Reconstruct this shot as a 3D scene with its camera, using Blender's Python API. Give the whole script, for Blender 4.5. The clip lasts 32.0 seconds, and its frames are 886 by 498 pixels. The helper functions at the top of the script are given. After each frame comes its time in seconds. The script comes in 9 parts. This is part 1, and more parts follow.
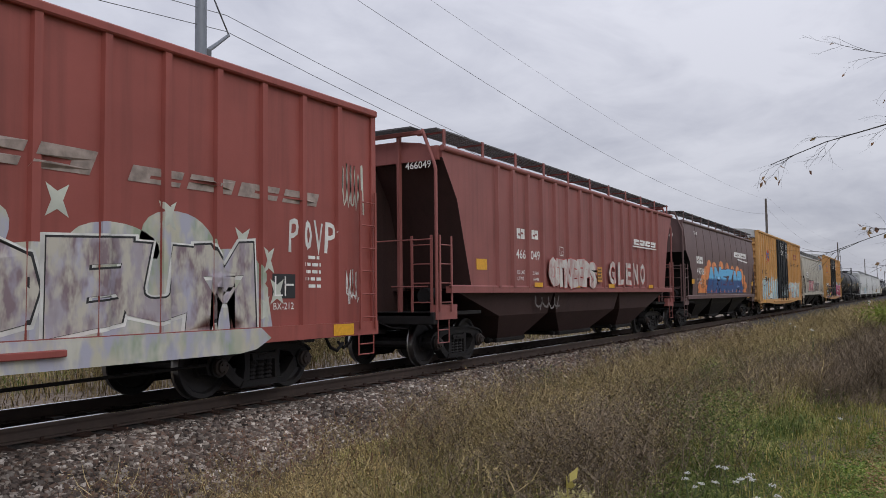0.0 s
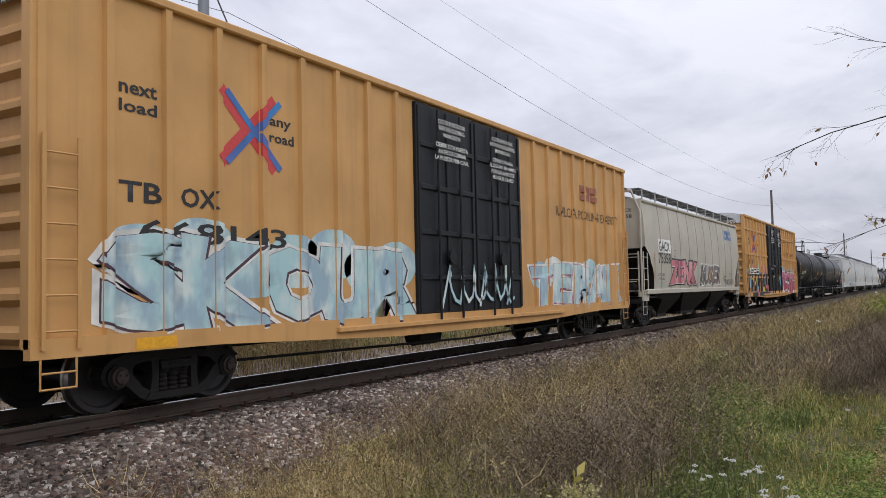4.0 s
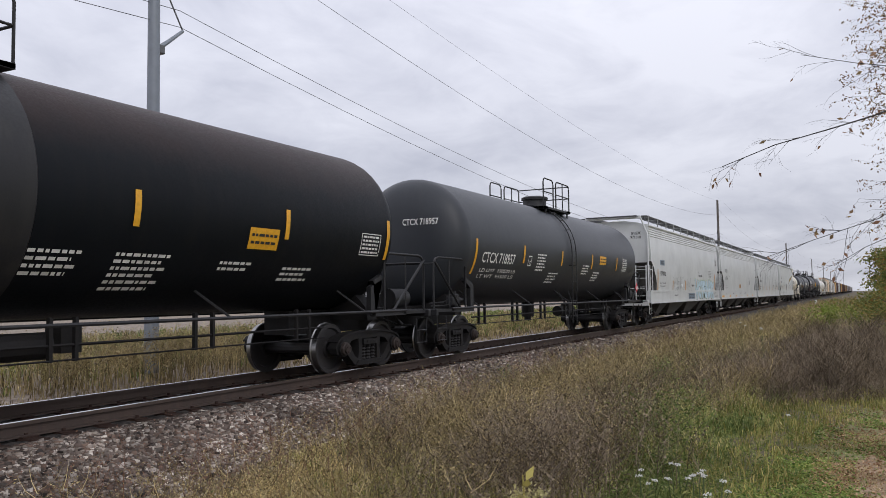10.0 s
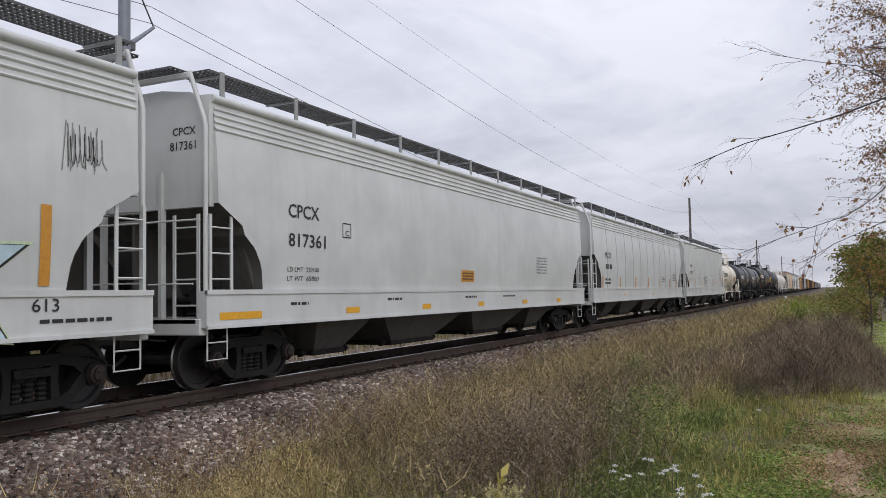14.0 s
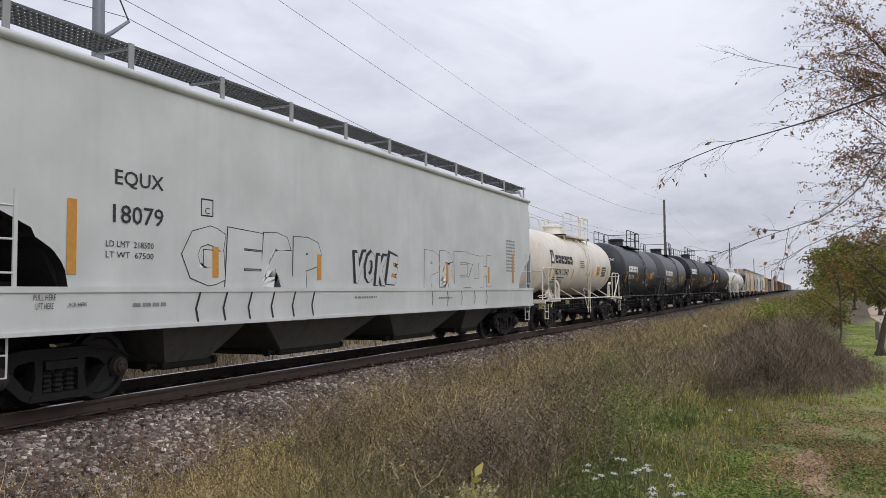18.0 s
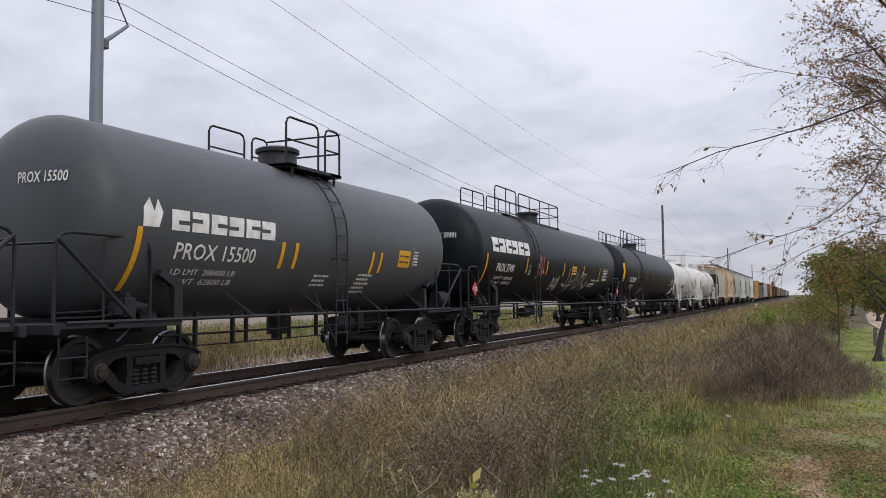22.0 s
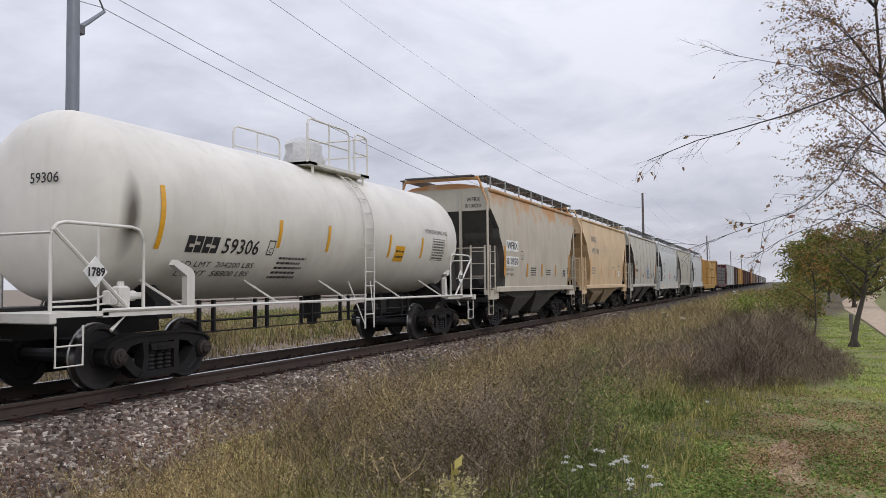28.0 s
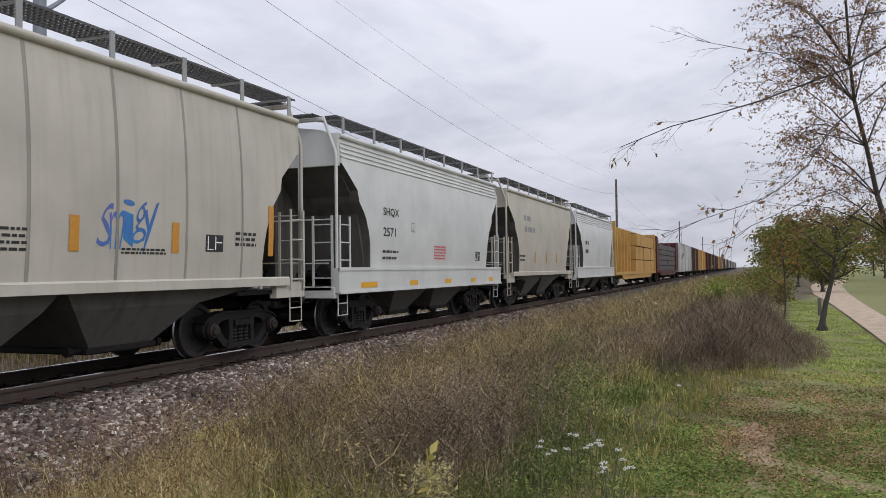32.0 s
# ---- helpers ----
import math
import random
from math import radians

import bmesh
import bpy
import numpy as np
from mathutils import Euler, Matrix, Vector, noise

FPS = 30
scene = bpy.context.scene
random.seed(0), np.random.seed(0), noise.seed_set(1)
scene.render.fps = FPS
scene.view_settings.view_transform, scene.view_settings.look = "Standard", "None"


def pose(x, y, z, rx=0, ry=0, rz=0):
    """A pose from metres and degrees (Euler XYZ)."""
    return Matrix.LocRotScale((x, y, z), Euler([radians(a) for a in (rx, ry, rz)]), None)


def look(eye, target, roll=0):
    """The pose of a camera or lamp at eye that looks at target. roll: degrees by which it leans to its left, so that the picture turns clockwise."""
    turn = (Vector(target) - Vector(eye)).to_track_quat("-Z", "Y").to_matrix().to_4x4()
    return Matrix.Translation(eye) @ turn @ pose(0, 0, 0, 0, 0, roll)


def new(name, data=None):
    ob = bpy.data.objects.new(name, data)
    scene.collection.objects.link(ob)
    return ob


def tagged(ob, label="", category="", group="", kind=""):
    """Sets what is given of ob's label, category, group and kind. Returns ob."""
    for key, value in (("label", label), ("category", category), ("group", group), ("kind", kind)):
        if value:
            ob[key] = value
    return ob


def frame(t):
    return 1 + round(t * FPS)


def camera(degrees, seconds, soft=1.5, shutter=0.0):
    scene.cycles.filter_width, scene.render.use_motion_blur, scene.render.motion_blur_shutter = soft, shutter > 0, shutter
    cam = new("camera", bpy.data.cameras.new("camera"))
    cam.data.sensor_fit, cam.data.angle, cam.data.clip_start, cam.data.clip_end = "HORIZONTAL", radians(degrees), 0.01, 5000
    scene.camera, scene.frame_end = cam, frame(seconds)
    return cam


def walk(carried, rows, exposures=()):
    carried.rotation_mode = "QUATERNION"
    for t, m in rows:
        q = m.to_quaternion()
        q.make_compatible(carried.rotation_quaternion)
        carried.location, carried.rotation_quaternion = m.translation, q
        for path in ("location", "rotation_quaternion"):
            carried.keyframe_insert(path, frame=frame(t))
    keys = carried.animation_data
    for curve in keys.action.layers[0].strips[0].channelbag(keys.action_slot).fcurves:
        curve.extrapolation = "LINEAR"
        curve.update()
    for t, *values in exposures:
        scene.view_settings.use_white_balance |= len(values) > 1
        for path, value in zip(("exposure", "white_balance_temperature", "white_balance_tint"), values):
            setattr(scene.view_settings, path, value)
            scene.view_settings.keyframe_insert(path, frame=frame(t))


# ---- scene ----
cam = camera(57.60, 32.0, soft=0.75)
EYE = Vector((0.0, 0.0, 1.404))


def aim(yaw, pitch, roll):
    """The camera at its standing place, turned by degrees of yaw from +y, pitch and lean."""
    a, b = radians(yaw), radians(pitch)
    return look(EYE, EYE + Vector((-math.sin(a) * math.cos(b), math.cos(a) * math.cos(b), math.sin(b))), roll)


walk(cam, [
    (0.0, aim(-59.61, 3.36, -0.66)),
    (0.5, aim(-59.98, 3.34, -0.88)),
    (1.0, aim(-59.62, 3.58, -1.15)),
    (1.5, aim(-59.05, 3.66, -1.47)),
    (2.0, aim(-58.68, 3.64, -1.60)),
    (2.5, aim(-58.60, 3.55, -1.56)),
    (3.0, aim(-58.80, 3.32, -1.39)),
    (3.5, aim(-58.94, 3.14, -1.33)),
    (5.5, aim(-60.50, 3.10, -0.82)),
    (6.0, aim(-60.63, 3.23, -0.78)),
    (6.5, aim(-60.55, 3.09, -0.88)),
    (7.0, aim(-60.66, 2.77, -0.71)),
    (7.5, aim(-61.07, 2.74, -0.85)),
    (8.0, aim(-61.56, 2.93, -0.77)),
    (8.5, aim(-61.99, 3.10, -0.62)),
    (9.0, aim(-62.29, 3.15, -0.63)),
    (9.5, aim(-62.50, 3.17, -0.62)),
    (10.0, aim(-62.65, 3.31, -0.73)),
    (10.5, aim(-62.78, 3.47, -0.58)),
    (11.0, aim(-62.98, 3.63, -0.48)),
    (11.5, aim(-63.22, 3.63, -0.46)),
    (12.0, aim(-63.55, 3.41, -0.33)),
    (12.5, aim(-63.92, 3.30, -0.52)),
    (13.0, aim(-64.17, 3.23, -0.86)),
    (13.5, aim(-64.28, 3.15, -1.16)),
    (14.0, aim(-64.45, 3.14, -0.98)),
    (14.5, aim(-64.70, 3.07, -0.82)),
    (16.5, aim(-65.87, 2.89, -0.59)),
    (17.0, aim(-66.18, 2.88, -0.47)),
    (17.5, aim(-66.22, 2.95, -0.41)),
    (18.0, aim(-66.14, 3.07, -0.52)),
    (18.5, aim(-66.08, 3.09, -0.58)),
    (19.0, aim(-66.08, 3.13, -0.52)),
    (19.5, aim(-66.07, 3.21, -0.46)),
    (20.0, aim(-66.10, 3.27, -0.49)),
    (20.5, aim(-66.13, 3.32, -0.59)),
    (21.0, aim(-66.18, 3.35, -0.64)),
    (21.5, aim(-66.26, 3.35, -0.43)),
    (22.0, aim(-66.26, 3.42, -0.42)),
    (22.5, aim(-66.29, 3.43, -0.57)),
    (23.0, aim(-66.42, 3.30, -0.55)),
    (23.5, aim(-66.64, 3.09, -0.46)),
    (24.0, aim(-66.81, 2.95, -0.44)),
    (24.5, aim(-66.86, 2.91, -0.54)),
    (25.0, aim(-66.94, 2.91, -0.69)),
    (25.5, aim(-67.08, 2.68, -0.64)),
    (27.5, aim(-67.55, 2.68, -0.61)),
    (28.0, aim(-67.58, 2.56, -0.60)),
    (28.5, aim(-67.82, 2.26, -0.74)),
    (29.0, aim(-68.18, 2.03, -0.91)),
    (29.5, aim(-68.66, 1.89, -0.94)),
    (30.0, aim(-68.96, 1.79, -0.89)),
    (30.5, aim(-69.07, 1.71, -0.70)),
    (31.0, aim(-69.20, 1.65, -0.60)),
    (31.5, aim(-69.26, 1.57, -0.64)),
    (32.0, aim(-69.36, 1.56, -0.81)),
], exposures=((0.0, -0.22), (0.5, -0.05), (1.0, 0.16), (2.0, 0.14), (3.0, 0.11), (8.0, 0.08), (12.0, 0.04), (32.0, 0.03)))

# how far the train has rolled, by time
ROLLED = ((0.0, 0.00), (1.5, 16.96), (3.5, 39.79), (5.5, 62.41), (7.5, 85.17), (9.0, 102.56), (10.5, 120.14), (12.0, 137.26), (13.5, 153.95), (14.5, 165.08), (16.5, 187.74), (18.0, 205.05), (19.5, 222.54), (21.0, 240.03), (22.5, 257.19), (24.0, 274.27), (25.5, 291.42), (27.5, 314.32), (29.0, 331.59), (30.5, 348.91), (32.0, 366.44))
RAIL_Y, YC = 8.78, 9.53      # near rail, middle of the track; rail tops lie at z = 0

# ---- sky and sun ----
world = bpy.data.worlds.new("overcast")
scene.world = world
world.use_nodes = True
wn, wl = world.node_tree.nodes, world.node_tree.links
wn.clear()


def wnode(kind, **values):
    n = wn.new(kind)
    for key, value in values.items():
        n.inputs[key].default_value = value
    return n


w_out, w_bg = wn.new("ShaderNodeOutputWorld"), wnode("ShaderNodeBackground", Strength=1.0)
sky = wn.new("ShaderNodeTexSky")
sky.sky_type, sky.sun_disc, sky.sun_elevation, sky.sun_rotation = "NISHITA", False, radians(38), radians(200)
sky_dim = wn.new("ShaderNodeMix")
sky_dim.data_type = "RGBA"
sky_dim.blend_type = "MULTIPLY"
sky_dim.inputs[0].default_value = 1.0
sky_dim.inputs[7].default_value = (0.1, 0.1, 0.1, 1)
wl.new(sky.outputs[0], sky_dim.inputs[6])
w_co, w_sep = wn.new("ShaderNodeTexCoord"), wn.new("ShaderNodeSeparateXYZ")
wl.new(w_co.outputs["Generated"], w_sep.inputs[0])
w_up = wn.new("ShaderNodeMath")
w_up.operation, w_up.use_clamp = "MAXIMUM", False
w_up.inputs[1].default_value = 0.0
wl.new(w_sep.outputs[2], w_up.inputs[0])
w_den = wn.new("ShaderNodeMath")
w_den.operation = "ADD"
w_den.inputs[1].default_value = 0.22
wl.new(w_up.outputs[0], w_den.inputs[0])
w_flat = wn.new("ShaderNodeVectorMath")
w_flat.operation = "DIVIDE"
w_comb = wn.new("ShaderNodeCombineXYZ")
for i in range(3):
    wl.new(w_den.outputs[0], w_comb.inputs[i])
wl.new(w_co.outputs["Generated"], w_flat.inputs[0])
wl.new(w_comb.outputs[0], w_flat.inputs[1])
w_big = wnode("ShaderNodeTexNoise", Scale=1.25, Detail=5.0, Roughness=0.55, Distortion=0.35)
w_small = wnode("ShaderNodeTexNoise", Scale=3.4, Detail=6.0, Roughness=0.6, Distortion=0.6)
wl.new(w_flat.outputs[0], w_big.inputs["Vector"])
wl.new(w_flat.outputs[0], w_small.inputs["Vector"])
w_add = wn.new("ShaderNodeMath")
w_add.operation = "MULTIPLY_ADD"
w_add.inputs[1].default_value = 0.45
wl.new(w_small.outputs[0], w_add.inputs[0])
wl.new(w_big.outputs[0], w_add.inputs[2])
w_ramp = wn.new("ShaderNodeValToRGB")
w_ramp.color_ramp.elements[0].position, w_ramp.color_ramp.elements[0].color = 0.5, (0.462, 0.475, 0.562, 1)
w_ramp.color_ramp.elements[1].position, w_ramp.color_ramp.elements[1].color = 0.86, (0.69, 0.70, 0.782, 1)
wl.new(w_add.outputs[0], w_ramp.inputs[0])
# an overcast sky is brighter overhead than along the horizon
w_gain = wn.new("ShaderNodeMath")
w_gain.operation = "MULTIPLY_ADD"
w_gain.inputs[1].default_value, w_gain.inputs[2].default_value = 1.15, 0.93
wl.new(w_up.outputs[0], w_gain.inputs[0])
w_lit = wn.new("ShaderNodeVectorMath")
w_lit.operation = "SCALE"
wl.new(w_ramp.outputs[0], w_lit.inputs[0])
wl.new(w_gain.outputs[0], w_lit.inputs["Scale"])
w_mix = wn.new("ShaderNodeMix")
w_mix.data_type = "RGBA"
w_mix.inputs[0].default_value = 0.93
wl.new(sky_dim.outputs[2], w_mix.inputs[6])
wl.new(w_lit.outputs[0], w_mix.inputs[7])
wl.new(w_mix.outputs[2], w_bg.inputs["Color"])
wl.new(w_bg.outputs[0], w_out.inputs[0])

sun = new("sun", bpy.data.lights.new("sun", "SUN"))
sun.data.energy, sun.data.angle, sun.data.color = 0.8, radians(32), (1.0, 0.97, 0.93)
sun.matrix_basis = look((-20, -40, 45), (10, 9, 0))


# ---- materials ----
MATS = {}
TONES = {}


def tree_of(name):
    m = bpy.data.materials.new(name)
    m.use_nodes = True
    nt = m.node_tree
    return m, nt.nodes, nt.links, nt.nodes["Principled BSDF"]


def noise_at(nodes, links, scale, detail=4.0, stretch=None, rough=0.55, space="Object"):
    co = nodes.new("ShaderNodeTexCoord")
    n = nodes.new("ShaderNodeTexNoise")
    n.inputs["Scale"].default_value, n.inputs["Detail"].default_value, n.inputs["Roughness"].default_value = scale, detail, rough
    if stretch:
        mp = nodes.new("ShaderNodeMapping")
        mp.inputs["Scale"].default_value = stretch
        links.new(co.outputs[space], mp.inputs[0])
        links.new(mp.outputs[0], n.inputs["Vector"])
    else:
        links.new(co.outputs[space], n.inputs["Vector"])
    return n.outputs[0]


def ramp(nodes, links, src, p0, p1, c0=(0, 0, 0, 1), c1=(1, 1, 1, 1)):
    r = nodes.new("ShaderNodeValToRGB")
    r.color_ramp.elements[0].position, r.color_ramp.elements[0].color = p0, c0
    r.color_ramp.elements[1].position, r.color_ramp.elements[1].color = p1, c1
    links.new(src, r.inputs[0])
    return r.outputs[0]


def blend(nodes, links, fac, a, b, mode="MIX"):
    m = nodes.new("ShaderNodeMix")
    m.data_type, m.blend_type = "RGBA", mode
    for slot, v in ((0, fac), (6, a), (7, b)):
        if hasattr(v, "links"):
            links.new(v, m.inputs[slot])
        else:
            m.inputs[slot].default_value = v
    return m.outputs[2]


def bump(nodes, links, p, src, strength, dist=0.02):
    b = nodes.new("ShaderNodeBump")
    b.inputs["Strength"].default_value, b.inputs["Distance"].default_value = strength, dist
    links.new(src, b.inputs["Height"])
    links.new(b.outputs[0], p.inputs["Normal"])


def rgba(c):
    return (c[0], c[1], c[2], 1)


def paint(name, col, rough=0.5, dirt=0.5, soil=(0.10, 0.075, 0.055), metal=0.0, spots=0.0, spot=(0.25, 0.1, 0.035), dust=None, gloss=0.3):
    """Weathered car paint: faded in blotches, streaked by rain, rust or soot in spots."""
    if name in MATS:
        return MATS[name]
    TONES[name] = col
    m, n, l, p = tree_of(name)
    blotch = ramp(n, l, noise_at(n, l, 0.9, 5), 0.32, 0.72)
    c = blend(n, l, blotch, rgba([v * 0.86 for v in col]), rgba([min(1, v * 1.08) for v in col]))
    streak = ramp(n, l, noise_at(n, l, 1.0, 6, (5.0, 5.0, 0.28)), 0.5, 0.78)
    half = n.new("ShaderNodeMath")
    half.operation = "MULTIPLY"
    half.inputs[1].default_value = dirt
    l.new(streak, half.inputs[0])
    c = blend(n, l, half.outputs[0], c, rgba(soil))
    if spots:
        rust = ramp(n, l, noise_at(n, l, 1.7, 8, (1, 1, 0.55), 0.68), 0.72 - 0.18 * spots, 0.84 - 0.1 * spots)
        c = blend(n, l, rust, c, rgba(spot))
    if dust:
        co, sp = n.new("ShaderNodeTexCoord"), n.new("ShaderNodeSeparateXYZ")
        l.new(co.outputs["Object"], sp.inputs[0])
        wob = n.new("ShaderNodeMath")
        wob.operation = "MULTIPLY_ADD"
        wob.inputs[1].default_value = dust[3]
        l.new(noise_at(n, l, 1.1, 5), wob.inputs[0])
        l.new(sp.outputs[2], wob.inputs[2])
        mr = n.new("ShaderNodeMapRange")
        mr.inputs["From Min"].default_value, mr.inputs["From Max"].default_value = dust[0], dust[1]
        l.new(wob.outputs[0], mr.inputs["Value"])
        c = blend(n, l, mr.outputs[0], c, rgba(dust[2]))
    l.new(c, p.inputs["Base Color"])
    fine = noise_at(n, l, 34, 5)
    l.new(ramp(n, l, fine, 0.2, 0.8, rgba([rough - 0.1] * 3), rgba([rough + 0.14] * 3)), p.inputs["Roughness"])
    p.inputs["Metallic"].default_value = metal
    p.inputs["Specular IOR Level"].default_value = gloss
    bump(n, l, p, noise_at(n, l, 2.6, 3), 0.16, 0.03)
    MATS[name] = m
    return m


def plain(name, col, rough=0.6, metal=0.0, vary=0.12, scale=20.0):
    """A plain finish with a fine grain."""
    if name in MATS:
        return MATS[name]
    m, n, l, p = tree_of(name)
    f = ramp(n, l, noise_at(n, l, scale, 4), 0.3, 0.7)
    l.new(blend(n, l, f, rgba([v * (1 - vary) for v in col]), rgba([min(1, v * (1 + vary)) for v in col])), p.inputs["Base Color"])
    p.inputs["Roughness"].default_value, p.inputs["Metallic"].default_value = rough, metal
    MATS[name] = m
    return m


def leafy(name, cols, rough=0.6, trans=0.25):
    """Foliage whose pieces take their tone one by one from a few colours."""
    if name in MATS:
        return MATS[name]
    m, n, l, p = tree_of(name)
    g = n.new("ShaderNodeNewGeometry")
    r = n.new("ShaderNodeValToRGB")
    r.color_ramp.elements[0].color, r.color_ramp.elements[1].color = rgba(cols[0]), rgba(cols[-1])
    for i, c in enumerate(cols[1:-1]):
        e = r.color_ramp.elements.new((i + 1) / (len(cols) - 1))
        e.color = rgba(c)
    l.new(g.outputs["Random Per Island"], r.inputs[0])
    big = ramp(n, l, noise_at(n, l, 0.9, 4), 0.36, 0.64, rgba([0.62] * 3), rgba([1.3] * 3))
    l.new(blend(n, l, 1.0, r.outputs[0], big, "MULTIPLY"), p.inputs["Base Color"])
    p.inputs["Roughness"].default_value, p.inputs["Specular IOR Level"].default_value = rough, 0.12
    if trans:
        t = n.new("ShaderNodeBsdfTranslucent")
        l.new(r.outputs[0], t.inputs[0])
        mx = n.new("ShaderNodeMixShader")
        mx.inputs[0].default_value = trans
        l.new(p.outputs[0], mx.inputs[1])
        l.new(t.outputs[0], mx.inputs[2])
        l.new(mx.outputs[0], n["Material Output"].inputs[0])
    MATS[name] = m
    return m


def spray(name, cols, scale=1.4):
    """Sprayed paint that fades from one colour into the next."""
    if name in MATS:
        return MATS[name]
    m, n, l, p = tree_of(name)
    c = rgba(cols[0])
    for i, col in enumerate(cols[1:]):
        f = ramp(n, l, noise_at(n, l, scale * (1 + 0.6 * i), 3, (1 + 0.3 * i, 1, 0.7)), 0.44, 0.6)
        c = blend(n, l, f, c, rgba(col))
    c = blend(n, l, ramp(n, l, noise_at(n, l, 7, 4, (1, 1, 0.3)), 0.55, 0.85, (0, 0, 0, 1), (0.35, 0.35, 0.35, 1)), c, rgba([v * 0.4 for v in cols[0]]))
    l.new(c, p.inputs["Base Color"])
    p.inputs["Roughness"].default_value = 0.55
    MATS[name] = m
    return m


def banded(name, low, high, z0, z1):
    """Sprayed paint whose colour goes from one tone to another at a height."""
    m, n, l, p = tree_of(name)
    co, sp = n.new("ShaderNodeTexCoord"), n.new("ShaderNodeSeparateXYZ")
    l.new(co.outputs["Object"], sp.inputs[0])
    wob = n.new("ShaderNodeMath")
    wob.operation = "MULTIPLY_ADD"
    wob.inputs[1].default_value = 0.12
    l.new(noise_at(n, l, 1.5, 3), wob.inputs[0])
    l.new(sp.outputs[2], wob.inputs[2])
    mr = n.new("ShaderNodeMapRange")
    mr.inputs["From Min"].default_value, mr.inputs["From Max"].default_value = z0, z1
    l.new(wob.outputs[0], mr.inputs["Value"])
    l.new(blend(n, l, mr.outputs[0], rgba(low), rgba(high)), p.inputs["Base Color"])
    p.inputs["Roughness"].default_value = 0.5
    return m


STEEL_BLACK = paint("grimy_black_steel", (0.015, 0.014, 0.0145), 0.6, 0.45, (0.022, 0.017, 0.014), gloss=0.22)
WHEEL = paint("wheel_steel", (0.03, 0.028, 0.029), 0.5, 0.4, (0.05, 0.042, 0.036), gloss=0.35)
CAP_RUST = paint("rusty_bearing_cap", (0.036, 0.027, 0.024), 0.6, 0.5, (0.02, 0.016, 0.014))
TREAD = plain("bright_tread", (0.3, 0.295, 0.29), 0.3, 1.0)
# soot and the shade under the sides, both put into one dark colour
SHADE_SOOT = paint("sooty_bay_steel", (0.014, 0.0125, 0.012), 0.65, 0.5, (0.032, 0.026, 0.022), gloss=0.2)
RAIL_TOP = plain("polished_rail", (0.62, 0.61, 0.6), 0.22, 1.0)
RAIL_RUST = paint("rusty_rail_web", (0.07, 0.053, 0.046), 0.8, 0.6, (0.1, 0.068, 0.052), gloss=0.15)
TIE = paint("creosoted_tie", (0.04, 0.024, 0.019), 0.85, 0.6, (0.075, 0.042, 0.032), gloss=0.15)
WIRE = plain("wire", (0.12, 0.12, 0.125), 0.5, 0.4)
BRACKET = paint("galvanised_bracket", (0.33, 0.34, 0.34), 0.5, 0.3, (0.2, 0.18, 0.16))
# galvanised grey darkened for the underside against the sky, shade put into colour
WALK = paint("dull_walk_steel", (0.11, 0.11, 0.115), 0.6, 0.4, (0.07, 0.06, 0.05))
YELLOW = plain("reflective_yellow", (0.72, 0.36, 0.02), 0.4)
AMBER = plain("faded_amber", (0.55, 0.25, 0.03), 0.5)
LETTER_W = plain("white_lettering", (0.75, 0.74, 0.71), 0.6, vary=0.2, scale=6)
LETTER_K = plain("black_lettering", (0.02, 0.02, 0.022), 0.6)
LETTER_G = plain("grey_lettering", (0.22, 0.22, 0.22), 0.6, vary=0.25)


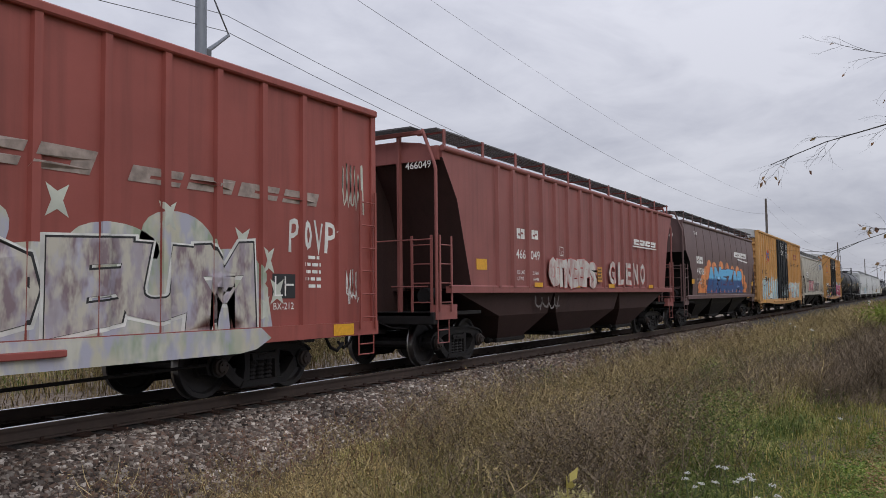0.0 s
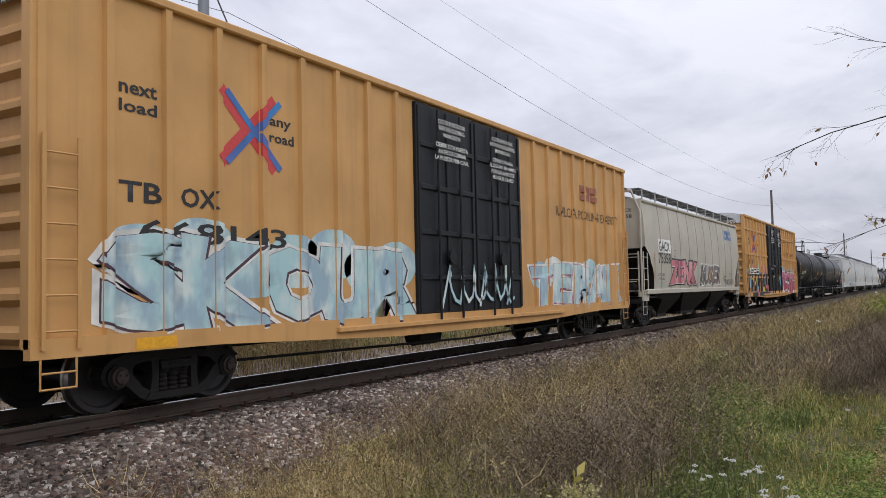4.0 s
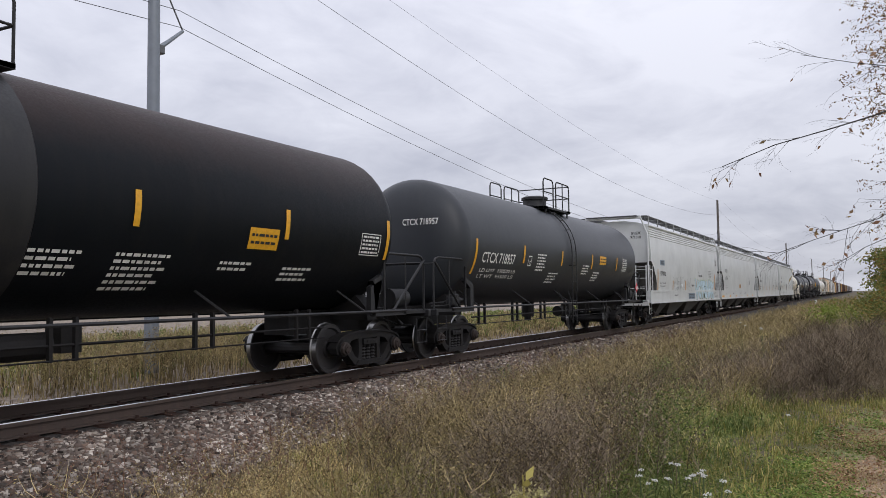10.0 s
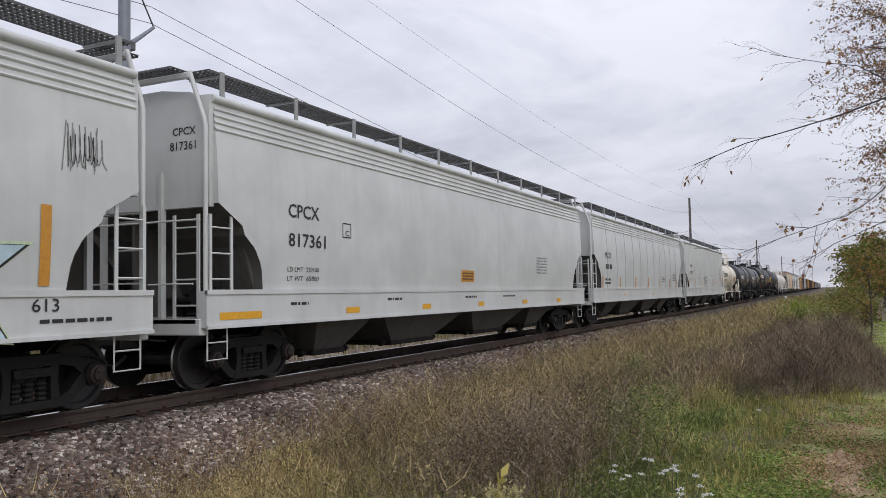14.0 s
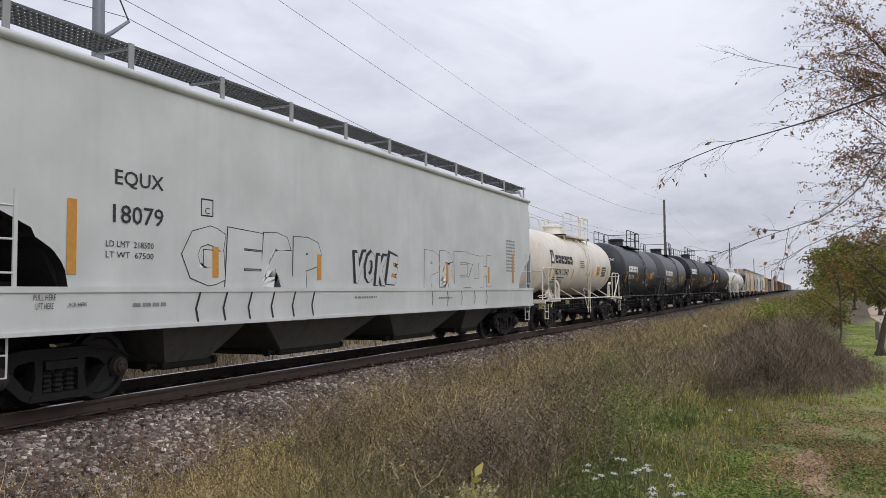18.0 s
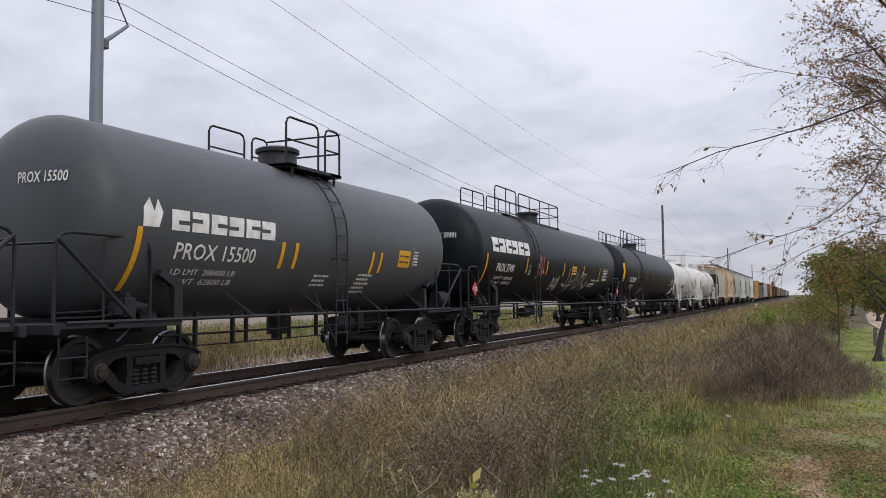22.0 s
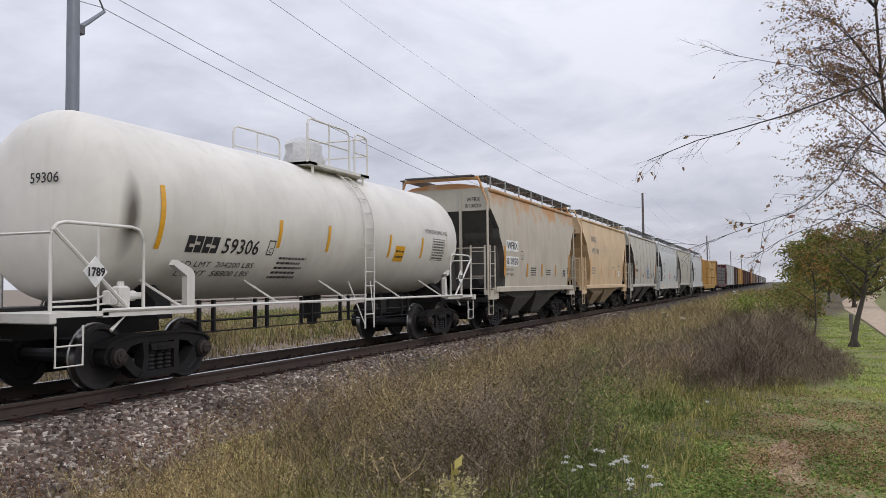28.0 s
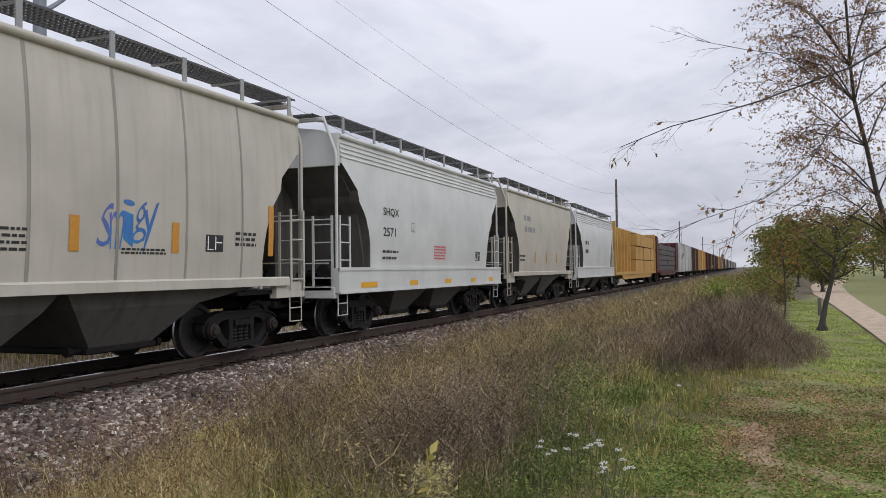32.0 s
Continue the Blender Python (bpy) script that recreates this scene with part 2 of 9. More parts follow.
# ---- mesh helpers ----
class Geo:
    """Collects vertices and faces, with a material index each, for one mesh."""

    def __init__(self):
        self.v, self.f, self.m = [], [], []

    def add(self, verts, faces, mi=0):
        o = len(self.v)
        self.v += [tuple(p) for p in verts]
        self.f += [tuple(i + o for i in f) for f in faces]
        self.m += [mi] * len(faces)
        return self

    def box(self, x0, x1, y0, y1, z0, z1, mi=0, c=0.0):
        """A box; c cuts its upright edges and its rim by that much."""
        if c <= 0:
            return self.add([(x, y, z) for z in (z0, z1) for x, y in ((x0, y0), (x1, y0), (x1, y1), (x0, y1))],
                            [(3, 2, 1, 0), (4, 5, 6, 7), (0, 1, 5, 4), (1, 2, 6, 5), (2, 3, 7, 6), (3, 0, 4, 7)], mi)
        rings = []
        for z, k in ((z0, c), (z0 + c, 0), (z1 - c, 0), (z1, c)):
            a, b, d, e = x0 + k, x1 - k, y0 + k, y1 - k
            rings.append([(a + c, d, z), (b - c, d, z), (b, d + c, z), (b, e - c, z), (b - c, e, z), (a + c, e, z), (a, e - c, z), (a, d + c, z)])
        return self.loft(rings, mi)

    def loft(self, rings, mi=0, caps=True, close=True):
        n = len(rings[0])
        verts = [p for r in rings for p in r]
        faces = []
        for k in range(len(rings) - 1):
            for i in range(n if close else n - 1):
                j = (i + 1) % n
                faces.append((k * n + i, k * n + j, (k + 1) * n + j, (k + 1) * n + i))
        if caps:
            faces.append(tuple(range(n - 1, -1, -1)))
            faces.append(tuple((len(rings) - 1) * n + i for i in range(n)))
        return self.add(verts, faces, mi)

    def tube(self, pts, r, seg=6, mi=0, r1=None):
        pts = [Vector(p) for p in pts]
        rings = []
        for i, p in enumerate(pts):
            d = (pts[min(i + 1, len(pts) - 1)] - pts[max(i - 1, 0)]).normalized()
            a = d.orthogonal().normalized() if abs(d.z) < 0.9 else d.cross(Vector((0, 1, 0))).normalized()
            if abs(d.z) < 0.9:
                a = d.cross(Vector((0, 0, 1))).normalized()
            b = d.cross(a)
            rr = r if r1 is None else r + (r1 - r) * i / (len(pts) - 1)
            rings.append([p + rr * (math.cos(t) * a + math.sin(t) * b) for t in (2 * math.pi * k / seg for k in range(seg))])
        return self.loft(rings, mi)

    def cyl(self, c, axis, r, h, seg=16, mi=0, r1=None):
        c, d = Vector(c), Vector({"x": (1, 0, 0), "y": (0, 1, 0), "z": (0, 0, 1)}[axis])
        a = Vector((0, 0, 1)) if axis != "z" else Vector((1, 0, 0))
        b = d.cross(a)
        rings = [[c + d * s + q * (math.cos(t) * a + math.sin(t) * b) for t in (2 * math.pi * k / seg for k in range(seg))]
                 for s, q in ((0, r), (h, r if r1 is None else r1))]
        return self.loft(rings, mi)

    def plate(self, outline, y0, y1, mi=0):
        """An outline in x and z, made a plate from y0 to y1."""
        return self.loft([[(x, y0, z) for x, z in outline], [(x, y1, z) for x, z in outline]], mi)

    def mesh(self, name, mats):
        me = bpy.data.meshes.new(name)
        me.from_pydata(self.v, [], self.f)
        for m in mats if isinstance(mats, (list, tuple)) else [mats]:
            me.materials.append(m)
        if any(self.m):
            me.polygons.foreach_set("material_index", self.m)
        bm = bmesh.new()
        bm.from_mesh(me)
        bmesh.ops.recalc_face_normals(bm, faces=bm.faces)
        bm.to_mesh(me)
        bm.free()
        return me


def smooth(me, angle=35):
    me.polygons.foreach_set("use_smooth", [True] * len(me.polygons))
    me.set_sharp_from_angle(angle=radians(angle))
    return me


def part(name, geo, mats, parent, label="", soft=0, at=None):
    """One mesh object under a thing or under a part of it."""
    me = geo if isinstance(geo, bpy.types.Mesh) else geo.mesh(name, mats)
    if soft and not isinstance(geo, bpy.types.Mesh):
        smooth(me, soft)
    ob = new(name, me)
    ob.parent = parent
    if at is not None:
        ob.matrix_basis = at
    if label:
        ob["label"] = label
    return ob


def thing(name, label, category, group="", at=None, kind=""):
    e = new(name)
    if at is not None:
        e.matrix_basis = at
    return tagged(e, label, category, group, kind)


SHARED = {}


def shared(key, make):
    """A mesh built once and used by all alike parts."""
    if key not in SHARED:
        SHARED[key] = make()
    return SHARED[key]


# ---- wording and sprayed letters on car sides ----
def flat_text(body, size, bold=0.0, spread=1.0):
    cu = bpy.data.curves.new("wording", "FONT")
    cu.body, cu.size, cu.resolution_u, cu.offset, cu.space_character = body, size, 2, bold, spread
    ob = bpy.data.objects.new("wording", cu)
    me = bpy.data.meshes.new_from_object(ob)
    bpy.data.objects.remove(ob)
    return me


def onto_side(me, name, mat, side, off, cuts_x=()):
    """Lays a flat mesh in x and z (stored as x, y) upon a car's near side, side(x, z) being how far that lies out."""
    bm = bmesh.new()
    bm.from_mesh(me)
    zs = [v.co.y for v in bm.verts] or [0]
    z = math.floor(min(zs) / 0.12) * 0.12
    while z < max(zs):
        bmesh.ops.bisect_plane(bm, geom=bm.verts[:] + bm.edges[:] + bm.faces[:], plane_co=(0, z, 0), plane_no=(0, 1, 0))
        z += 0.12
    for x in cuts_x:
        if min(v.co.x for v in bm.verts) < x < max(v.co.x for v in bm.verts):
            bmesh.ops.bisect_plane(bm, geom=bm.verts[:] + bm.edges[:] + bm.faces[:], plane_co=(x, 0, 0), plane_no=(1, 0, 0))
    for v in bm.verts:
        v.co = (v.co.x, -side(v.co.x, v.co.y) - off, v.co.y)
    out = bpy.data.meshes.new(name)
    bmesh.ops.recalc_face_normals(bm, faces=bm.faces)
    bm.to_mesh(out)
    bm.free()
    out.materials.clear()
    out.materials.append(mat)
    return out


def words(car, body, x0, x1, z0, z1, mat, side, bold=0.0, spread=1.0, name="lettering", cuts=()):
    """Wording fitted into the given stretch of a side."""
    me = flat_text(body, 1.0, bold, spread)
    a, b = min(v.co.x for v in me.vertices), max(v.co.x for v in me.vertices)
    c, d = min(v.co.y for v in me.vertices), max(v.co.y for v in me.vertices)
    for v in me.vertices:
        v.co = (x0 + (x1 - x0) * (v.co.x - a) / (b - a), z0 + (z1 - z0) * (v.co.y - c) / (d - c), 0)
    return part(name, onto_side(me, name, mat, side, 0.008, cuts), None, car)


def end_words(car, body, y0, y1, z0, z1, x, mat):
    """Wording on the leading end of a car."""
    me = flat_text(body, 1.0, 0.01)
    a, b = min(v.co.x for v in me.vertices), max(v.co.x for v in me.vertices)
    c, d = min(v.co.y for v in me.vertices), max(v.co.y for v in me.vertices)
    for v in me.vertices:
        v.co = (x - 0.008, y1 + (y0 - y1) * (v.co.x - a) / (b - a), z0 + (z1 - z0) * (v.co.y - c) / (d - c))
    me.materials.clear()
    me.materials.append(mat)
    return part("lettering", me, None, car)


def blocks(car, x0, x1, z0, z1, count, mat, side, slant=0.0, name="emblem", label=""):
    """A maker's or owner's mark, as plain notched blocks of its size and colour."""
    w, h = (x1 - x0) / count, z1 - z0
    for k in range(count):
        a, b = x0 + k * w, x0 + (k + 0.87) * w
        z = z0 + h * (0.4, 0.55, 0.46)[k % 3]
        slit, deep = 0.1 * h, 0.62 * (b - a)
        ring = [(a, z0), (b, z0), (b, z - slit), (b - deep, z - slit), (b - deep, z + slit), (b, z + slit), (b, z1), (a, z1)]
        if k % 2:
            ring = [(a + b - x, q) for x, q in reversed(ring)]
        me = bpy.data.meshes.new(name)
        me.from_pydata([(x + slant * (q - z0), q, 0) for x, q in ring], [], [tuple(range(8))])
        part(name, onto_side(me, name, mat, side, 0.008), None, car, label)


def bars(car, rows, mat, side, name="small_print", seed=1):
    """Unreadable print: rows of (x, z, width, height), each broken into short bars."""
    rng = random.Random(seed)
    g = Geo()
    for x, z, w, h in rows:
        a = x
        while a < x + w - h * 0.4:
            b = min(a + h * rng.uniform(1.2, 3.4), x + w)
            g.add([(a, z, 0), (b, z, 0), (b, z + h, 0), (a, z + h, 0)], [(0, 1, 2, 3)])
            a = b + h * 0.7
    me = bpy.data.meshes.new(name)
    me.from_pydata(g.v, [], g.f)
    return part(name, onto_side(me, name, mat, side, 0.005), None, car)


def patch(car, outline, mat, side, name, label="", off=0.004, cuts=()):
    """A flat coloured shape on a side, from its outline in x and z."""
    me = bpy.data.meshes.new(name)
    me.from_pydata([(x, z, 0) for x, z in outline], [], [tuple(range(len(outline)))])
    return part(name, onto_side(me, name, mat, side, off, cuts), None, car, label)


def rect(x0, x1, z0, z1):
    return [(x0, z0), (x1, z0), (x1, z1), (x0, z1)]


def stroke(g, pts, w, mi=0, taper=1.0):
    """A sprayed line of width w through points of x and z, with mitred corners."""
    pts = [Vector(p) for p in pts]
    left, right = [], []
    for i, p in enumerate(pts):
        d0 = (p - pts[i - 1]).normalized() if i else (pts[1] - p).normalized()
        d1 = (pts[i + 1] - p).normalized() if i + 1 < len(pts) else d0
        t = (d0 + d1)
        t = t.normalized() if t.length > 0.2 else d0
        n = Vector((-t.y, t.x))
        k = 0.5 * w / max(0.6, abs(n.dot(Vector((-d0.y, d0.x)))))
        if i == len(pts) - 1:
            k *= taper
        ext = (-d0 if i == 0 else d0) * (0.2 * w if i in (0, len(pts) - 1) else 0)
        left.append(p + n * k + ext)
        right.append(p - n * k + ext)
    o = len(g.v)
    for a, b in zip(left, right):
        g.v += [(a.x, a.y, 0), (b.x, b.y, 0)]
    for i in range(len(pts) - 1):
        g.f.append((o + 2 * i, o + 2 * i + 2, o + 2 * i + 3, o + 2 * i + 1))
        g.m.append(mi)


def piece(car, text, x0, x1, z0, z1, coats, side, seed, label, cuts=(), lap=0.1, wild=0.12, lean=0.0, off=0.004):
    """Sprayed letters, each bent out of shape by itself; coats: (material, fatness, shift x, shift z), from the bottom up."""
    rng = random.Random(seed)
    w = (x1 - x0) / len(text)
    for i, ch in enumerate(text):
        a, b = x0 + (i - lap) * w, x0 + (i + 1 + lap) * w
        h = z1 - z0
        corner = [(x + rng.uniform(-wild, wild) * w, z + rng.uniform(-wild, wild * 0.5) * h) for x, z in ((a, z0), (b, z0), (a + lean * h, z1), (b + lean * h, z1))]
        thin = flat_text(ch, 1.0)
        grow = 0.9 * coats[0][1]
        u0, u1 = min(v.co.x for v in thin.vertices) - grow, max(v.co.x for v in thin.vertices) + grow
        v0, v1 = min(v.co.y for v in thin.vertices) - grow, max(v.co.y for v in thin.vertices) + grow
        bend = rng.uniform(-0.1, 0.1)
        for k, (mat, fat, dx, dz) in enumerate(coats):
            me = flat_text(ch, 1.0, fat)
            for v in me.vertices:
                p, q = (v.co.x - u0) / (u1 - u0), (v.co.y - v0) / (v1 - v0)
                p += bend * math.sin(3.1 * q)
                lo = [corner[0][n] + (corner[1][n] - corner[0][n]) * p for n in (0, 1)]
                hi = [corner[2][n] + (corner[3][n] - corner[2][n]) * p for n in (0, 1)]
                v.co = (lo[0] + (hi[0] - lo[0]) * q + dx, lo[1] + (hi[1] - lo[1]) * q + dz, 0)
            part("graffiti", onto_side(me, "graffiti", mat, side, off + 0.003 * k + 0.0004 * (i % 3), cuts), None, car, label)


def strokes(car, lines, x0, z0, sx, sz, width, mat, side, label, cuts=()):
    """A tag of single sprayed strokes, each given in units of its letter size."""
    for line in lines:
        g = Geo()
        stroke(g, [(x0 + sx * u, z0 + sz * v) for u, v in line], width, taper=0.5)
        me = bpy.data.meshes.new("graffiti")
        me.from_pydata(g.v, [], g.f)
        part("graffiti", onto_side(me, "graffiti", mat, side, 0.005, cuts), None, car, label)


def lobe(car, x, z, rx, rz, mat, side, label, off=0.003, cuts=()):
    """One rounded sprayed blot."""
    return patch(car, [(x + rx * math.cos(a) * (1 + 0.06 * math.sin(3 * a + x)), z + rz * math.sin(a) * (1 + 0.05 * math.sin(2 * a + z))) for a in [0.2618 * k for k in range(24)]], mat, side, "graffiti", label, off, cuts)


def scrawl(car, x0, x1, z0, z1, width, mat, side, seed, label, loops=5, cuts=()):
    """A quick tag: one thin looping sprayed line."""
    rng = random.Random(seed)
    g = Geo()
    n = loops * 7
    pts = []
    for i in range(n):
        u = i / (n - 1)
        a = i * 0.9 + rng.uniform(-0.2, 0.2)
        pts.append((x0 + (x1 - x0) * (u * 0.86 + 0.07 + 0.6 / loops * math.cos(a) * 0.4), (z0 + z1) / 2 + (z1 - z0) * (0.36 * math.sin(a) + rng.uniform(-0.12, 0.12))))
    stroke(g, pts, width)
    for k in range(loops // 2):
        x = rng.uniform(x0, x1)
        stroke(g, [(x, z1 - rng.uniform(0, 0.2) * (z1 - z0)), (x + rng.uniform(-0.15, 0.15) * (x1 - x0), z0)], width)
    me = bpy.data.meshes.new("graffiti")
    me.from_pydata(g.v, [], g.f)
    return part("graffiti", onto_side(me, "graffiti", mat, side, 0.005, cuts), None, car, label)


# ---- running gear ----
WHEEL_R = 0.457


def wheelset_mesh():
    g = Geo()
    for sgn in (-1, 1):
        prof = ((0.0, 0.10), (0.0, 0.16), (0.05, 0.17), (0.035, 0.36), (-0.01, 0.385), (-0.01, WHEEL_R - 0.012), (0.0, WHEEL_R), (0.10, WHEEL_R + 0.004), (0.115, WHEEL_R + 0.025), (0.135, WHEEL_R + 0.02), (0.135, 0.385), (0.09, 0.36), (0.10, 0.18), (0.13, 0.16), (0.13, 0.10))
        rings = []
        for k in range(28):
            a = 2 * math.pi * k / 28
            rings.append([(r * math.cos(a), sgn * (0.80 - d), r * math.sin(a)) for d, r in prof])
        n, o = len(prof), len(g.v)
        for r in rings:
            g.v += r
        for k in range(28):
            for i in range(n - 1):
                a, b = k * n + i, ((k + 1) % 28) * n + i
                g.f.append((o + a, o + a + 1, o + b + 1, o + b))
                g.m.append(1 if i in (6, 7) else 0)
    g.cyl((0, -1.02, 0), "y", 0.075, 2.04, 10)
    g.cyl((0, -0.66, 0), "y", 0.1, 1.32, 10)
    for sgn in (-1, 1):
        for k in range(3):
            a = 2 * math.pi * k / 3
            g.cyl((0.05 * math.cos(a), sgn * 1.03 - 0.02, 0.05 * math.sin(a)), "y", 0.018, 0.04, 6)
    return smooth(g.mesh("wheelset", [WHEEL, TREAD]), 30)


def side_frame_mesh():
    """A cast truck side frame: arched top chord that hooks down over both bearings, a spring pocket and two rounded windows."""
    g = Geo()
    y0, y1 = -0.085, 0.085
    for s in (-1, 1):
        g.plate([(s * a, b) for a, b in ((0.0, 0.735), (0.48, 0.74), (0.76, 0.705), (0.96, 0.655), (1.07, 0.575), (1.1, 0.47), (1.07, 0.375), (1.0, 0.335), (0.97, 0.44), (0.81, 0.44), (0.78, 0.36), (0.72, 0.37), (0.7, 0.5), (0.6, 0.585), (0.44, 0.615), (0.0, 0.615))], y0, y1)
        g.plate([(s * a, b) for a, b in ((0.0, 0.755), (0.5, 0.76), (0.78, 0.722), (0.98, 0.67), (1.09, 0.59), (1.075, 0.57), (0.96, 0.645), (0.76, 0.692), (0.48, 0.725), (0.0, 0.722))], y0 - 0.035, y1 + 0.035)
        g.plate([(s * a, b) for a, b in ((0.26, 0.63), (0.38, 0.63), (0.36, 0.42), (0.4, 0.2), (0.27, 0.2))], y0 - 0.01, y1)
        g.plate([(s * a, b) for a, b in ((0.7, 0.5), (0.78, 0.44), (0.76, 0.34), (0.56, 0.17), (0.46, 0.13), (0.36, 0.14), (0.4, 0.24), (0.52, 0.3), (0.6, 0.4))], y0 - 0.02, y1)
        g.cyl((s * 0.889, -0.13, 0.457), "y", 0.15, 0.1, 18)
    g.plate([(-0.48, 0.125), (0.48, 0.125), (0.42, 0.215), (-0.42, 0.215)], y0 - 0.045, y1 + 0.03)
    g.plate([(-0.26, 0.60), (0.26, 0.60), (0.24, 0.5), (-0.24, 0.5)], y0 - 0.05, y1 + 0.05)
    g.box(-0.13, 0.13, y0 - 0.06, y0 - 0.04, 0.53, 0.575, c=0.006)
    return smooth(g.mesh("side_frame", STEEL_BLACK), 28)


def bearing_cap_mesh():
    """The stepped end cap of a roller bearing with its three bolts."""
    g = Geo()
    g.loft([[(r * math.cos(a), y, r * math.sin(a)) for a in [2 * math.pi * k / 18 for k in range(18)]] for y, r in ((-0.12, 0.125), (-0.175, 0.12), (-0.185, 0.09), (-0.22, 0.085), (-0.228, 0.06))])
    for k in range(3):
        a = 2 * math.pi * k / 3 + 0.4
        g.cyl((0.055 * math.cos(a), -0.245, 0.055 * math.sin(a)), "y", 0.017, 0.03, 6)
    return smooth(g.mesh("bearing_cap", CAP_RUST), 30)


def spring_mesh():
    """One coil column, drawn as a stack of rounded turns."""
    g = Geo()
    rings = []
    for k in range(11):
        z, r = 0.2 + k * 0.03, 0.078 if k % 2 else 0.056
        rings.append([(r * math.cos(2 * math.pi * i / 10), r * math.sin(2 * math.pi * i / 10), z) for i in range(10)])
    g.loft(rings)
    return g.mesh("spring", STEEL_BLACK)


def bolster_mesh():
    g = Geo()
    g.box(-0.2, 0.2, -1.05, 1.05, 0.42, 0.66, c=0.03)
    g.cyl((0, 0, 0.66), "z", 0.2, 0.12, 14)
    for s in (-1, 1):
        g.box(s * 0.5 - 0.05, s * 0.5 + 0.05, -0.75, 0.75, 0.3, 0.42)
        for y in (-0.72, 0.72):
            g.box(s * 0.44 - 0.06, s * 0.44 + 0.03, y - 0.06, y + 0.06, 0.22, 0.56)
    return g.mesh("bogie", STEEL_BLACK)


ROLLING = []      # (wheelset, where along its car, the car)


def bogie(car, x, spin=True):
    b = part("bogie", shared("bolster", bolster_mesh), None, car, "grimy cast-steel freight truck", at=pose(x, 0, 0))
    for y in (-0.99, 0.99):
        part("side_frame", shared("side_frame", side_frame_mesh), None, b, at=pose(0, y, 0, 0, 0, 0 if y < 0 else 180))
        for dx in (-0.17, 0.0, 0.17):
            part("spring", shared("springs", spring_mesh), None, b, at=pose(dx, y + (0.03 if y > 0 else -0.03), 0))
    if spin:
        for dx in (-0.889, 0.889):
            part("bearing_cap", shared("bearing_cap", bearing_cap_mesh), None, b, "rust-brown round bearing cap", at=pose(dx, -0.99, 0.457))
    for dx in (-0.889, 0.889):
        w = part("wheelset", shared("wheelset", wheelset_mesh), None, b, at=pose(dx, 0, WHEEL_R))
        if spin:
            ROLLING.append((w, x + dx, car, Vector((dx, 0, WHEEL_R))))
    return b


def coupler_mesh():
    g = Geo()
    g.box(-0.75, 0.1, -0.09, 0.09, 0.72, 0.92, c=0.02)
    g.box(-0.95, -0.68, -0.16, 0.13, 0.68, 0.98, c=0.05)
    g.box(-0.2, 0.3, -0.2, 0.2, 0.66, 0.98, c=0.02)
    g.tube([(-0.1, 0.35, 0.7), (-0.3, 0.3, 0.5), (-0.6, 0.22, 0.42), (-0.9, 0.12, 0.55)], 0.03, 6)
    g.tube([(-0.02, -0.9, 0.78), (-0.14, -0.6, 0.8), (-0.14, 0.0, 1.0)], 0.015, 5)
    return g.mesh("coupler", STEEL_BLACK)


def couplers(car, length, front=0.0):
    for x, rz in ((front, 0), (length, 180)):
        part("coupler", shared("coupler", coupler_mesh), None, car, at=pose(x, 0, 0, 0, 0, rz))


def ladder_mesh(h, w, rungs, mat, r=0.013):
    """A ladder in the plane y = 0, of two flat stiles and round rungs."""
    g = Geo()
    for x in (0, w):
        g.box(x - 0.025, x + 0.025, -0.012, 0.012, 0, h)
    for k in range(rungs):
        z = h * (k + 0.5) / rungs
        g.tube([(0, 0, z), (w, 0, z)], r, 5)
    return g.mesh("ladder", mat)


def stirrup_mesh(w, d, mat):
    g = Geo()
    g.tube([(0, 0, 0), (0, 0, -d), (w, 0, -d), (w, 0, 0)], 0.016, 5)
    g.tube([(0, 0, -d * 0.5), (w, 0, -d * 0.5)], 0.012, 5)
    return g.mesh("step", mat)


def grating_mesh(length, width, mat):
    """An open roof walk: long bearing bars with a close row of cross bars."""
    g = Geo()
    for k in range(7):
        y = -width / 2 + width * k / 6
        g.box(0, length, y - 0.008, y + 0.008, -0.03, 0.0)
    n = int(length / 0.085)
    for k in range(n + 1):
        x = length * k / n
        g.box(x - 0.016, x + 0.016, -width / 2, width / 2, -0.012, 0.004)
    return g.mesh("roof_walk", mat)


# ---- covered hopper ----
def hopper_side(kind):
    """How far the side lies out at a height, for the forms of hopper."""
    def flat(x, z):
        return 1.56
    def curved(x, z):
        u = (z - 2.55) / 1.75
        return 1.60 - 0.12 * abs(u) ** 2.2
    return flat if kind in ("rib", "flat") else curved


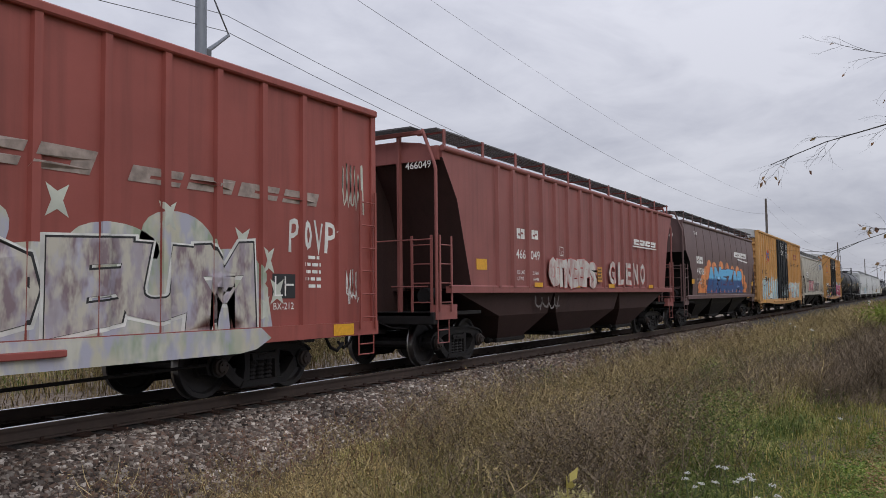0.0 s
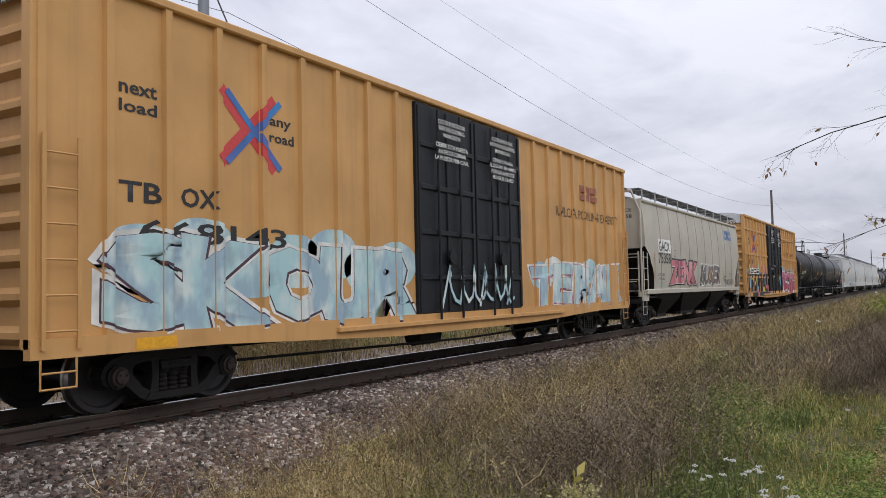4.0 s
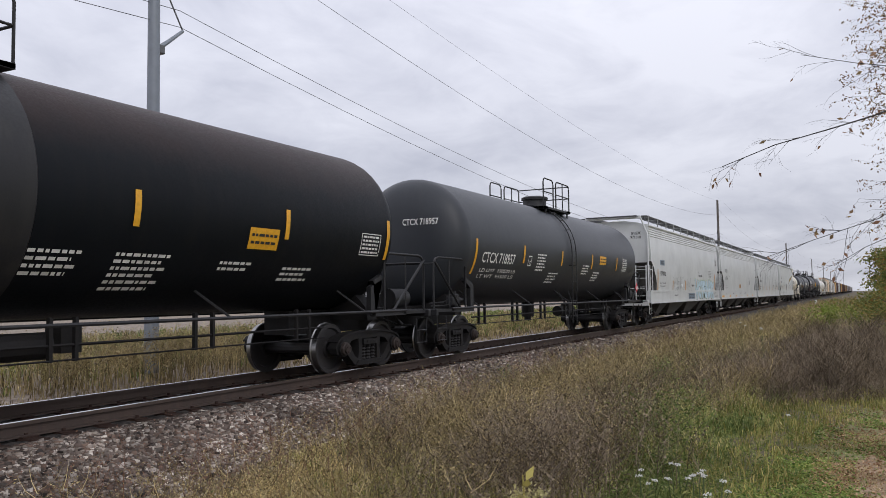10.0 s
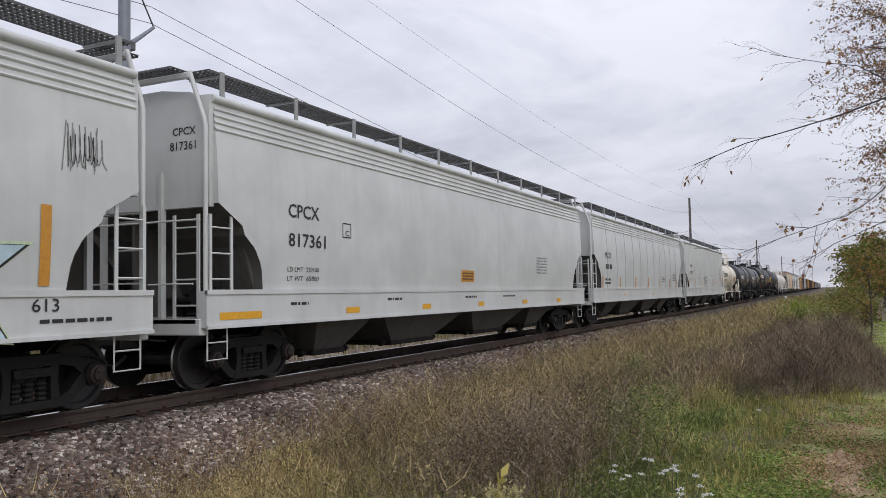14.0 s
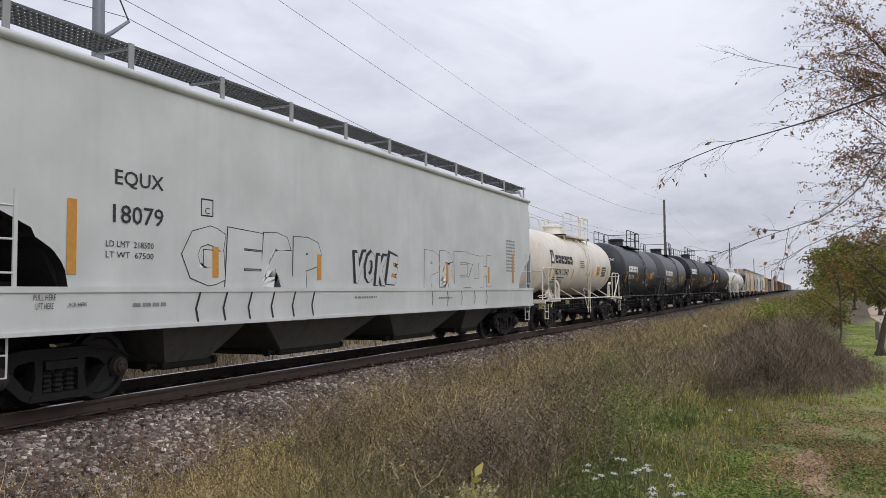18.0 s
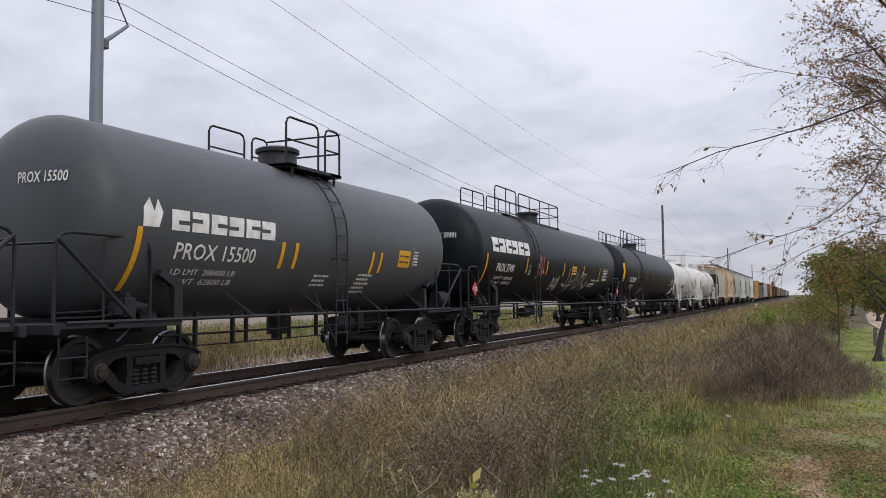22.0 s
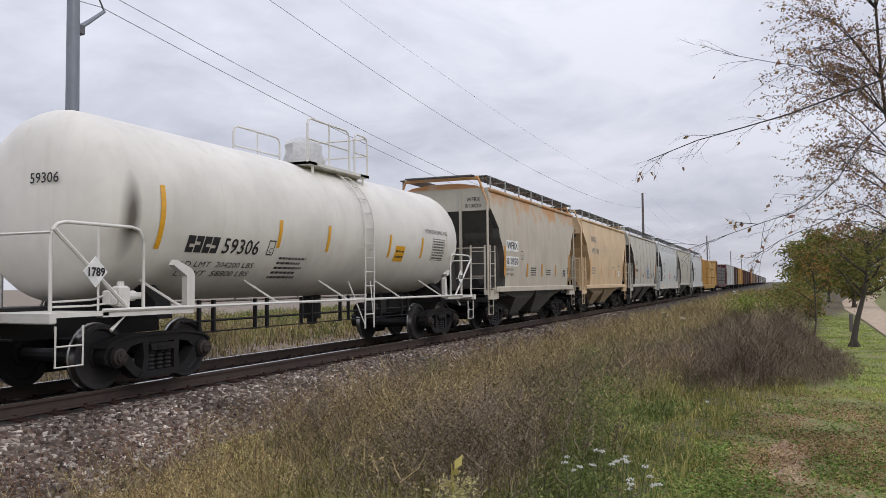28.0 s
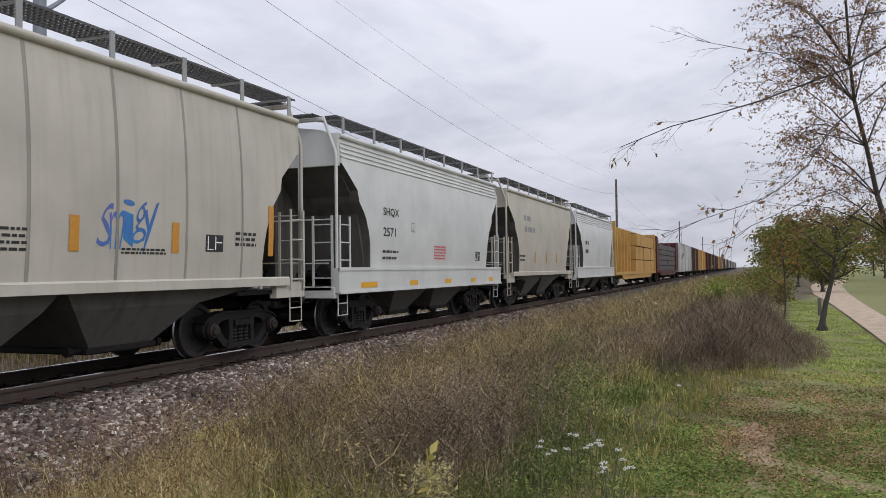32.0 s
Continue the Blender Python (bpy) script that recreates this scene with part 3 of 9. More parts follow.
def hopper(name, label, length, kind, mats, bays=3, top=4.32, sill="shallow", group="covered hoppers", seams=0, strip=False, cut=(3.0, 1.75), high=4.74, posts=11, base=0.0, ribs=(), bay_m=None, slope_m=None, trucks=(1.65, 1.4)):
    """A covered hopper car; its near side is at -y, its leading end at x = 0. mats: body, trim, end."""
    car = thing(name, label, "rail car", group)
    body_m, trim_m, end_m = mats
    side = hopper_side(kind)
    if kind == "curve":
        cut = (cut[0] + 0.42, cut[1] * 0.66)
    zs, zb = cut[0], base or (1.46 if sill == "deep" else 1.28)
    inset = 0.28
    steps = 20 if kind != "rib" else 2

    def foot(x):
        """The lower edge of the side, which rises along the slope sheet towards each end."""
        e = min(x - inset, length - inset - x)
        if e >= cut[1]:
            return zb
        u = min(1.0, max(0.0, e / cut[1]))
        if kind != "rib":
            return zb + (zs - zb) * float(np.interp(u, (0, 0.5, 0.54, 0.78, 0.92, 0.985, 1), (1.0, 0.77, 0.67, 0.52, 0.34, 0.16, 0.0)))
        return zs + (zb + 1.0 - zs) * u if u < 0.999 else zb

    xs = sorted({inset + cut[1] * k / steps for k in range(steps + 1)} | {length - inset - cut[1] * k / steps for k in range(steps + 1)} | {inset + cut[1] + 0.004, length - inset - cut[1] - 0.004})
    g = Geo()
    rings = []
    for x in xs:
        f = foot(x)
        ring = [(x, -side(x, f), f)]
        for k in range(1, 9):
            z = f + (top - f) * k / 8
            ring.append((x, -side(x, z), z))
        arch = ((1.38, top + 0.05), (1.05, top + 0.16), (0.5, top + 0.24))
        ring += [(x, -y, z) for y, z in arch] + [(x, y, z) for y, z in reversed(arch)]
        for k in range(8, 0, -1):
            z = f + (top - f) * k / 8
            ring.append((x, side(x, z), z))
        ring.append((x, side(x, f), f))
        rings.append(ring)
    g.loft(rings)
    me = smooth(g.mesh("body", [body_m, slope_m or bay_m or SHADE_SOOT]), 30)
    # downward faces take the second material: soot and shade put into colour
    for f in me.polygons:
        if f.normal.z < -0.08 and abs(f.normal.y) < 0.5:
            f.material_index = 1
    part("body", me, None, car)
    # rolled eave along both sides
    for s in (-1, 1):
        g = Geo()
        y = s * (side(1, top) + 0.01)
        g.tube([(inset - 0.03, y, top + 0.01), (length - inset + 0.03, y, top + 0.01)], 0.065, 8)
        part("eave_rail", g, body_m, car, soft=50)
        if strip:
            for k, z in enumerate((top - 0.14, top - 0.24, top - 0.34, top - 0.44)):
                g = Geo()
                g.tube([(inset, s * (side(1, z) + 0.0), z), (length - inset, s * (side(1, z) + 0.0), z)], 0.024, 6)
                part("side_bead", g, body_m, car, soft=50)
    # side ribs or weld seams
    if kind == "rib":
        for x in ribs:
            for s in (-1, 1):
                g = Geo()
                g.loft([[(x - 0.09, s * 1.555, z), (x - 0.055, s * 1.63, z), (x + 0.055, s * 1.63, z), (x + 0.09, s * 1.555, z)] for z in (foot(x) + 0.02, top - 0.03)])
                part("side_rib", g, body_m, car)
    for k in range(seams):
        x = inset + 1.2 + (length - 2 * inset - 2.4) * (k + 0.5) / seams
        g = Geo()
        pts = [(foot(x) + (top - foot(x)) * j / 10) for j in range(11)]
        g.loft([[(x - 0.03, -side(x, z) - 0.002, z), (x, -side(x, z) - 0.012, z), (x + 0.03, -side(x, z) - 0.002, z)] for z in pts], close=False, caps=False)
        part("weld_seam", g, paint("grimy_seam_on_" + body_m.name, [0.62 * v for v in TONES[body_m.name]], 0.6, 0.5, [0.3 * v for v in TONES[body_m.name]]), car)
    # side sills
    for s in (-1, 1):
        g = Geo()
        if sill == "deep":
            a, b = inset - 0.25, length - inset + 0.25
            y = side(1, zb) + 0.01
            for p, q, r, t in ((y + 0.03, y - 0.12, 0.97, zb + 0.03), (y + 0.06, y + 0.02, 0.95, 1.0), (y + 0.05, y + 0.0, zb - 0.02, zb + 0.05)):
                part("side_sill" if r == 0.97 else "sill_flange", Geo().box(a, b, min(s * p, s * q), max(s * p, s * q), r, t), trim_m, car)
        else:
            a, b = inset + cut[1] - 0.9, length - inset - cut[1] + 0.9
            y = side(1, zb)
            g.box(a, b, min(s * (y + 0.05), s * (y - 0.1)), max(s * (y + 0.05), s * (y - 0.1)), zb - 0.1, zb + 0.03)
            for c0, c1 in ((0.06, a + 0.35), (b - 0.35, length - 0.06)):
                part("end_sill", Geo().box(c0, c1, min(s * 1.52, s * 1.38), max(s * 1.52, s * 1.38), 0.95, 1.24), body_m, car)
            part("side_sill", g, body_m, car)
            g = Geo()
            g.loft([[(x, s * (y + 0.052), zb + 0.03), (x, s * (y + 0.02), zb + 0.06), (x, s * (y - 0.02), zb + 0.06), (x, s * (y - 0.02), zb - 0.02)] for x in (a, b)])
            part("sill_flange", g, body_m, car)
    # hopper bays, darkened by soot and painted shade, each with its outlet gate
    x0, x1 = inset + cut[1] - 0.5, length - inset - cut[1] + 0.5
    w = (x1 - x0) / bays
    for k in range(bays):
        a, b = x0 + k * w + 0.02, x0 + (k + 1) * w - 0.02
        # the outer bays slope up clear of the wheels
        a2 = a + 0.05 * w if k else max(a + 0.05 * w, trucks[0] + 1.5)
        b2 = b - 0.05 * w if k < bays - 1 else min(b - 0.05 * w, length - trucks[1] - 1.5)
        c, h = (a2 + b2) / 2, 0.25 * (b2 - a2)
        g = Geo()
        yw = side(1, zb) - 0.14
        g.loft([[(a, -yw, zb - 0.05), (b, -yw, zb - 0.05), (b, yw, zb - 0.05), (a, yw, zb - 0.05)],
                [(a2, -yw + 0.1, 0.95), (b2, -yw + 0.1, 0.95), (b2, yw - 0.1, 0.95), (a2, yw - 0.1, 0.95)],
                [(c - h, -0.92, 0.4), (c + h, -0.92, 0.4), (c + h, 0.92, 0.4), (c - h, 0.92, 0.4)]])
        bay = part("hopper_bay", g, bay_m or SHADE_SOOT, car)
        g = Geo()
        g.box(c - h - 0.06, c + h + 0.06, -0.95, 0.95, 0.3, 0.4, c=0.02)
        g.tube([(c - h - 0.25, -0.8, 0.36), (c + h + 0.25, -0.8, 0.36)], 0.04, 8)
        for e in (-h - 0.25, h + 0.25):
            g.cyl((c + e - 0.04, -0.8, 0.36), "x", 0.07, 0.08, 10)
        part("outlet_gate", g, SHADE_SOOT, bay)
    g = Geo()
    g.box(0.02, length - 0.02, -0.2, 0.2, 0.75, 1.05)
    part("centre_sill", g, STEEL_BLACK, car)
    # roof: hatch trough, walks on brackets
    g = Geo()
    g.box(1.0, length - 1.0, -0.3, 0.3, top + 0.2, top + 0.34, c=0.03)
    part("hatch_trough", g, body_m, car)
    wl_ = length - 0.5
    for s in (-1, 1):
        me = shared(("walk", round(wl_, 1)), lambda: grating_mesh(wl_, 0.6, WALK))
        part("roof_walk", me, None, car, "open steel grating", at=pose(0.25, s * 1.16, high))
    for k in range(posts):
        x = 0.5 + (length - 1.0) * k / (posts - 1)
        for s in (-1, 1):
            g = Geo()
            g.box(x - 0.045, x + 0.045, min(s * 1.465, s * 1.49), max(s * 1.465, s * 1.49), top + 0.03, high + 0.01)
            g.box(x - 0.03, x + 0.03, min(s * 0.86, s * 1.47), max(s * 0.86, s * 1.47), high - 0.062, high - 0.034)
            part("walk_bracket", g, trim_m if trim_m.name in ("mineral_red_paint", "dark_brown_paint") else BRACKET, car)
    for x in (0.1, length - 0.1):
        me = shared("end walk", lambda: grating_mesh(2.2, 0.55, WALK))
        part("end_walk", me, None, car, at=pose(x, -1.1, high - 0.01, 0, 0, 90))
    # ends: upper sheet, slope-sheet bracing, corner posts, ladders, platform
    for e, sg in ((0.0, 1), (length, -1)):
        g = Geo()
        g.box(min(e + sg * 0.2, e + sg * 0.29), max(e + sg * 0.2, e + sg * 0.29), -1.5, 1.5, zs - 0.05, top + 0.06)
        part("end_sheet", g, end_m, car)
        for y in (-0.6, 0.6):
            part("end_stay", Geo().box(min(e + sg * 0.14, e + sg * 0.24), max(e + sg * 0.14, e + sg * 0.24), y - 0.03, y + 0.03, 1.1, zs + 0.5), end_m, car)
        # web down the middle, added to close the bright view through the end
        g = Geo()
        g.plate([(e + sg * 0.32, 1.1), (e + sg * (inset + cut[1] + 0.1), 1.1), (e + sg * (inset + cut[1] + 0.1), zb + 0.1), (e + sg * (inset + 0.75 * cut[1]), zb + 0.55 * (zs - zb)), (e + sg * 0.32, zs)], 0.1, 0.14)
        part("shear_web", g, slope_m or bay_m or SHADE_SOOT, car)
        # plate added across the open far side, standing in for the shade there
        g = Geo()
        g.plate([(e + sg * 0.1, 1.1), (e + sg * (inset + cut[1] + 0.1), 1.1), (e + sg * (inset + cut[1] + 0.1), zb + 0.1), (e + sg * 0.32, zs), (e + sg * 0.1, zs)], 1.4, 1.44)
        part("end_gusset", g, slope_m or bay_m or SHADE_SOOT, car)
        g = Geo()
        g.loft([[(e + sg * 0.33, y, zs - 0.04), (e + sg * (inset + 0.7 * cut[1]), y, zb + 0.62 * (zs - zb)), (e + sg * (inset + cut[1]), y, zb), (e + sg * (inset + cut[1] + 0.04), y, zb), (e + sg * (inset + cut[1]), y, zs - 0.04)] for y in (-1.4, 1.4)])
        part("slope_sheet", g, slope_m or bay_m or SHADE_SOOT, car)
        g = Geo()
        g.box(min(e, e + sg * 2.1), max(e, e + sg * 2.1), -1.42, 1.42, 1.03, 1.10)
        g.box(min(e, e + sg * 0.15), max(e, e + sg * 0.15), -1.5, 1.5, 0.86, 1.1, c=0.015)
        part("end_platform", g, STEEL_BLACK if sill != "deep" else trim_m, car)
        for y in (-1.5, 1.5):
            g = Geo()
            g.tube([(e + sg * 0.12, y, 0.98), (e + sg * 0.12, y, top - 0.42), (e + sg * 0.12, y * 0.98, top - 0.3), (e + sg * 0.12, y * 0.8, high - 0.03)], 0.036, 8)
            part("corner_post", g, trim_m, car, soft=50)
        g = Geo()
        g.tube([(e + sg * 0.06, -1.45, 2.52), (e + sg * 0.06, 1.45, 2.52)], 0.016, 6)
        g.tube([(e + sg * 0.02, -1.35, 1.6), (e + sg * 0.02, -0.5, 1.6)], 0.014, 6)
        part("end_rail", g, trim_m, car)
        g = Geo()
        g.box(min(e + sg * 0.07, e + sg * 0.15), max(e + sg * 0.07, e + sg * 0.15), -1.22, 1.22, high - 0.13, high - 0.045, c=0.012)
        part("walk_edge", g, trim_m, car)
        me = shared(("ladder", 1.5, trim_m.name), lambda: ladder_mesh(1.5, 0.45, 4, trim_m))
        part("ladder", me, None, car, at=pose(e + sg * 0.15 - (0 if sg > 0 else 0.45), -1.56, 1.1))
        part("ladder", me, None, car, at=pose(e + sg * 0.06, -1.42, 1.1, 0, 0, 90))
        st = shared(("step", trim_m.name), lambda: stirrup_mesh(0.42, 0.5, trim_m))
        part("step", st, None, car, at=pose(e + sg * 0.15 - (0 if sg > 0 else 0.42), -1.5, 1.0))
    # brake gear on the leading platform
    g = Geo()
    g.cyl((0.6, -0.9, 1.42), "x", 0.16, 0.45, 12)
    part("brake_reservoir", g, STEEL_BLACK, car)
    g = Geo()
    g.box(0.7, 1.2, 0.2, 0.6, 1.1, 1.5, c=0.03)
    part("brake_valve", g, STEEL_BLACK, car)
    g = Geo()
    g.tube([(0.5, -1.1, 1.2), (1.4, -1.1, 1.25), (1.6, -0.7, 1.2)], 0.02, 5)
    part("brake_pipe", g, STEEL_BLACK, car)
    for x in (trucks[0], length - trucks[1]):
        bogie(car, x)
    couplers(car, length)
    return car, side


# ---- boxcar ----
def boxcar(name, label, length, mats, ribs, top=4.95, door=(0.44, 0.56), door_m=None, rail=False, mid_rails=(), group="boxcars", base=0.78, rib_d=0.07, at_posts=None, trucks=(2.3, 2.3)):
    """A boxcar with pressed ends, side posts and plug doors."""
    car = thing(name, label, "rail car", group)
    body_m, roof_m = mats
    d0, d1 = door[0] * length, door[1] * length
    half = 1.5
    posts = []
    for x in at_posts or [0.12 + (length - 0.24) * k / (ribs - 1) for k in range(ribs)]:
        if not d0 - 0.1 < x < d1 + 0.1:
            posts.append(x)

    def side(x, z):
        """Panel, or post face where a post stands."""
        return half + (rib_d if any(abs(x - p) < 0.056 for p in posts) and z > base + 0.1 else 0)

    cuts = [p + s for p in posts for s in (-0.062, -0.054, 0.054, 0.062)]
    g = Geo()
    g.box(0.12, length - 0.12, -half, half, base + 0.1, top, c=0.0)
    part("body", g, body_m, car)
    for x in (0.0, length - 0.125):
        for s in (-1, 1):
            g = Geo()
            g.box(x, x + 0.125, min(s * (half + 0.05), s * (half - 0.13)), max(s * (half + 0.05), s * (half - 0.13)), base + 0.1, top - 0.05, c=0.015)
            part("corner_post", g, body_m, car)
    for p in posts:
        for s in (-1, 1):
            g = Geo()
            g.loft([[(p - 0.07, s * (half - 0.01), z), (p - 0.05, s * (half + rib_d), z), (p + 0.05, s * (half + rib_d), z), (p + 0.07, s * (half - 0.01), z)] for z in (base + 0.14, top - 0.06)])
            part("side_post", g, body_m, car)
    for z in mid_rails:
        for a, b in ((0.1, d0 - 0.05), (d1 + 0.05, length - 0.1)):
            g = Geo()
            g.box(a, b, -half - rib_d * 0.8, -half + 0.01, z - 0.05, z + 0.05, c=0.012)
            part("side_rail", g, body_m, car)
    for s in (-1, 1):
        g = Geo()
        g.box(0, length, min(s * (half + 0.09), s * (half - 0.06)), max(s * (half + 0.09), s * (half - 0.06)), top - 0.1, top + 0.02, c=0.02)
        part("top_chord", g, body_m, car)
        g = Geo()
        g.plate([(0, base + 0.22), (length, base + 0.22), (length, base), (length - 2.6, base), (d1 + 0.6, base - 0.14), (d0 - 0.6, base - 0.14), (2.6, base), (0, base)], s * (half + 0.075), s * (half - 0.05))
        part("side_sill", g, body_m, car)
    g = Geo()
    n = int(length / 1.5)
    g.loft([[(x + d, -half - 0.02, top), (x + d, -0.8, top + 0.14 + h), (x + d, 0, top + 0.18 + h), (x + d, 0.8, top + 0.14 + h), (x + d, half + 0.02, top)] for x in [length * (k + 0.5) / n for k in range(n)] for d, h in ((-0.48 * length / n, 0), (-0.06, 0), (-0.05, 0.03), (0.05, 0.03), (0.06, 0), (0.48 * length / n, 0))], caps=True)
    part("roof", g, roof_m, car)
    # pressed steel ends with deep horizontal corrugations
    for e, sg in ((0.0, -1), (length, 1)):
        g = Geo()
        n = 9
        prof = []
        for k in range(n * 6 + 1):
            z = base + 0.15 + (top - base - 0.6) * k / (n * 6)
            prof.append((e + sg * (-0.1 + 0.09 * max(0.0, math.sin(2 * math.pi * k / 6)) ** 0.8), z))
        prof += [(e - sg * 0.03, top - 0.3), (e - sg * 0.03, top + 0.02), (e - sg * 0.13, top + 0.02), (e - sg * 0.13, base + 0.15)]
        g.plate(prof, -half + 0.135, half - 0.135)
        part("car_end", g, body_m, car)
        g = Geo()
        g.box(min(e - sg * 0.01, e - sg * 0.05), max(e - sg * 0.01, e - sg * 0.05), -half + 0.14, half - 0.14, top - 0.42, top + 0.03)
        part("end_header", g, roof_m, car)
        me = shared(("ladder", 2.3, body_m.name), lambda: ladder_mesh(2.3, 0.42, 6, body_m))
        part("ladder", me, None, car, at=pose(0.12 if e == 0 else length - 0.54, -half - 0.11, base + 0.1))
        st = shared(("step", body_m.name), lambda: stirrup_mesh(0.42, 0.34, body_m))
        part("step", st, None, car, at=pose(0.12 if e == 0 else length - 0.54, -half - 0.06, base + 0.02))
    # plug doors on their rails
    if door_m:
        wd = (d1 - d0) / 2
        for k in range(2):
            a, b = d0 + k * wd + 0.02, d0 + (k + 1) * wd - 0.02
            g = Geo()
            g.box(a, b, -half - 0.08, -half + 0.02, base + 0.22, top - 0.14, c=0.015)
            dr = part("door", g, door_m, car)
            g = Geo()
            for z in (base + 0.9, base + 1.75, base + 2.6, base + 3.4):
                g.box(a + 0.06, b - 0.06, -half - 0.125, -half - 0.07, z - 0.05, z + 0.05, c=0.012)
            for x in (a + 0.06, (a + b) / 2, b - 0.06):
                g.box(x - 0.04, x + 0.04, -half - 0.115, -half - 0.07, base + 0.25, top - 0.2, c=0.01)
            part("door_frame", g, door_m, dr)
            g = Geo()
            for x in (a + wd * 0.3, b - wd * 0.3):
                g.tube([(x, -half - 0.15, base + 0.1), (x, -half - 0.15, top - 0.2)], 0.025, 6)
            g.cyl(((a + b) / 2, -half - 0.2, base + 1.3), "y", 0.14, 0.05, 12)
            part("lock_rod", g, door_m, dr)
    else:
        g = Geo()
        g.box(d0, d1, -half - 0.07, -half, base + 0.2, top - 0.12, c=0.02)
        part("door", g, body_m, car)
    g = Geo()
    g.box(d0 - 2.4, d1 + 2.4, -half - 0.15, -half - 0.05, base + 0.02, base + 0.1, c=0.01)
    part("door_track", g, body_m, car)
    g = Geo()
    g.box(0.05, length - 0.05, -0.22, 0.22, 0.62, base + 0.12)
    for k in range(7):
        x = 2.6 + (length - 5.2) * k / 6
        g.box(x - 0.08, x + 0.08, -1.42, 1.42, base - 0.06, base + 0.1)
    g.tube([(3.4, -1.1, 0.5), (length * 0.5, -1.2, 0.42), (length - 3.4, -1.1, 0.5)], 0.025, 6)
    g.cyl((length * 0.42, -0.9, 0.55), "x", 0.19, 0.8, 12)
    part("underframe", g, STEEL_BLACK, car)
    for x in (trucks[0], length - trucks[1]):
        bogie(car, x)
    couplers(car, length)
    return car, side, cuts


# ---- tank car ----
def tank_car(name, label, length, radius, mats, zc=None, dome="low", rail_m=None, sill_rail=True, stripe=None, stripes=(), ladder_x=9.0, rails=((5.2, 8.3), (9.0, 9.7)), dome_x=7.8, deck=(7.3, 9.7), dw=1.2, group="tank cars", gap=1.1, collar=False, rear_gap=None, truck=1.75, rear_truck=None, front=0.0):
    """A tank car: shell with dished heads, stub sills and platforms, dome deck with rails, side ladder."""
    car = thing(name, label, "rail car", group)
    shell_m, gear_m = mats
    rail_m = rail_m or gear_m
    zc = zc or (1.16 + radius)
    a, b = gap, length - (rear_gap or gap)

    depth = 0.62

    def side(x, z):
        e = min(x - a, b - x)
        r = radius
        if e < depth:
            r = radius * max(0.0, 1 - (1 - max(0.0, e) / depth) ** 2) ** 0.31
        return math.sqrt(max(0.02, r ** 2 - (z - zc) ** 2))

    g = Geo()
    n, rings = 40, []
    prof = []
    for k in range(9):
        t = math.pi / 2 * k / 8
        prof.append((a + depth * (1 - math.sin(t)) if k else a + depth, radius * math.cos(t)))
    prof = [(a + depth * (1 - math.cos(math.pi / 2 * k / 9)), max(0.02, radius * math.sin(math.pi / 2 * k / 9) ** 0.62)) for k in range(10)]
    line = prof + [(a + b - x, r) for x, r in reversed(prof)]
    for x, r in line:
        rings.append([(x, r * math.cos(2 * math.pi * k / n), zc + r * math.sin(2 * math.pi * k / n)) for k in range(n)])
    g.loft(rings)
    part("shell", smooth(g.mesh("shell", shell_m), 40), None, car)
    # saddle band at the middle under the ladder
    lx = ladder_x
    g = Geo()
    for s in (-0.2, 0.2):
        pts = [(lx + s, (radius + 0.06) * math.cos(t), zc + (radius + 0.06) * math.sin(t)) for t in [math.radians(v) for v in range(96, 181, 7)]]
        g.tube(pts + [(lx + s, -radius - 0.06, zc - 0.5), (lx + s, -radius - 0.04, 0.5)], 0.017, 6)
        g.tube([(lx + s, -radius - 0.05, zc - 0.4), (lx + s, -math.sqrt(radius ** 2 - 0.16), zc - 0.4)], 0.014, 5)
    rungs = []
    for k in range(13):
        q = math.radians(100 + 13 * k)
        y, z = (radius + 0.06) * math.cos(q), zc + (radius + 0.06) * math.sin(q)
        if k > 6:
            y, z = -radius - 0.05, zc - 0.3 * (k - 6)
        if z > 0.48:
            rungs.append(Geo().tube([(lx - 0.2, y, z), (lx + 0.2, y, z)], 0.012, 5))
    ldr = part("ladder", g, rail_m, car)
    for r_ in rungs:
        part("rung", r_, rail_m, ldr)
    if collar:
        g = Geo()
        g.loft([[(x, (radius + d) * math.cos(2 * math.pi * k / 48), zc + (radius + d) * math.sin(2 * math.pi * k / 48)) for k in range(48)] for x, d in ((lx - 1.0, -0.01), (lx - 0.96, 0.035), (lx + 0.96, 0.035), (lx + 1.0, -0.01))])
        part("jacket_collar", g, gear_m, car, soft=40)
    for dx in (-0.5, 0.5):
        g = Geo()
        g.tube([(lx + dx, -1.2, 1.5), (lx + dx * 0.4, -radius - 0.05, 0.55)], 0.014, 5)
        part("ladder_stay", g, rail_m, car)
    # dome, deck and its rails
    top = zc + radius
    g = Geo()
    if dome == "wrapped":
        rng = random.Random(8)
        rings = []
        for k, (z, r) in enumerate(((-0.1, 0.42), (0.15, 0.46), (0.35, 0.4), (0.5, 0.42), (0.62, 0.3), (0.68, 0.1))):
            rings.append([(dome_x + r * rng.uniform(0.85, 1.1) * math.cos(2 * math.pi * i / 14), r * rng.uniform(0.85, 1.1) * math.sin(2 * math.pi * i / 14), top + z) for i in range(14)])
        g.loft(rings)
    else:
        r = 0.4
        g.loft([[(dome_x + q * math.cos(2 * math.pi * i / 22), q * math.sin(2 * math.pi * i / 22), top + z) for i in range(22)]
                for z, q in ((-0.12, r), (0.1, r), (0.12, r * 0.96), (0.3, r * 0.96), (0.31, r * 1.1), (0.38, r * 1.1), (0.42, r * 0.9))])
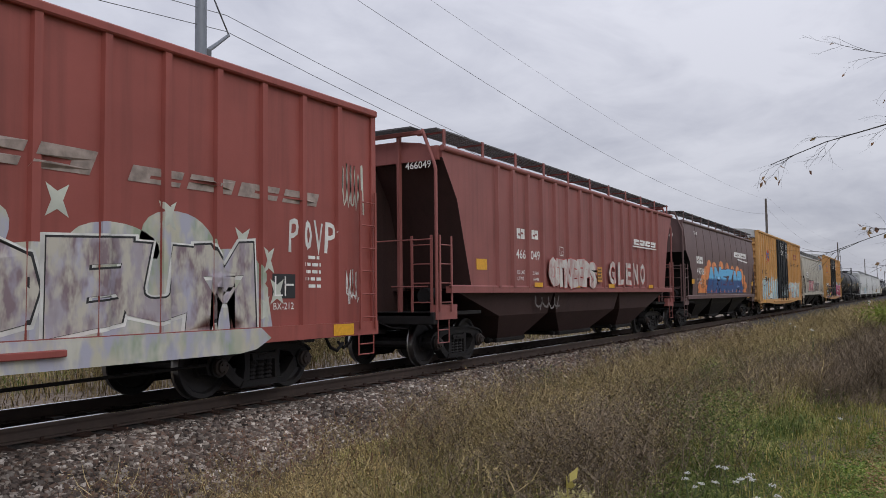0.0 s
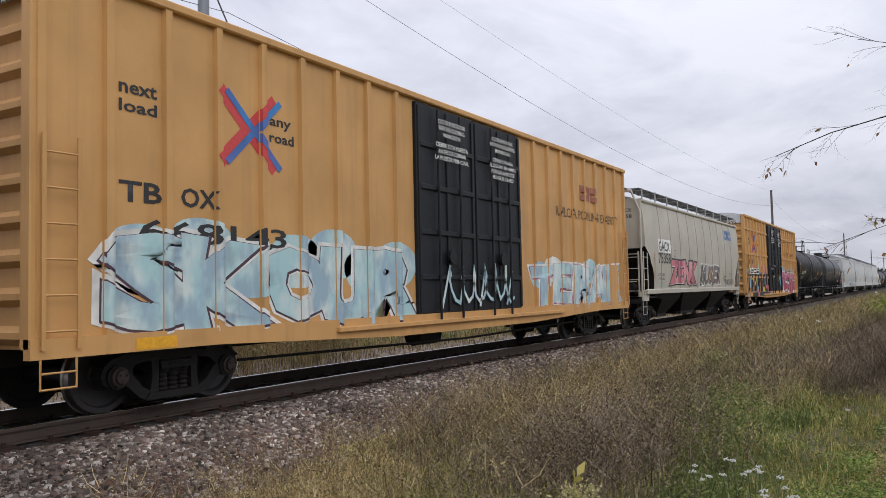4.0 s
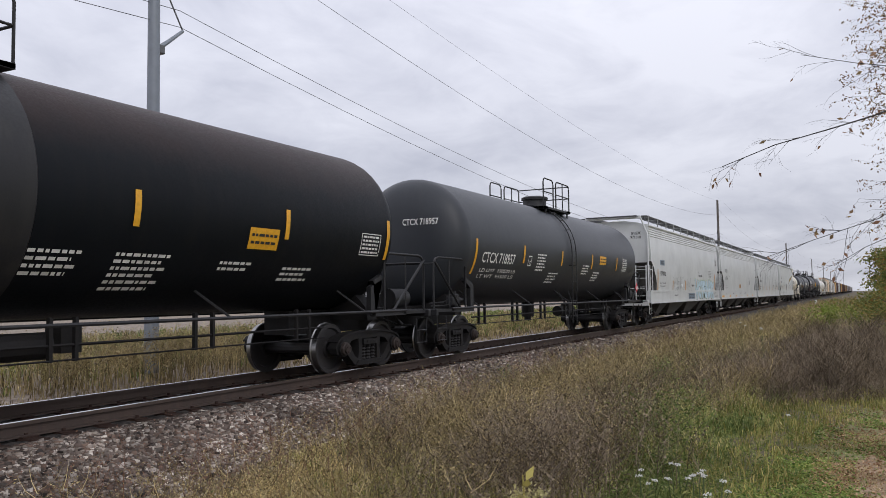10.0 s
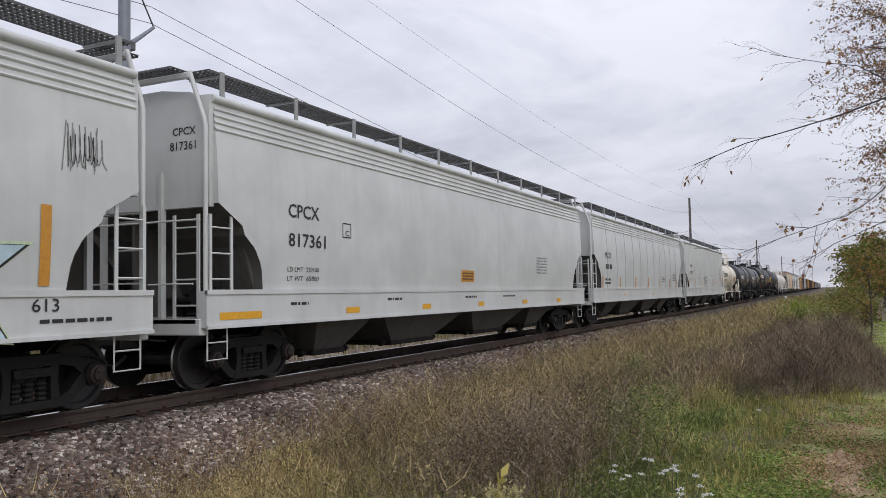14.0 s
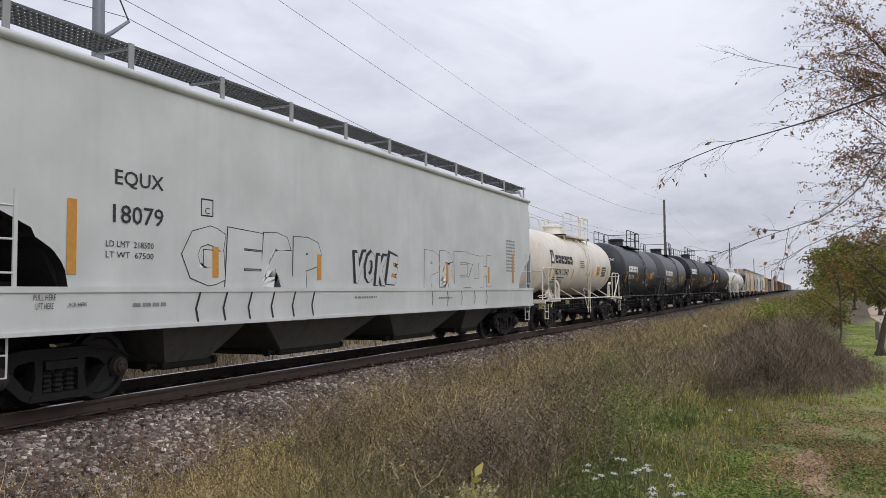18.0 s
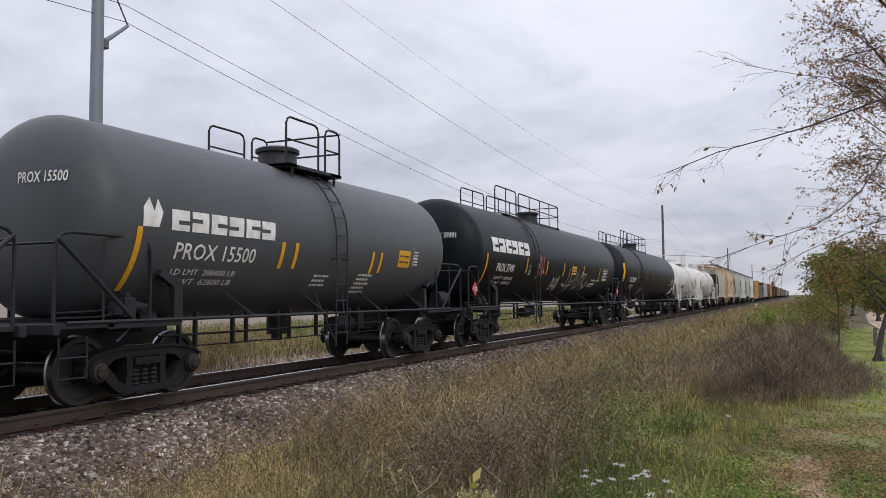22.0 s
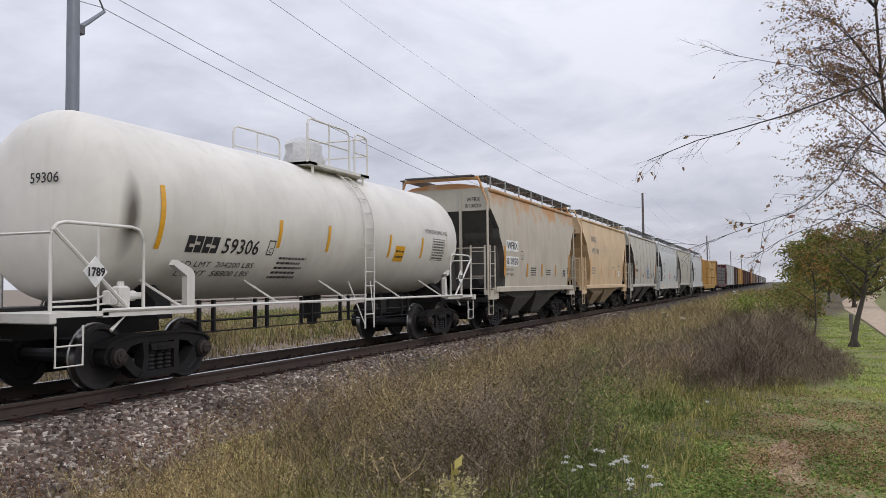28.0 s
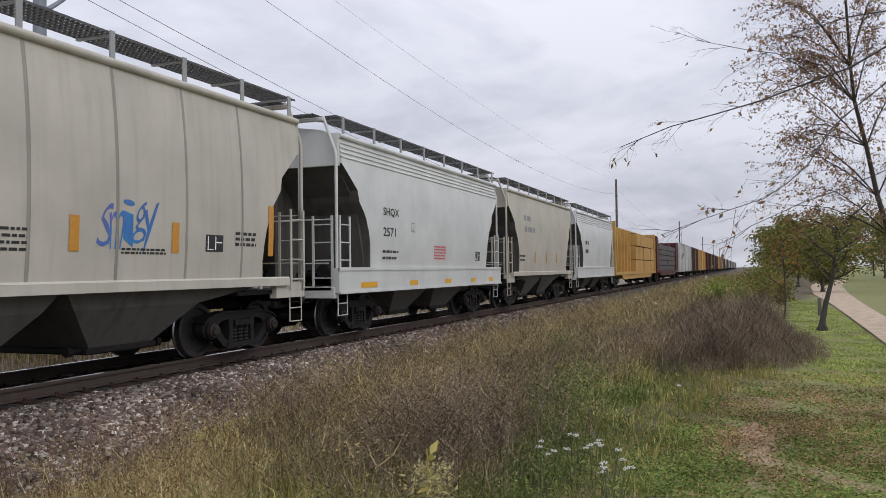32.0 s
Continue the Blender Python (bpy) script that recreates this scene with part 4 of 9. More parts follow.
    part("dome", g, gear_m if dome != "wrapped" else plain("grey_tarpaulin", (0.5, 0.5, 0.5), 0.5), car, "" if dome != "wrapped" else "manway wrapped in grey plastic", soft=40)
    x0, x1 = deck
    ye = dw / 2 + 0.3
    g = Geo()
    for s in (-1, 1):
        g.box(x0, x1, min(s * (ye - 0.45), s * (ye + 0.05)), max(s * (ye - 0.45), s * (ye + 0.05)), top - 0.14, top - 0.08)
    g.box(x1 - 0.4, x1, -ye - 0.05, ye + 0.05, top - 0.145, top - 0.075)
    g.box(x0, x0 + 0.3, -ye - 0.05, ye + 0.05, top - 0.145, top - 0.075)
    for x in (x0 + 0.2, x1 - 0.2):
        g.tube([(x, -ye, top - 0.12), (x, -ye * 0.9, zc + side(0, zc + ye * 0.9) - 0.05)], 0.03, 5)
    part("deck", g, gear_m, car)
    h = 0.8
    rails = ((rails[0][0], max(rails[0][1], rails[1][0] - 0.25)), rails[1])
    for y in (-ye, ye):
        for k, (a0, a1) in enumerate(rails):
            foot_z = top - 0.3 if a0 < x0 else top - 0.1
            g = Geo()
            g.tube([(a0, y, foot_z), (a0, y, top + h - 0.12), (a0 + 0.04, y, top + h - 0.04), (a0 + 0.12, y, top + h), (a1 - 0.14, y, top + h), (a1 - 0.04, y, top + h - 0.04), (a1, y, top + h - 0.14), (a1, y, top - 0.1)], 0.022, 6)
            rl = part("guard_rail", g, rail_m, car)
            g = Geo()
            g.tube([(a0 + 0.04, y, top + 0.38), (a1, y, top + 0.38)], 0.018, 6)
            part("middle_rail", g, rail_m, rl)
            n = int((a1 - a0) // 1.3)
            for q in range(n):
                x = a0 + (a1 - a0) * (q + 1) / (n + 1)
                g = Geo()
                g.tube([(x, y, foot_z), (x, y, top + h)], 0.018, 6)
                part("stanchion", g, rail_m, rl)
    xe = rails[1][1]
    for hh in (0.38, 0.78):
        g = Geo()
        g.tube([(xe, -ye, top + hh), (xe, ye, top + hh)], 0.02, 6)
        part("cross_rail", g, rail_m, car)
    # long side rail, stays and underside fittings
    if sill_rail:
        for y in (-1, 1):
            g = Geo()
            yy = y * 1.42
            g.tube([(0.9, yy, 1.12), (length - 0.9, yy, 1.12)], 0.028, 6)
            k = 0
            for x in [2.4 + (length - 4.8) * q / 4 for q in range(5)]:
                g.tube([(x, yy, 1.12), (x - 0.3, y * (side(x, 1.5) - 0.02), 1.55)], 0.02, 5)
            part("side_rail", g, rail_m, car)
    g = Geo()
    g.tube([(3.0, -0.9, 0.86), (length - 3.0, -0.9, 0.86)], 0.02, 5)
    g.tube([(3.0, -0.92, 0.68), (length - 3.0, -0.92, 0.68)], 0.012, 5)
    for q in range(6):
        x = 3.6 + (length - 7.2) * q / 5
        for dx in (-0.18, 0.18):
            g.box(x + dx - 0.025, x + dx + 0.025, -0.93, -0.87, 0.66, 1.2)
    g.cyl((lx, 0.0, 0.7), "z", 0.2, 0.55, 14)
    g.cyl((lx, 0.0, 0.58), "z", 0.11, 0.14, 12)
    g.cyl((lx + 1.1, -0.6, 0.85), "x", 0.17, 0.7, 12)
    g.box(lx + 1.9, lx + 2.2, -0.75, -0.45, 0.75, 1.1)
    part("underside_gear", g, STEEL_BLACK, car)
    # ends: stub sill, platform, saddle, hand rails
    for e, sg in ((front, 1), (length, -1)):
        g = Geo()
        g.box(min(e, e + sg * 3.2), max(e, e + sg * 3.2), -0.28, 0.28, 0.72, 1.16)
        xt = truck if sg > 0 else (rear_truck or length - 1.75)
        g.loft([[(xt + dx, y * w_, z) for dx, y in ((-0.16, -1), (0.16, -1), (0.16, 1), (-0.16, 1))] for z, w_ in ((0.95, 1.15), (1.2, 1.1), (zc - radius * 0.8, radius * 0.55))])
        part("saddle", g, STEEL_BLACK, car)
        g = Geo()
        g.box(min(e + sg * 0.02, e + sg * 1.0), max(e + sg * 0.02, e + sg * 1.0), -1.42, 1.42, 1.05, 1.11)
        g.box(min(e, e + sg * 0.1), max(e, e + sg * 0.1), -1.5, 1.5, 0.98, 1.12, c=0.012)
        part("end_platform", g, gear_m, car)
        g = Geo()
        for y in (-1.38, 1.38):
            g.tube([(e + sg * 0.1, y, 1.1), (e + sg * 0.1, y, 2.04), (e + sg * 0.13, y, 2.15), (e + sg * 0.2, y, 2.21), (e + sg * 0.32, y, 2.24), (e + sg * 1.45, y, 2.24), (e + sg * 1.57, y, 2.21), (e + sg * 1.63, y, 2.14), (e + sg * 1.66, y, 2.03), (e + sg * 1.66, y, 1.1)], 0.024, 8)
        g.tube([(e + sg * 0.1, -1.38, 2.1), (e + sg * 0.1, 1.38, 2.1)], 0.02, 6)
        g.tube([(e + sg * 0.85, -1.38, 1.12), (e + sg * 0.85, -1.38, 2.2)], 0.016, 5)
        part("end_rail", g, rail_m, car, soft=60)
        st = shared(("step", rail_m.name), lambda: stirrup_mesh(0.42, 0.5, rail_m))
        part("step", st, None, car, at=pose(e + (0.12 if sg > 0 else -0.54), -1.45, 0.95))
        g = Geo()
        xb = xt + sg * 0.3
        g.plate([(xb - 0.07, 1.06), (xb + 0.1, 1.06), (xb + 0.1, 1.62), (xb + 0.02, 1.7), (xb - sg * 0.3, 1.82), (xb - sg * 0.36, 1.74), (xb - 0.07, 1.58)], -1.36, -1.26)
        part("bolster_bracket", g, gear_m, car)
        g = Geo()
        g.box(min(e + sg * 0.9, xb), max(e + sg * 0.9, xb), -1.42, -1.3, 1.03, 1.11)
        part("walkway_edge", g, gear_m, car)
        g = Geo()
        g.tube([(e + sg * 0.12, -1.4, 2.15), (e + sg * 1.4, -1.4, 1.1), (e + sg * 1.05, -1.4, 0.85)], 0.028, 6)
        part("brace", g, rail_m, car)
    if gear_m is BLACK_G:
        g = Geo()
        g.cyl((length - 0.85, -0.95, 1.36), "x", 0.2, 0.6, 16)
        part("brake_reservoir", g, gear_m, car, soft=40)
    g = Geo()
    vx = front + 1.3
    g.box(vx, vx + 0.2, -1.32, -1.12, 1.14, 1.44, c=0.03)
    g.box(vx - 0.16, vx - 0.02, -1.3, -1.14, 1.18, 1.38, c=0.02)
    g.cyl((vx + 0.18, -1.22, 1.3), "x", 0.075, 0.16, 12)
    g.cyl((vx + 0.34, -1.22, 1.3), "x", 0.05, 0.14, 10)
    g.cyl((vx + 0.1, -1.22, 1.42), "z", 0.05, 0.08, 10)
    g.tube([(vx, -1.2, 1.36), (vx - 0.3, -1.15, 1.26), (front + 0.3, -1.15, 1.24)], 0.014, 5)
    g.tube([(vx, -1.25, 1.22), (vx - 0.4, -1.2, 1.18), (front + 0.3, -1.2, 1.18)], 0.014, 5)
    part("brake_valve", g, gear_m, car)
    for x, z0, z1 in stripes:
        patch(car, [(x - 0.055, z0), (x + 0.055, z0), (x + 0.055, z1), (x - 0.055, z1)], stripe or YELLOW, side, "reflective_stripe")
    for x in (truck, rear_truck or length - 1.75):
        bogie(car, x)
    couplers(car, length, front)
    return car, side


# ---- the ground: one sheet under everything ----
def ground_z(x, y):
    d = abs(y - YC)
    if d < 1.72:
        return -0.205
    if d < 2.75:
        return -0.205 - 0.39 * (d - 1.72) / 1.03
    near = -0.62 if y < YC else -0.7
    if d < 4.2:
        return -0.595 + (near + 0.595) * (d - 2.75) / 1.45
    flat = -0.36 if y < YC else -0.05
    k = min(1.0, (d - 4.2) / (3.5 if y < YC else 7.0))
    return near + (flat - near) * k * k * (3 - 2 * k)


def ground_material():
    m, n, l, p = tree_of("ground")
    co = n.new("ShaderNodeTexCoord")
    sp = n.new("ShaderNodeSeparateXYZ")
    l.new(co.outputs["Object"], sp.inputs[0])

    def maths(op, a, b=None, clamp=False):
        q = n.new("ShaderNodeMath")
        q.operation, q.use_clamp = op, clamp
        for i, v in enumerate((a, b)):
            if v is None:
                continue
            if hasattr(v, "links"):
                l.new(v, q.inputs[i])
            else:
                q.inputs[i].default_value = v
        return q.outputs[0]

    wob = maths("MULTIPLY", maths("SUBTRACT", noise_at(n, l, 1.3, 5), 0.5), 1.3)
    y = maths("ADD", sp.outputs[1], wob)
    # ballast band along the track
    bed = maths("SUBTRACT", 1.0, maths("MULTIPLY", maths("SUBTRACT", maths("ABSOLUTE", maths("SUBTRACT", y, YC)), 2.45), 4.0), True)
    # mown grass on the camera's right, bare and leaf-strewn in one patch
    lawn = maths("MULTIPLY", maths("SUBTRACT", 0.7, maths("ADD", y, maths("MULTIPLY", maths("SUBTRACT", sp.outputs[0], 9.0), 0.09))), 1.8, True)
    v = n.new("ShaderNodeTexVoronoi")
    v.inputs["Scale"].default_value = 15.0
    l.new(co.outputs["Object"], v.inputs["Vector"])
    stone = ramp(n, l, v.outputs["Color"], 0.1, 0.95, (0.010, 0.009, 0.008, 1), (0.085, 0.07, 0.062, 1))
    # darker towards each stone's edge: crevice shade put into the colour
    gap = ramp(n, l, v.outputs["Distance"], 0.25, 0.75, (1, 1, 1, 1), (0.3, 0.28, 0.27, 1))
    stone = blend(n, l, 1.0, stone, gap, "MULTIPLY")
    soil = blend(n, l, ramp(n, l, noise_at(n, l, 6, 6), 0.3, 0.7), (0.045, 0.038, 0.02, 1), (0.13, 0.10, 0.05, 1))
    grass = blend(n, l, ramp(n, l, noise_at(n, l, 22, 6), 0.3, 0.7), (0.085, 0.11, 0.028, 1), (0.24, 0.245, 0.075, 1))
    thatch = blend(n, l, ramp(n, l, noise_at(n, l, 45, 6), 0.35, 0.65), (0.1, 0.075, 0.035, 1), (0.34, 0.27, 0.13, 1))
    grass = blend(n, l, ramp(n, l, noise_at(n, l, 2.6, 7), 0.52, 0.6), grass, thatch)
    # the trodden patch
    px = maths("DIVIDE", maths("SUBTRACT", sp.outputs[0], 8.6), 1.7)
    py = maths("DIVIDE", maths("ADD", sp.outputs[1], 0.08), 0.3)
    r2 = maths("ADD", maths("MULTIPLY", px, px), maths("MULTIPLY", py, py))
    bare = maths("SUBTRACT", 1.0, maths("MULTIPLY", maths("SUBTRACT", maths("ADD", r2, maths("MULTIPLY", wob, 1.6)), 0.35), 1.4), True)
    dirt = blend(n, l, ramp(n, l, noise_at(n, l, 6, 8), 0.35, 0.65), (0.17, 0.10, 0.065, 1), (0.42, 0.29, 0.2, 1))
    dirt = blend(n, l, ramp(n, l, noise_at(n, l, 2.2, 6), 0.54, 0.66), dirt, grass)
    grass = blend(n, l, maths("MULTIPLY", bare, 0.85), grass, dirt)
    c = blend(n, l, lawn, soil, grass)
    # dusty gravel and dry ground on the far side
    far = maths("MULTIPLY", maths("SUBTRACT", y, 11.6), 2.0, True)
    dust = blend(n, l, ramp(n, l, noise_at(n, l, 9, 7), 0.35, 0.65), (0.13, 0.10, 0.075, 1), (0.3, 0.245, 0.19, 1))
    c = blend(n, l, far, c, dust)
    c = blend(n, l, bed, c, stone)
    l.new(c, p.inputs["Base Color"])
    p.inputs["Roughness"].default_value = 0.9
    bump(n, l, p, noise_at(n, l, 30, 6), 0.5, 0.03)
    return m


def spaced(stops):
    out = []
    for a, b, step in stops:
        k = int(round((b - a) / step))
        out += [a + (b - a) * i / k for i in range(k)]
    return out + [stops[-1][1]]


g = Geo()
gx = spaced(((-600, -60, 60), (-60, 0, 3), (0, 40, 0.5), (40, 120, 4), (120, 600, 40), (600, 3000, 240)))
gy = spaced(((-1500, -100, 100), (-100, -10, 6), (-10, 2, 0.5), (2, 14, 0.12), (14, 40, 1), (40, 1600, 120)))
rough_ = random.Random(3)
for y in gy:
    for x in gx:
        g.v.append((x, y, ground_z(x, y) + (rough_.uniform(-0.015, 0.015) if abs(y - YC) < 3 else rough_.uniform(-0.03, 0.03)) * (abs(x) < 60)))
nx = len(gx)
for j in range(len(gy) - 1):
    for i in range(nx - 1):
        g.f.append((j * nx + i, j * nx + i + 1, (j + 1) * nx + i + 1, (j + 1) * nx + i))
g.m = [0] * len(g.f)
ground = new("ground", smooth(g.mesh("ground", ground_material()), 60))
tagged(ground, "ballasted track bed, weedy verge and mown grass", "ground", kind="structure")

# ---- the track ----
for s, nm in ((0, "near"), (1, "far")):
    y = RAIL_Y + 1.505 * s
    rail = thing("rail", "steel running rail with a polished head and rusty web", "rail", "running rails", kind="structure")
    g = Geo()
    g.box(-80, 900, y - 0.035, y + 0.035, -0.006, 0.0)
    part("rail_head", g, RAIL_TOP, rail)
    g = Geo()
    for y0, y1, z0, z1 in ((-0.037, 0.037, -0.045, -0.006), (-0.009, 0.009, -0.155, -0.04), (-0.075, 0.075, -0.18, -0.155)):
        g.box(-80, 900, y + y0, y + y1, z0, z1)
    part("rail_web", g, RAIL_RUST, rail)


def tie_mesh():
    g = Geo()
    g.box(-0.11, 0.11, -1.3, 1.3, -0.36, -0.19, c=0.015)
    for s in (-1, 1):
        y = 0.7525 * s
        g.box(-0.1, 0.1, y - 0.18, y + 0.18, -0.19, -0.175)
        for dy in (-0.09, 0.09):
            g.box(-0.02, 0.02, y + dy - 0.012, y + dy + 0.012, -0.19, -0.14)
    return g.mesh("tie", TIE)


tie_me = tie_mesh()
for k in range(220):
    tie = new("tie", tie_me)
    tie.matrix_basis = pose(-12 + k * 0.52 + rough_.uniform(-0.03, 0.03), YC + rough_.uniform(-0.04, 0.04), rough_.uniform(-0.008, 0.008), 0, 0, rough_.uniform(-1.5, 1.5))
    tagged(tie, "weathered creosoted wooden railway tie", "railway tie", "ties under the rails", "structure")


# ---- power line behind the track ----
POLE = plain("grey_pole_steel", (0.2, 0.22, 0.25), 0.5, 0.3, 0.1, 3)
WOOD_POLE = paint("weathered_pole_wood", (0.13, 0.115, 0.105), 0.85, 0.4)
LINE_Y = 16.0
pole_x = [-80.0, 14.8, 108.0, 214.8, 331.0, 436.0, 540.0, 645.0]
for k, x in enumerate(pole_x):
    p = thing("utility_pole", "tall grey transmission pole with davit arms and three wires", "utility pole", "poles along the track", pose(x, LINE_Y, -0.45))
    g = Geo()
    g.tube([(0, 0, 0), (0, 0, 7), (0, 0, 14.6 if k == 1 else 13.7)], 0.19, 14, r1=0.13)
    part("shaft", g, POLE if k == 1 else WOOD_POLE, p, soft=40)
    for z, dx in ((8.3, 1.0), (11.0, 1.0), (8.9, -1.0)) if k != 1 else ((8.45, 1.0), (12.0, 1.0)):
        g = Geo()
        g.tube([(0.12 * dx, 0, z - 0.1), (0.5 * dx, 0, z + 0.2), (dx, 0, z + 0.62)], 0.07, 8, r1=0.045)
        arm = part("davit_arm", g, POLE, p)
        g = Geo()
        g.box(min(0.1 * dx, 0.3 * dx), max(0.1 * dx, 0.3 * dx), -0.1, 0.1, z - 0.22, z + 0.02, c=0.02)
        g.tube([(dx, 0, z + 0.62), (0.1 * dx, 0, z + 2.0)], 0.022, 5)
        part("insulator", g, WIRE, arm)


def wire(a, b, sag, r=0.014):
    g = Geo()
    pts = []
    for k in range(25):
        u = k / 24
        pts.append(Vector(a).lerp(Vector(b), u) - Vector((0, 0, sag * 4 * u * (1 - u))))
    g.tube(pts, r, 4)
    return tagged(new("overhead_wire", g.mesh("overhead_wire", WIRE)), "thin dark overhead wire between poles", "wire", "wires of the line")


for k in range(len(pole_x) - 1):
    for z0, z1, sag in ((8.7, 8.7, 2.4), (9.15, 9.0, 2.2), (12.05, 11.4, 2.15), (13.6, 13.2, 1.3)):
        wire((pole_x[k] + 0.9, LINE_Y, z0), (pole_x[k + 1] + 0.9, LINE_Y, z1 if k == 1 else z0), sag, 0.0095 if z0 < 13 else 0.006)


# ---- the train ----
RED = paint("oxide_red_paint", (0.31, 0.084, 0.07), 0.5, 0.35, (0.07, 0.03, 0.025))
RED_H = paint("mineral_red_paint", (0.285, 0.1, 0.09), 0.52, 0.4, (0.06, 0.03, 0.025))
# dirt, with the shade of bays and slope sheets put into the colour
DIRTY_SHADE = paint("dirty_grey_bay_paint", (0.11, 0.105, 0.097), 0.65, 0.75, (0.05, 0.043, 0.037))
# the red with soot and shade put into it, for bays and slopes
SHADE_RED = paint("sooty_red_brown", (0.05, 0.026, 0.024), 0.7, 0.5, (0.02, 0.015, 0.013))
BROWN = paint("dark_brown_paint", (0.14, 0.086, 0.083), 0.48, 0.35, (0.03, 0.02, 0.02))
TAN_BOX = paint("faded_yellow_paint", (0.56, 0.31, 0.115), 0.5, 0.35, (0.25, 0.14, 0.06))
CREAM = paint("cream_paint", (0.45, 0.42, 0.355), 0.5, 0.3, (0.3, 0.26, 0.2))
PALE = paint("pale_grey_paint", (0.58, 0.59, 0.58), 0.34, 0.22, (0.38, 0.37, 0.34), gloss=0.5)
PALE_B = paint("cool_white_paint", (0.58, 0.59, 0.57), 0.36, 0.2, (0.4, 0.4, 0.38), gloss=0.45)
WHITE = paint("white_tank_paint", (0.68, 0.66, 0.61), 0.4, 0.25, (0.42, 0.36, 0.28), spots=0.12)
WHITE_R = paint("rust_streaked_white", (0.73, 0.68, 0.58), 0.42, 0.55, (0.45, 0.34, 0.22), spots=0.34, spot=(0.4, 0.22, 0.1))
BLACK_T = paint("black_tank_paint", (0.0065, 0.008, 0.0115), 0.42, 0.3, (0.014, 0.015, 0.018), gloss=0.2)
BLACK_F = paint("faded_charcoal_paint", (0.076, 0.078, 0.084), 0.42, 0.35, (0.062, 0.058, 0.058))
BLACK_R = paint("rust_dusted_black_paint", (0.006, 0.0075, 0.01), 0.45, 0.35, (0.013, 0.012, 0.012), dust=(3.5, 4.5, (0.03, 0.016, 0.013), 0.8), gloss=0.12)
BLACK_S = paint("faded_blue_black_paint", (0.034, 0.037, 0.043), 0.4, 0.35, (0.045, 0.045, 0.048))
BLACK_G = paint("black_gear_paint", (0.02, 0.02, 0.022), 0.5, 0.4, (0.05, 0.045, 0.04))
RUSTY_W = paint("rust_stained_cream", (0.5, 0.455, 0.375), 0.55, 0.5, (0.40, 0.26, 0.14), spots=0.36, spot=(0.46, 0.27, 0.13), dust=(5.3, 5.9, (0.5, 0.27, 0.12), 3.0))
WHITE_S = paint("soot_stained_white", (0.7, 0.67, 0.61), 0.4, 0.3, (0.5, 0.42, 0.35))
nd, lk = WHITE_S.node_tree.nodes, WHITE_S.node_tree.links
at_, df, ln_ = nd.new("ShaderNodeTexCoord"), nd.new("ShaderNodeVectorMath"), nd.new("ShaderNodeVectorMath")
df.operation, ln_.operation = "MULTIPLY_ADD", "LENGTH"
df.inputs[1].default_value, df.inputs[2].default_value = (5.5, 0.5, 1.5), (-8.0, 0.6, -3.6)
lk.new(at_.outputs["Object"], df.inputs[0])
lk.new(df.outputs[0], ln_.inputs[0])
pr = nd["Principled BSDF"]
old = pr.inputs["Base Color"].links[0].from_socket
lk.new(blend(nd, lk, ramp(nd, lk, ln_.outputs["Value"], 0.25, 1.0, (0.85, 0.85, 0.85, 1), (0, 0, 0, 1)), old, (0.055, 0.035, 0.025, 1)), pr.inputs["Base Color"])
TAN = paint("tan_paint", (0.64, 0.47, 0.29), 0.52, 0.35, (0.38, 0.24, 0.13))
GREIGE = paint("warm_grey_paint", (0.5, 0.47, 0.405), 0.52, 0.35, (0.26, 0.24, 0.2))
DOOR_K = paint("black_door_paint", (0.013, 0.0145, 0.018), 0.5, 0.3, (0.035, 0.032, 0.03), gloss=0.22)
GALV = paint("galvanised_roof", (0.55, 0.56, 0.56), 0.45, 0.3, (0.3, 0.28, 0.25), 0.3)
OCHRE = paint("ochre_paint", (0.46, 0.28, 0.085), 0.6, 0.5, (0.22, 0.13, 0.06))

TRAIN = []      # (car, where its leading end is at the start, its length)


def enrol(car, u0, length):
    TRAIN.append((car, u0, length))
    car.matrix_basis = pose(u0, YC, 0)


L = 18.85
car, side, cuts = boxcar("boxcar", "red boxcar with white graffiti along its lower side", L, (RED, RED), 20, top=4.6, rib_d=0.06, at_posts=[17.83 - 0.868 * k for k in range(21)])
enrol(car, -7.5, L)
BOX0 = (car, side, cuts, L)

L = 17.7
car, side = hopper("covered_hopper", "mineral red covered hopper with ribbed flat sides", L, "rib", (RED_H, RED_H, RED_H), 3, cut=(4.15, 1.15), base=1.57, bay_m=SHADE_RED,
                   ribs=(2.65, 3.42, 4.26, 5.1, 5.95, 6.8, 7.72, 8.65, 9.58, 10.5, 11.41, 12.27, 13.09, 13.9, 14.69, 15.4))
enrol(car, 13.32, L)
HOP1 = (car, side, L)

L = 16.2
car, side = hopper("covered_hopper", "dark brown covered hopper with blue and orange graffiti", L, "curve", (BROWN, BROWN, BROWN), 3, cut=(2.72, 1.65), seams=9, trucks=(1.4, 1.15))
enrol(car, 32.56, L)
HOP2 = (car, side, L)

L = 19.7
car, side, cuts = boxcar("boxcar", "faded yellow boxcar with black plug doors and light blue graffiti", L, (TAN_BOX, GALV), 24, top=5.1, door=(0.379, 0.604), door_m=DOOR_K)
enrol(car, 50.45, L)
BOX3 = (car, side, cuts, L)

L = 16.35
car, side = hopper("covered_hopper", "cream covered hopper with pink and white graffiti", L, "curve", (CREAM, CREAM, CREAM), 3, cut=(2.35, 1.6), seams=10, trucks=(1.6, 1.25))
enrol(car, 71.71, L)
HOP4 = (car, side, L)

L = 19.4
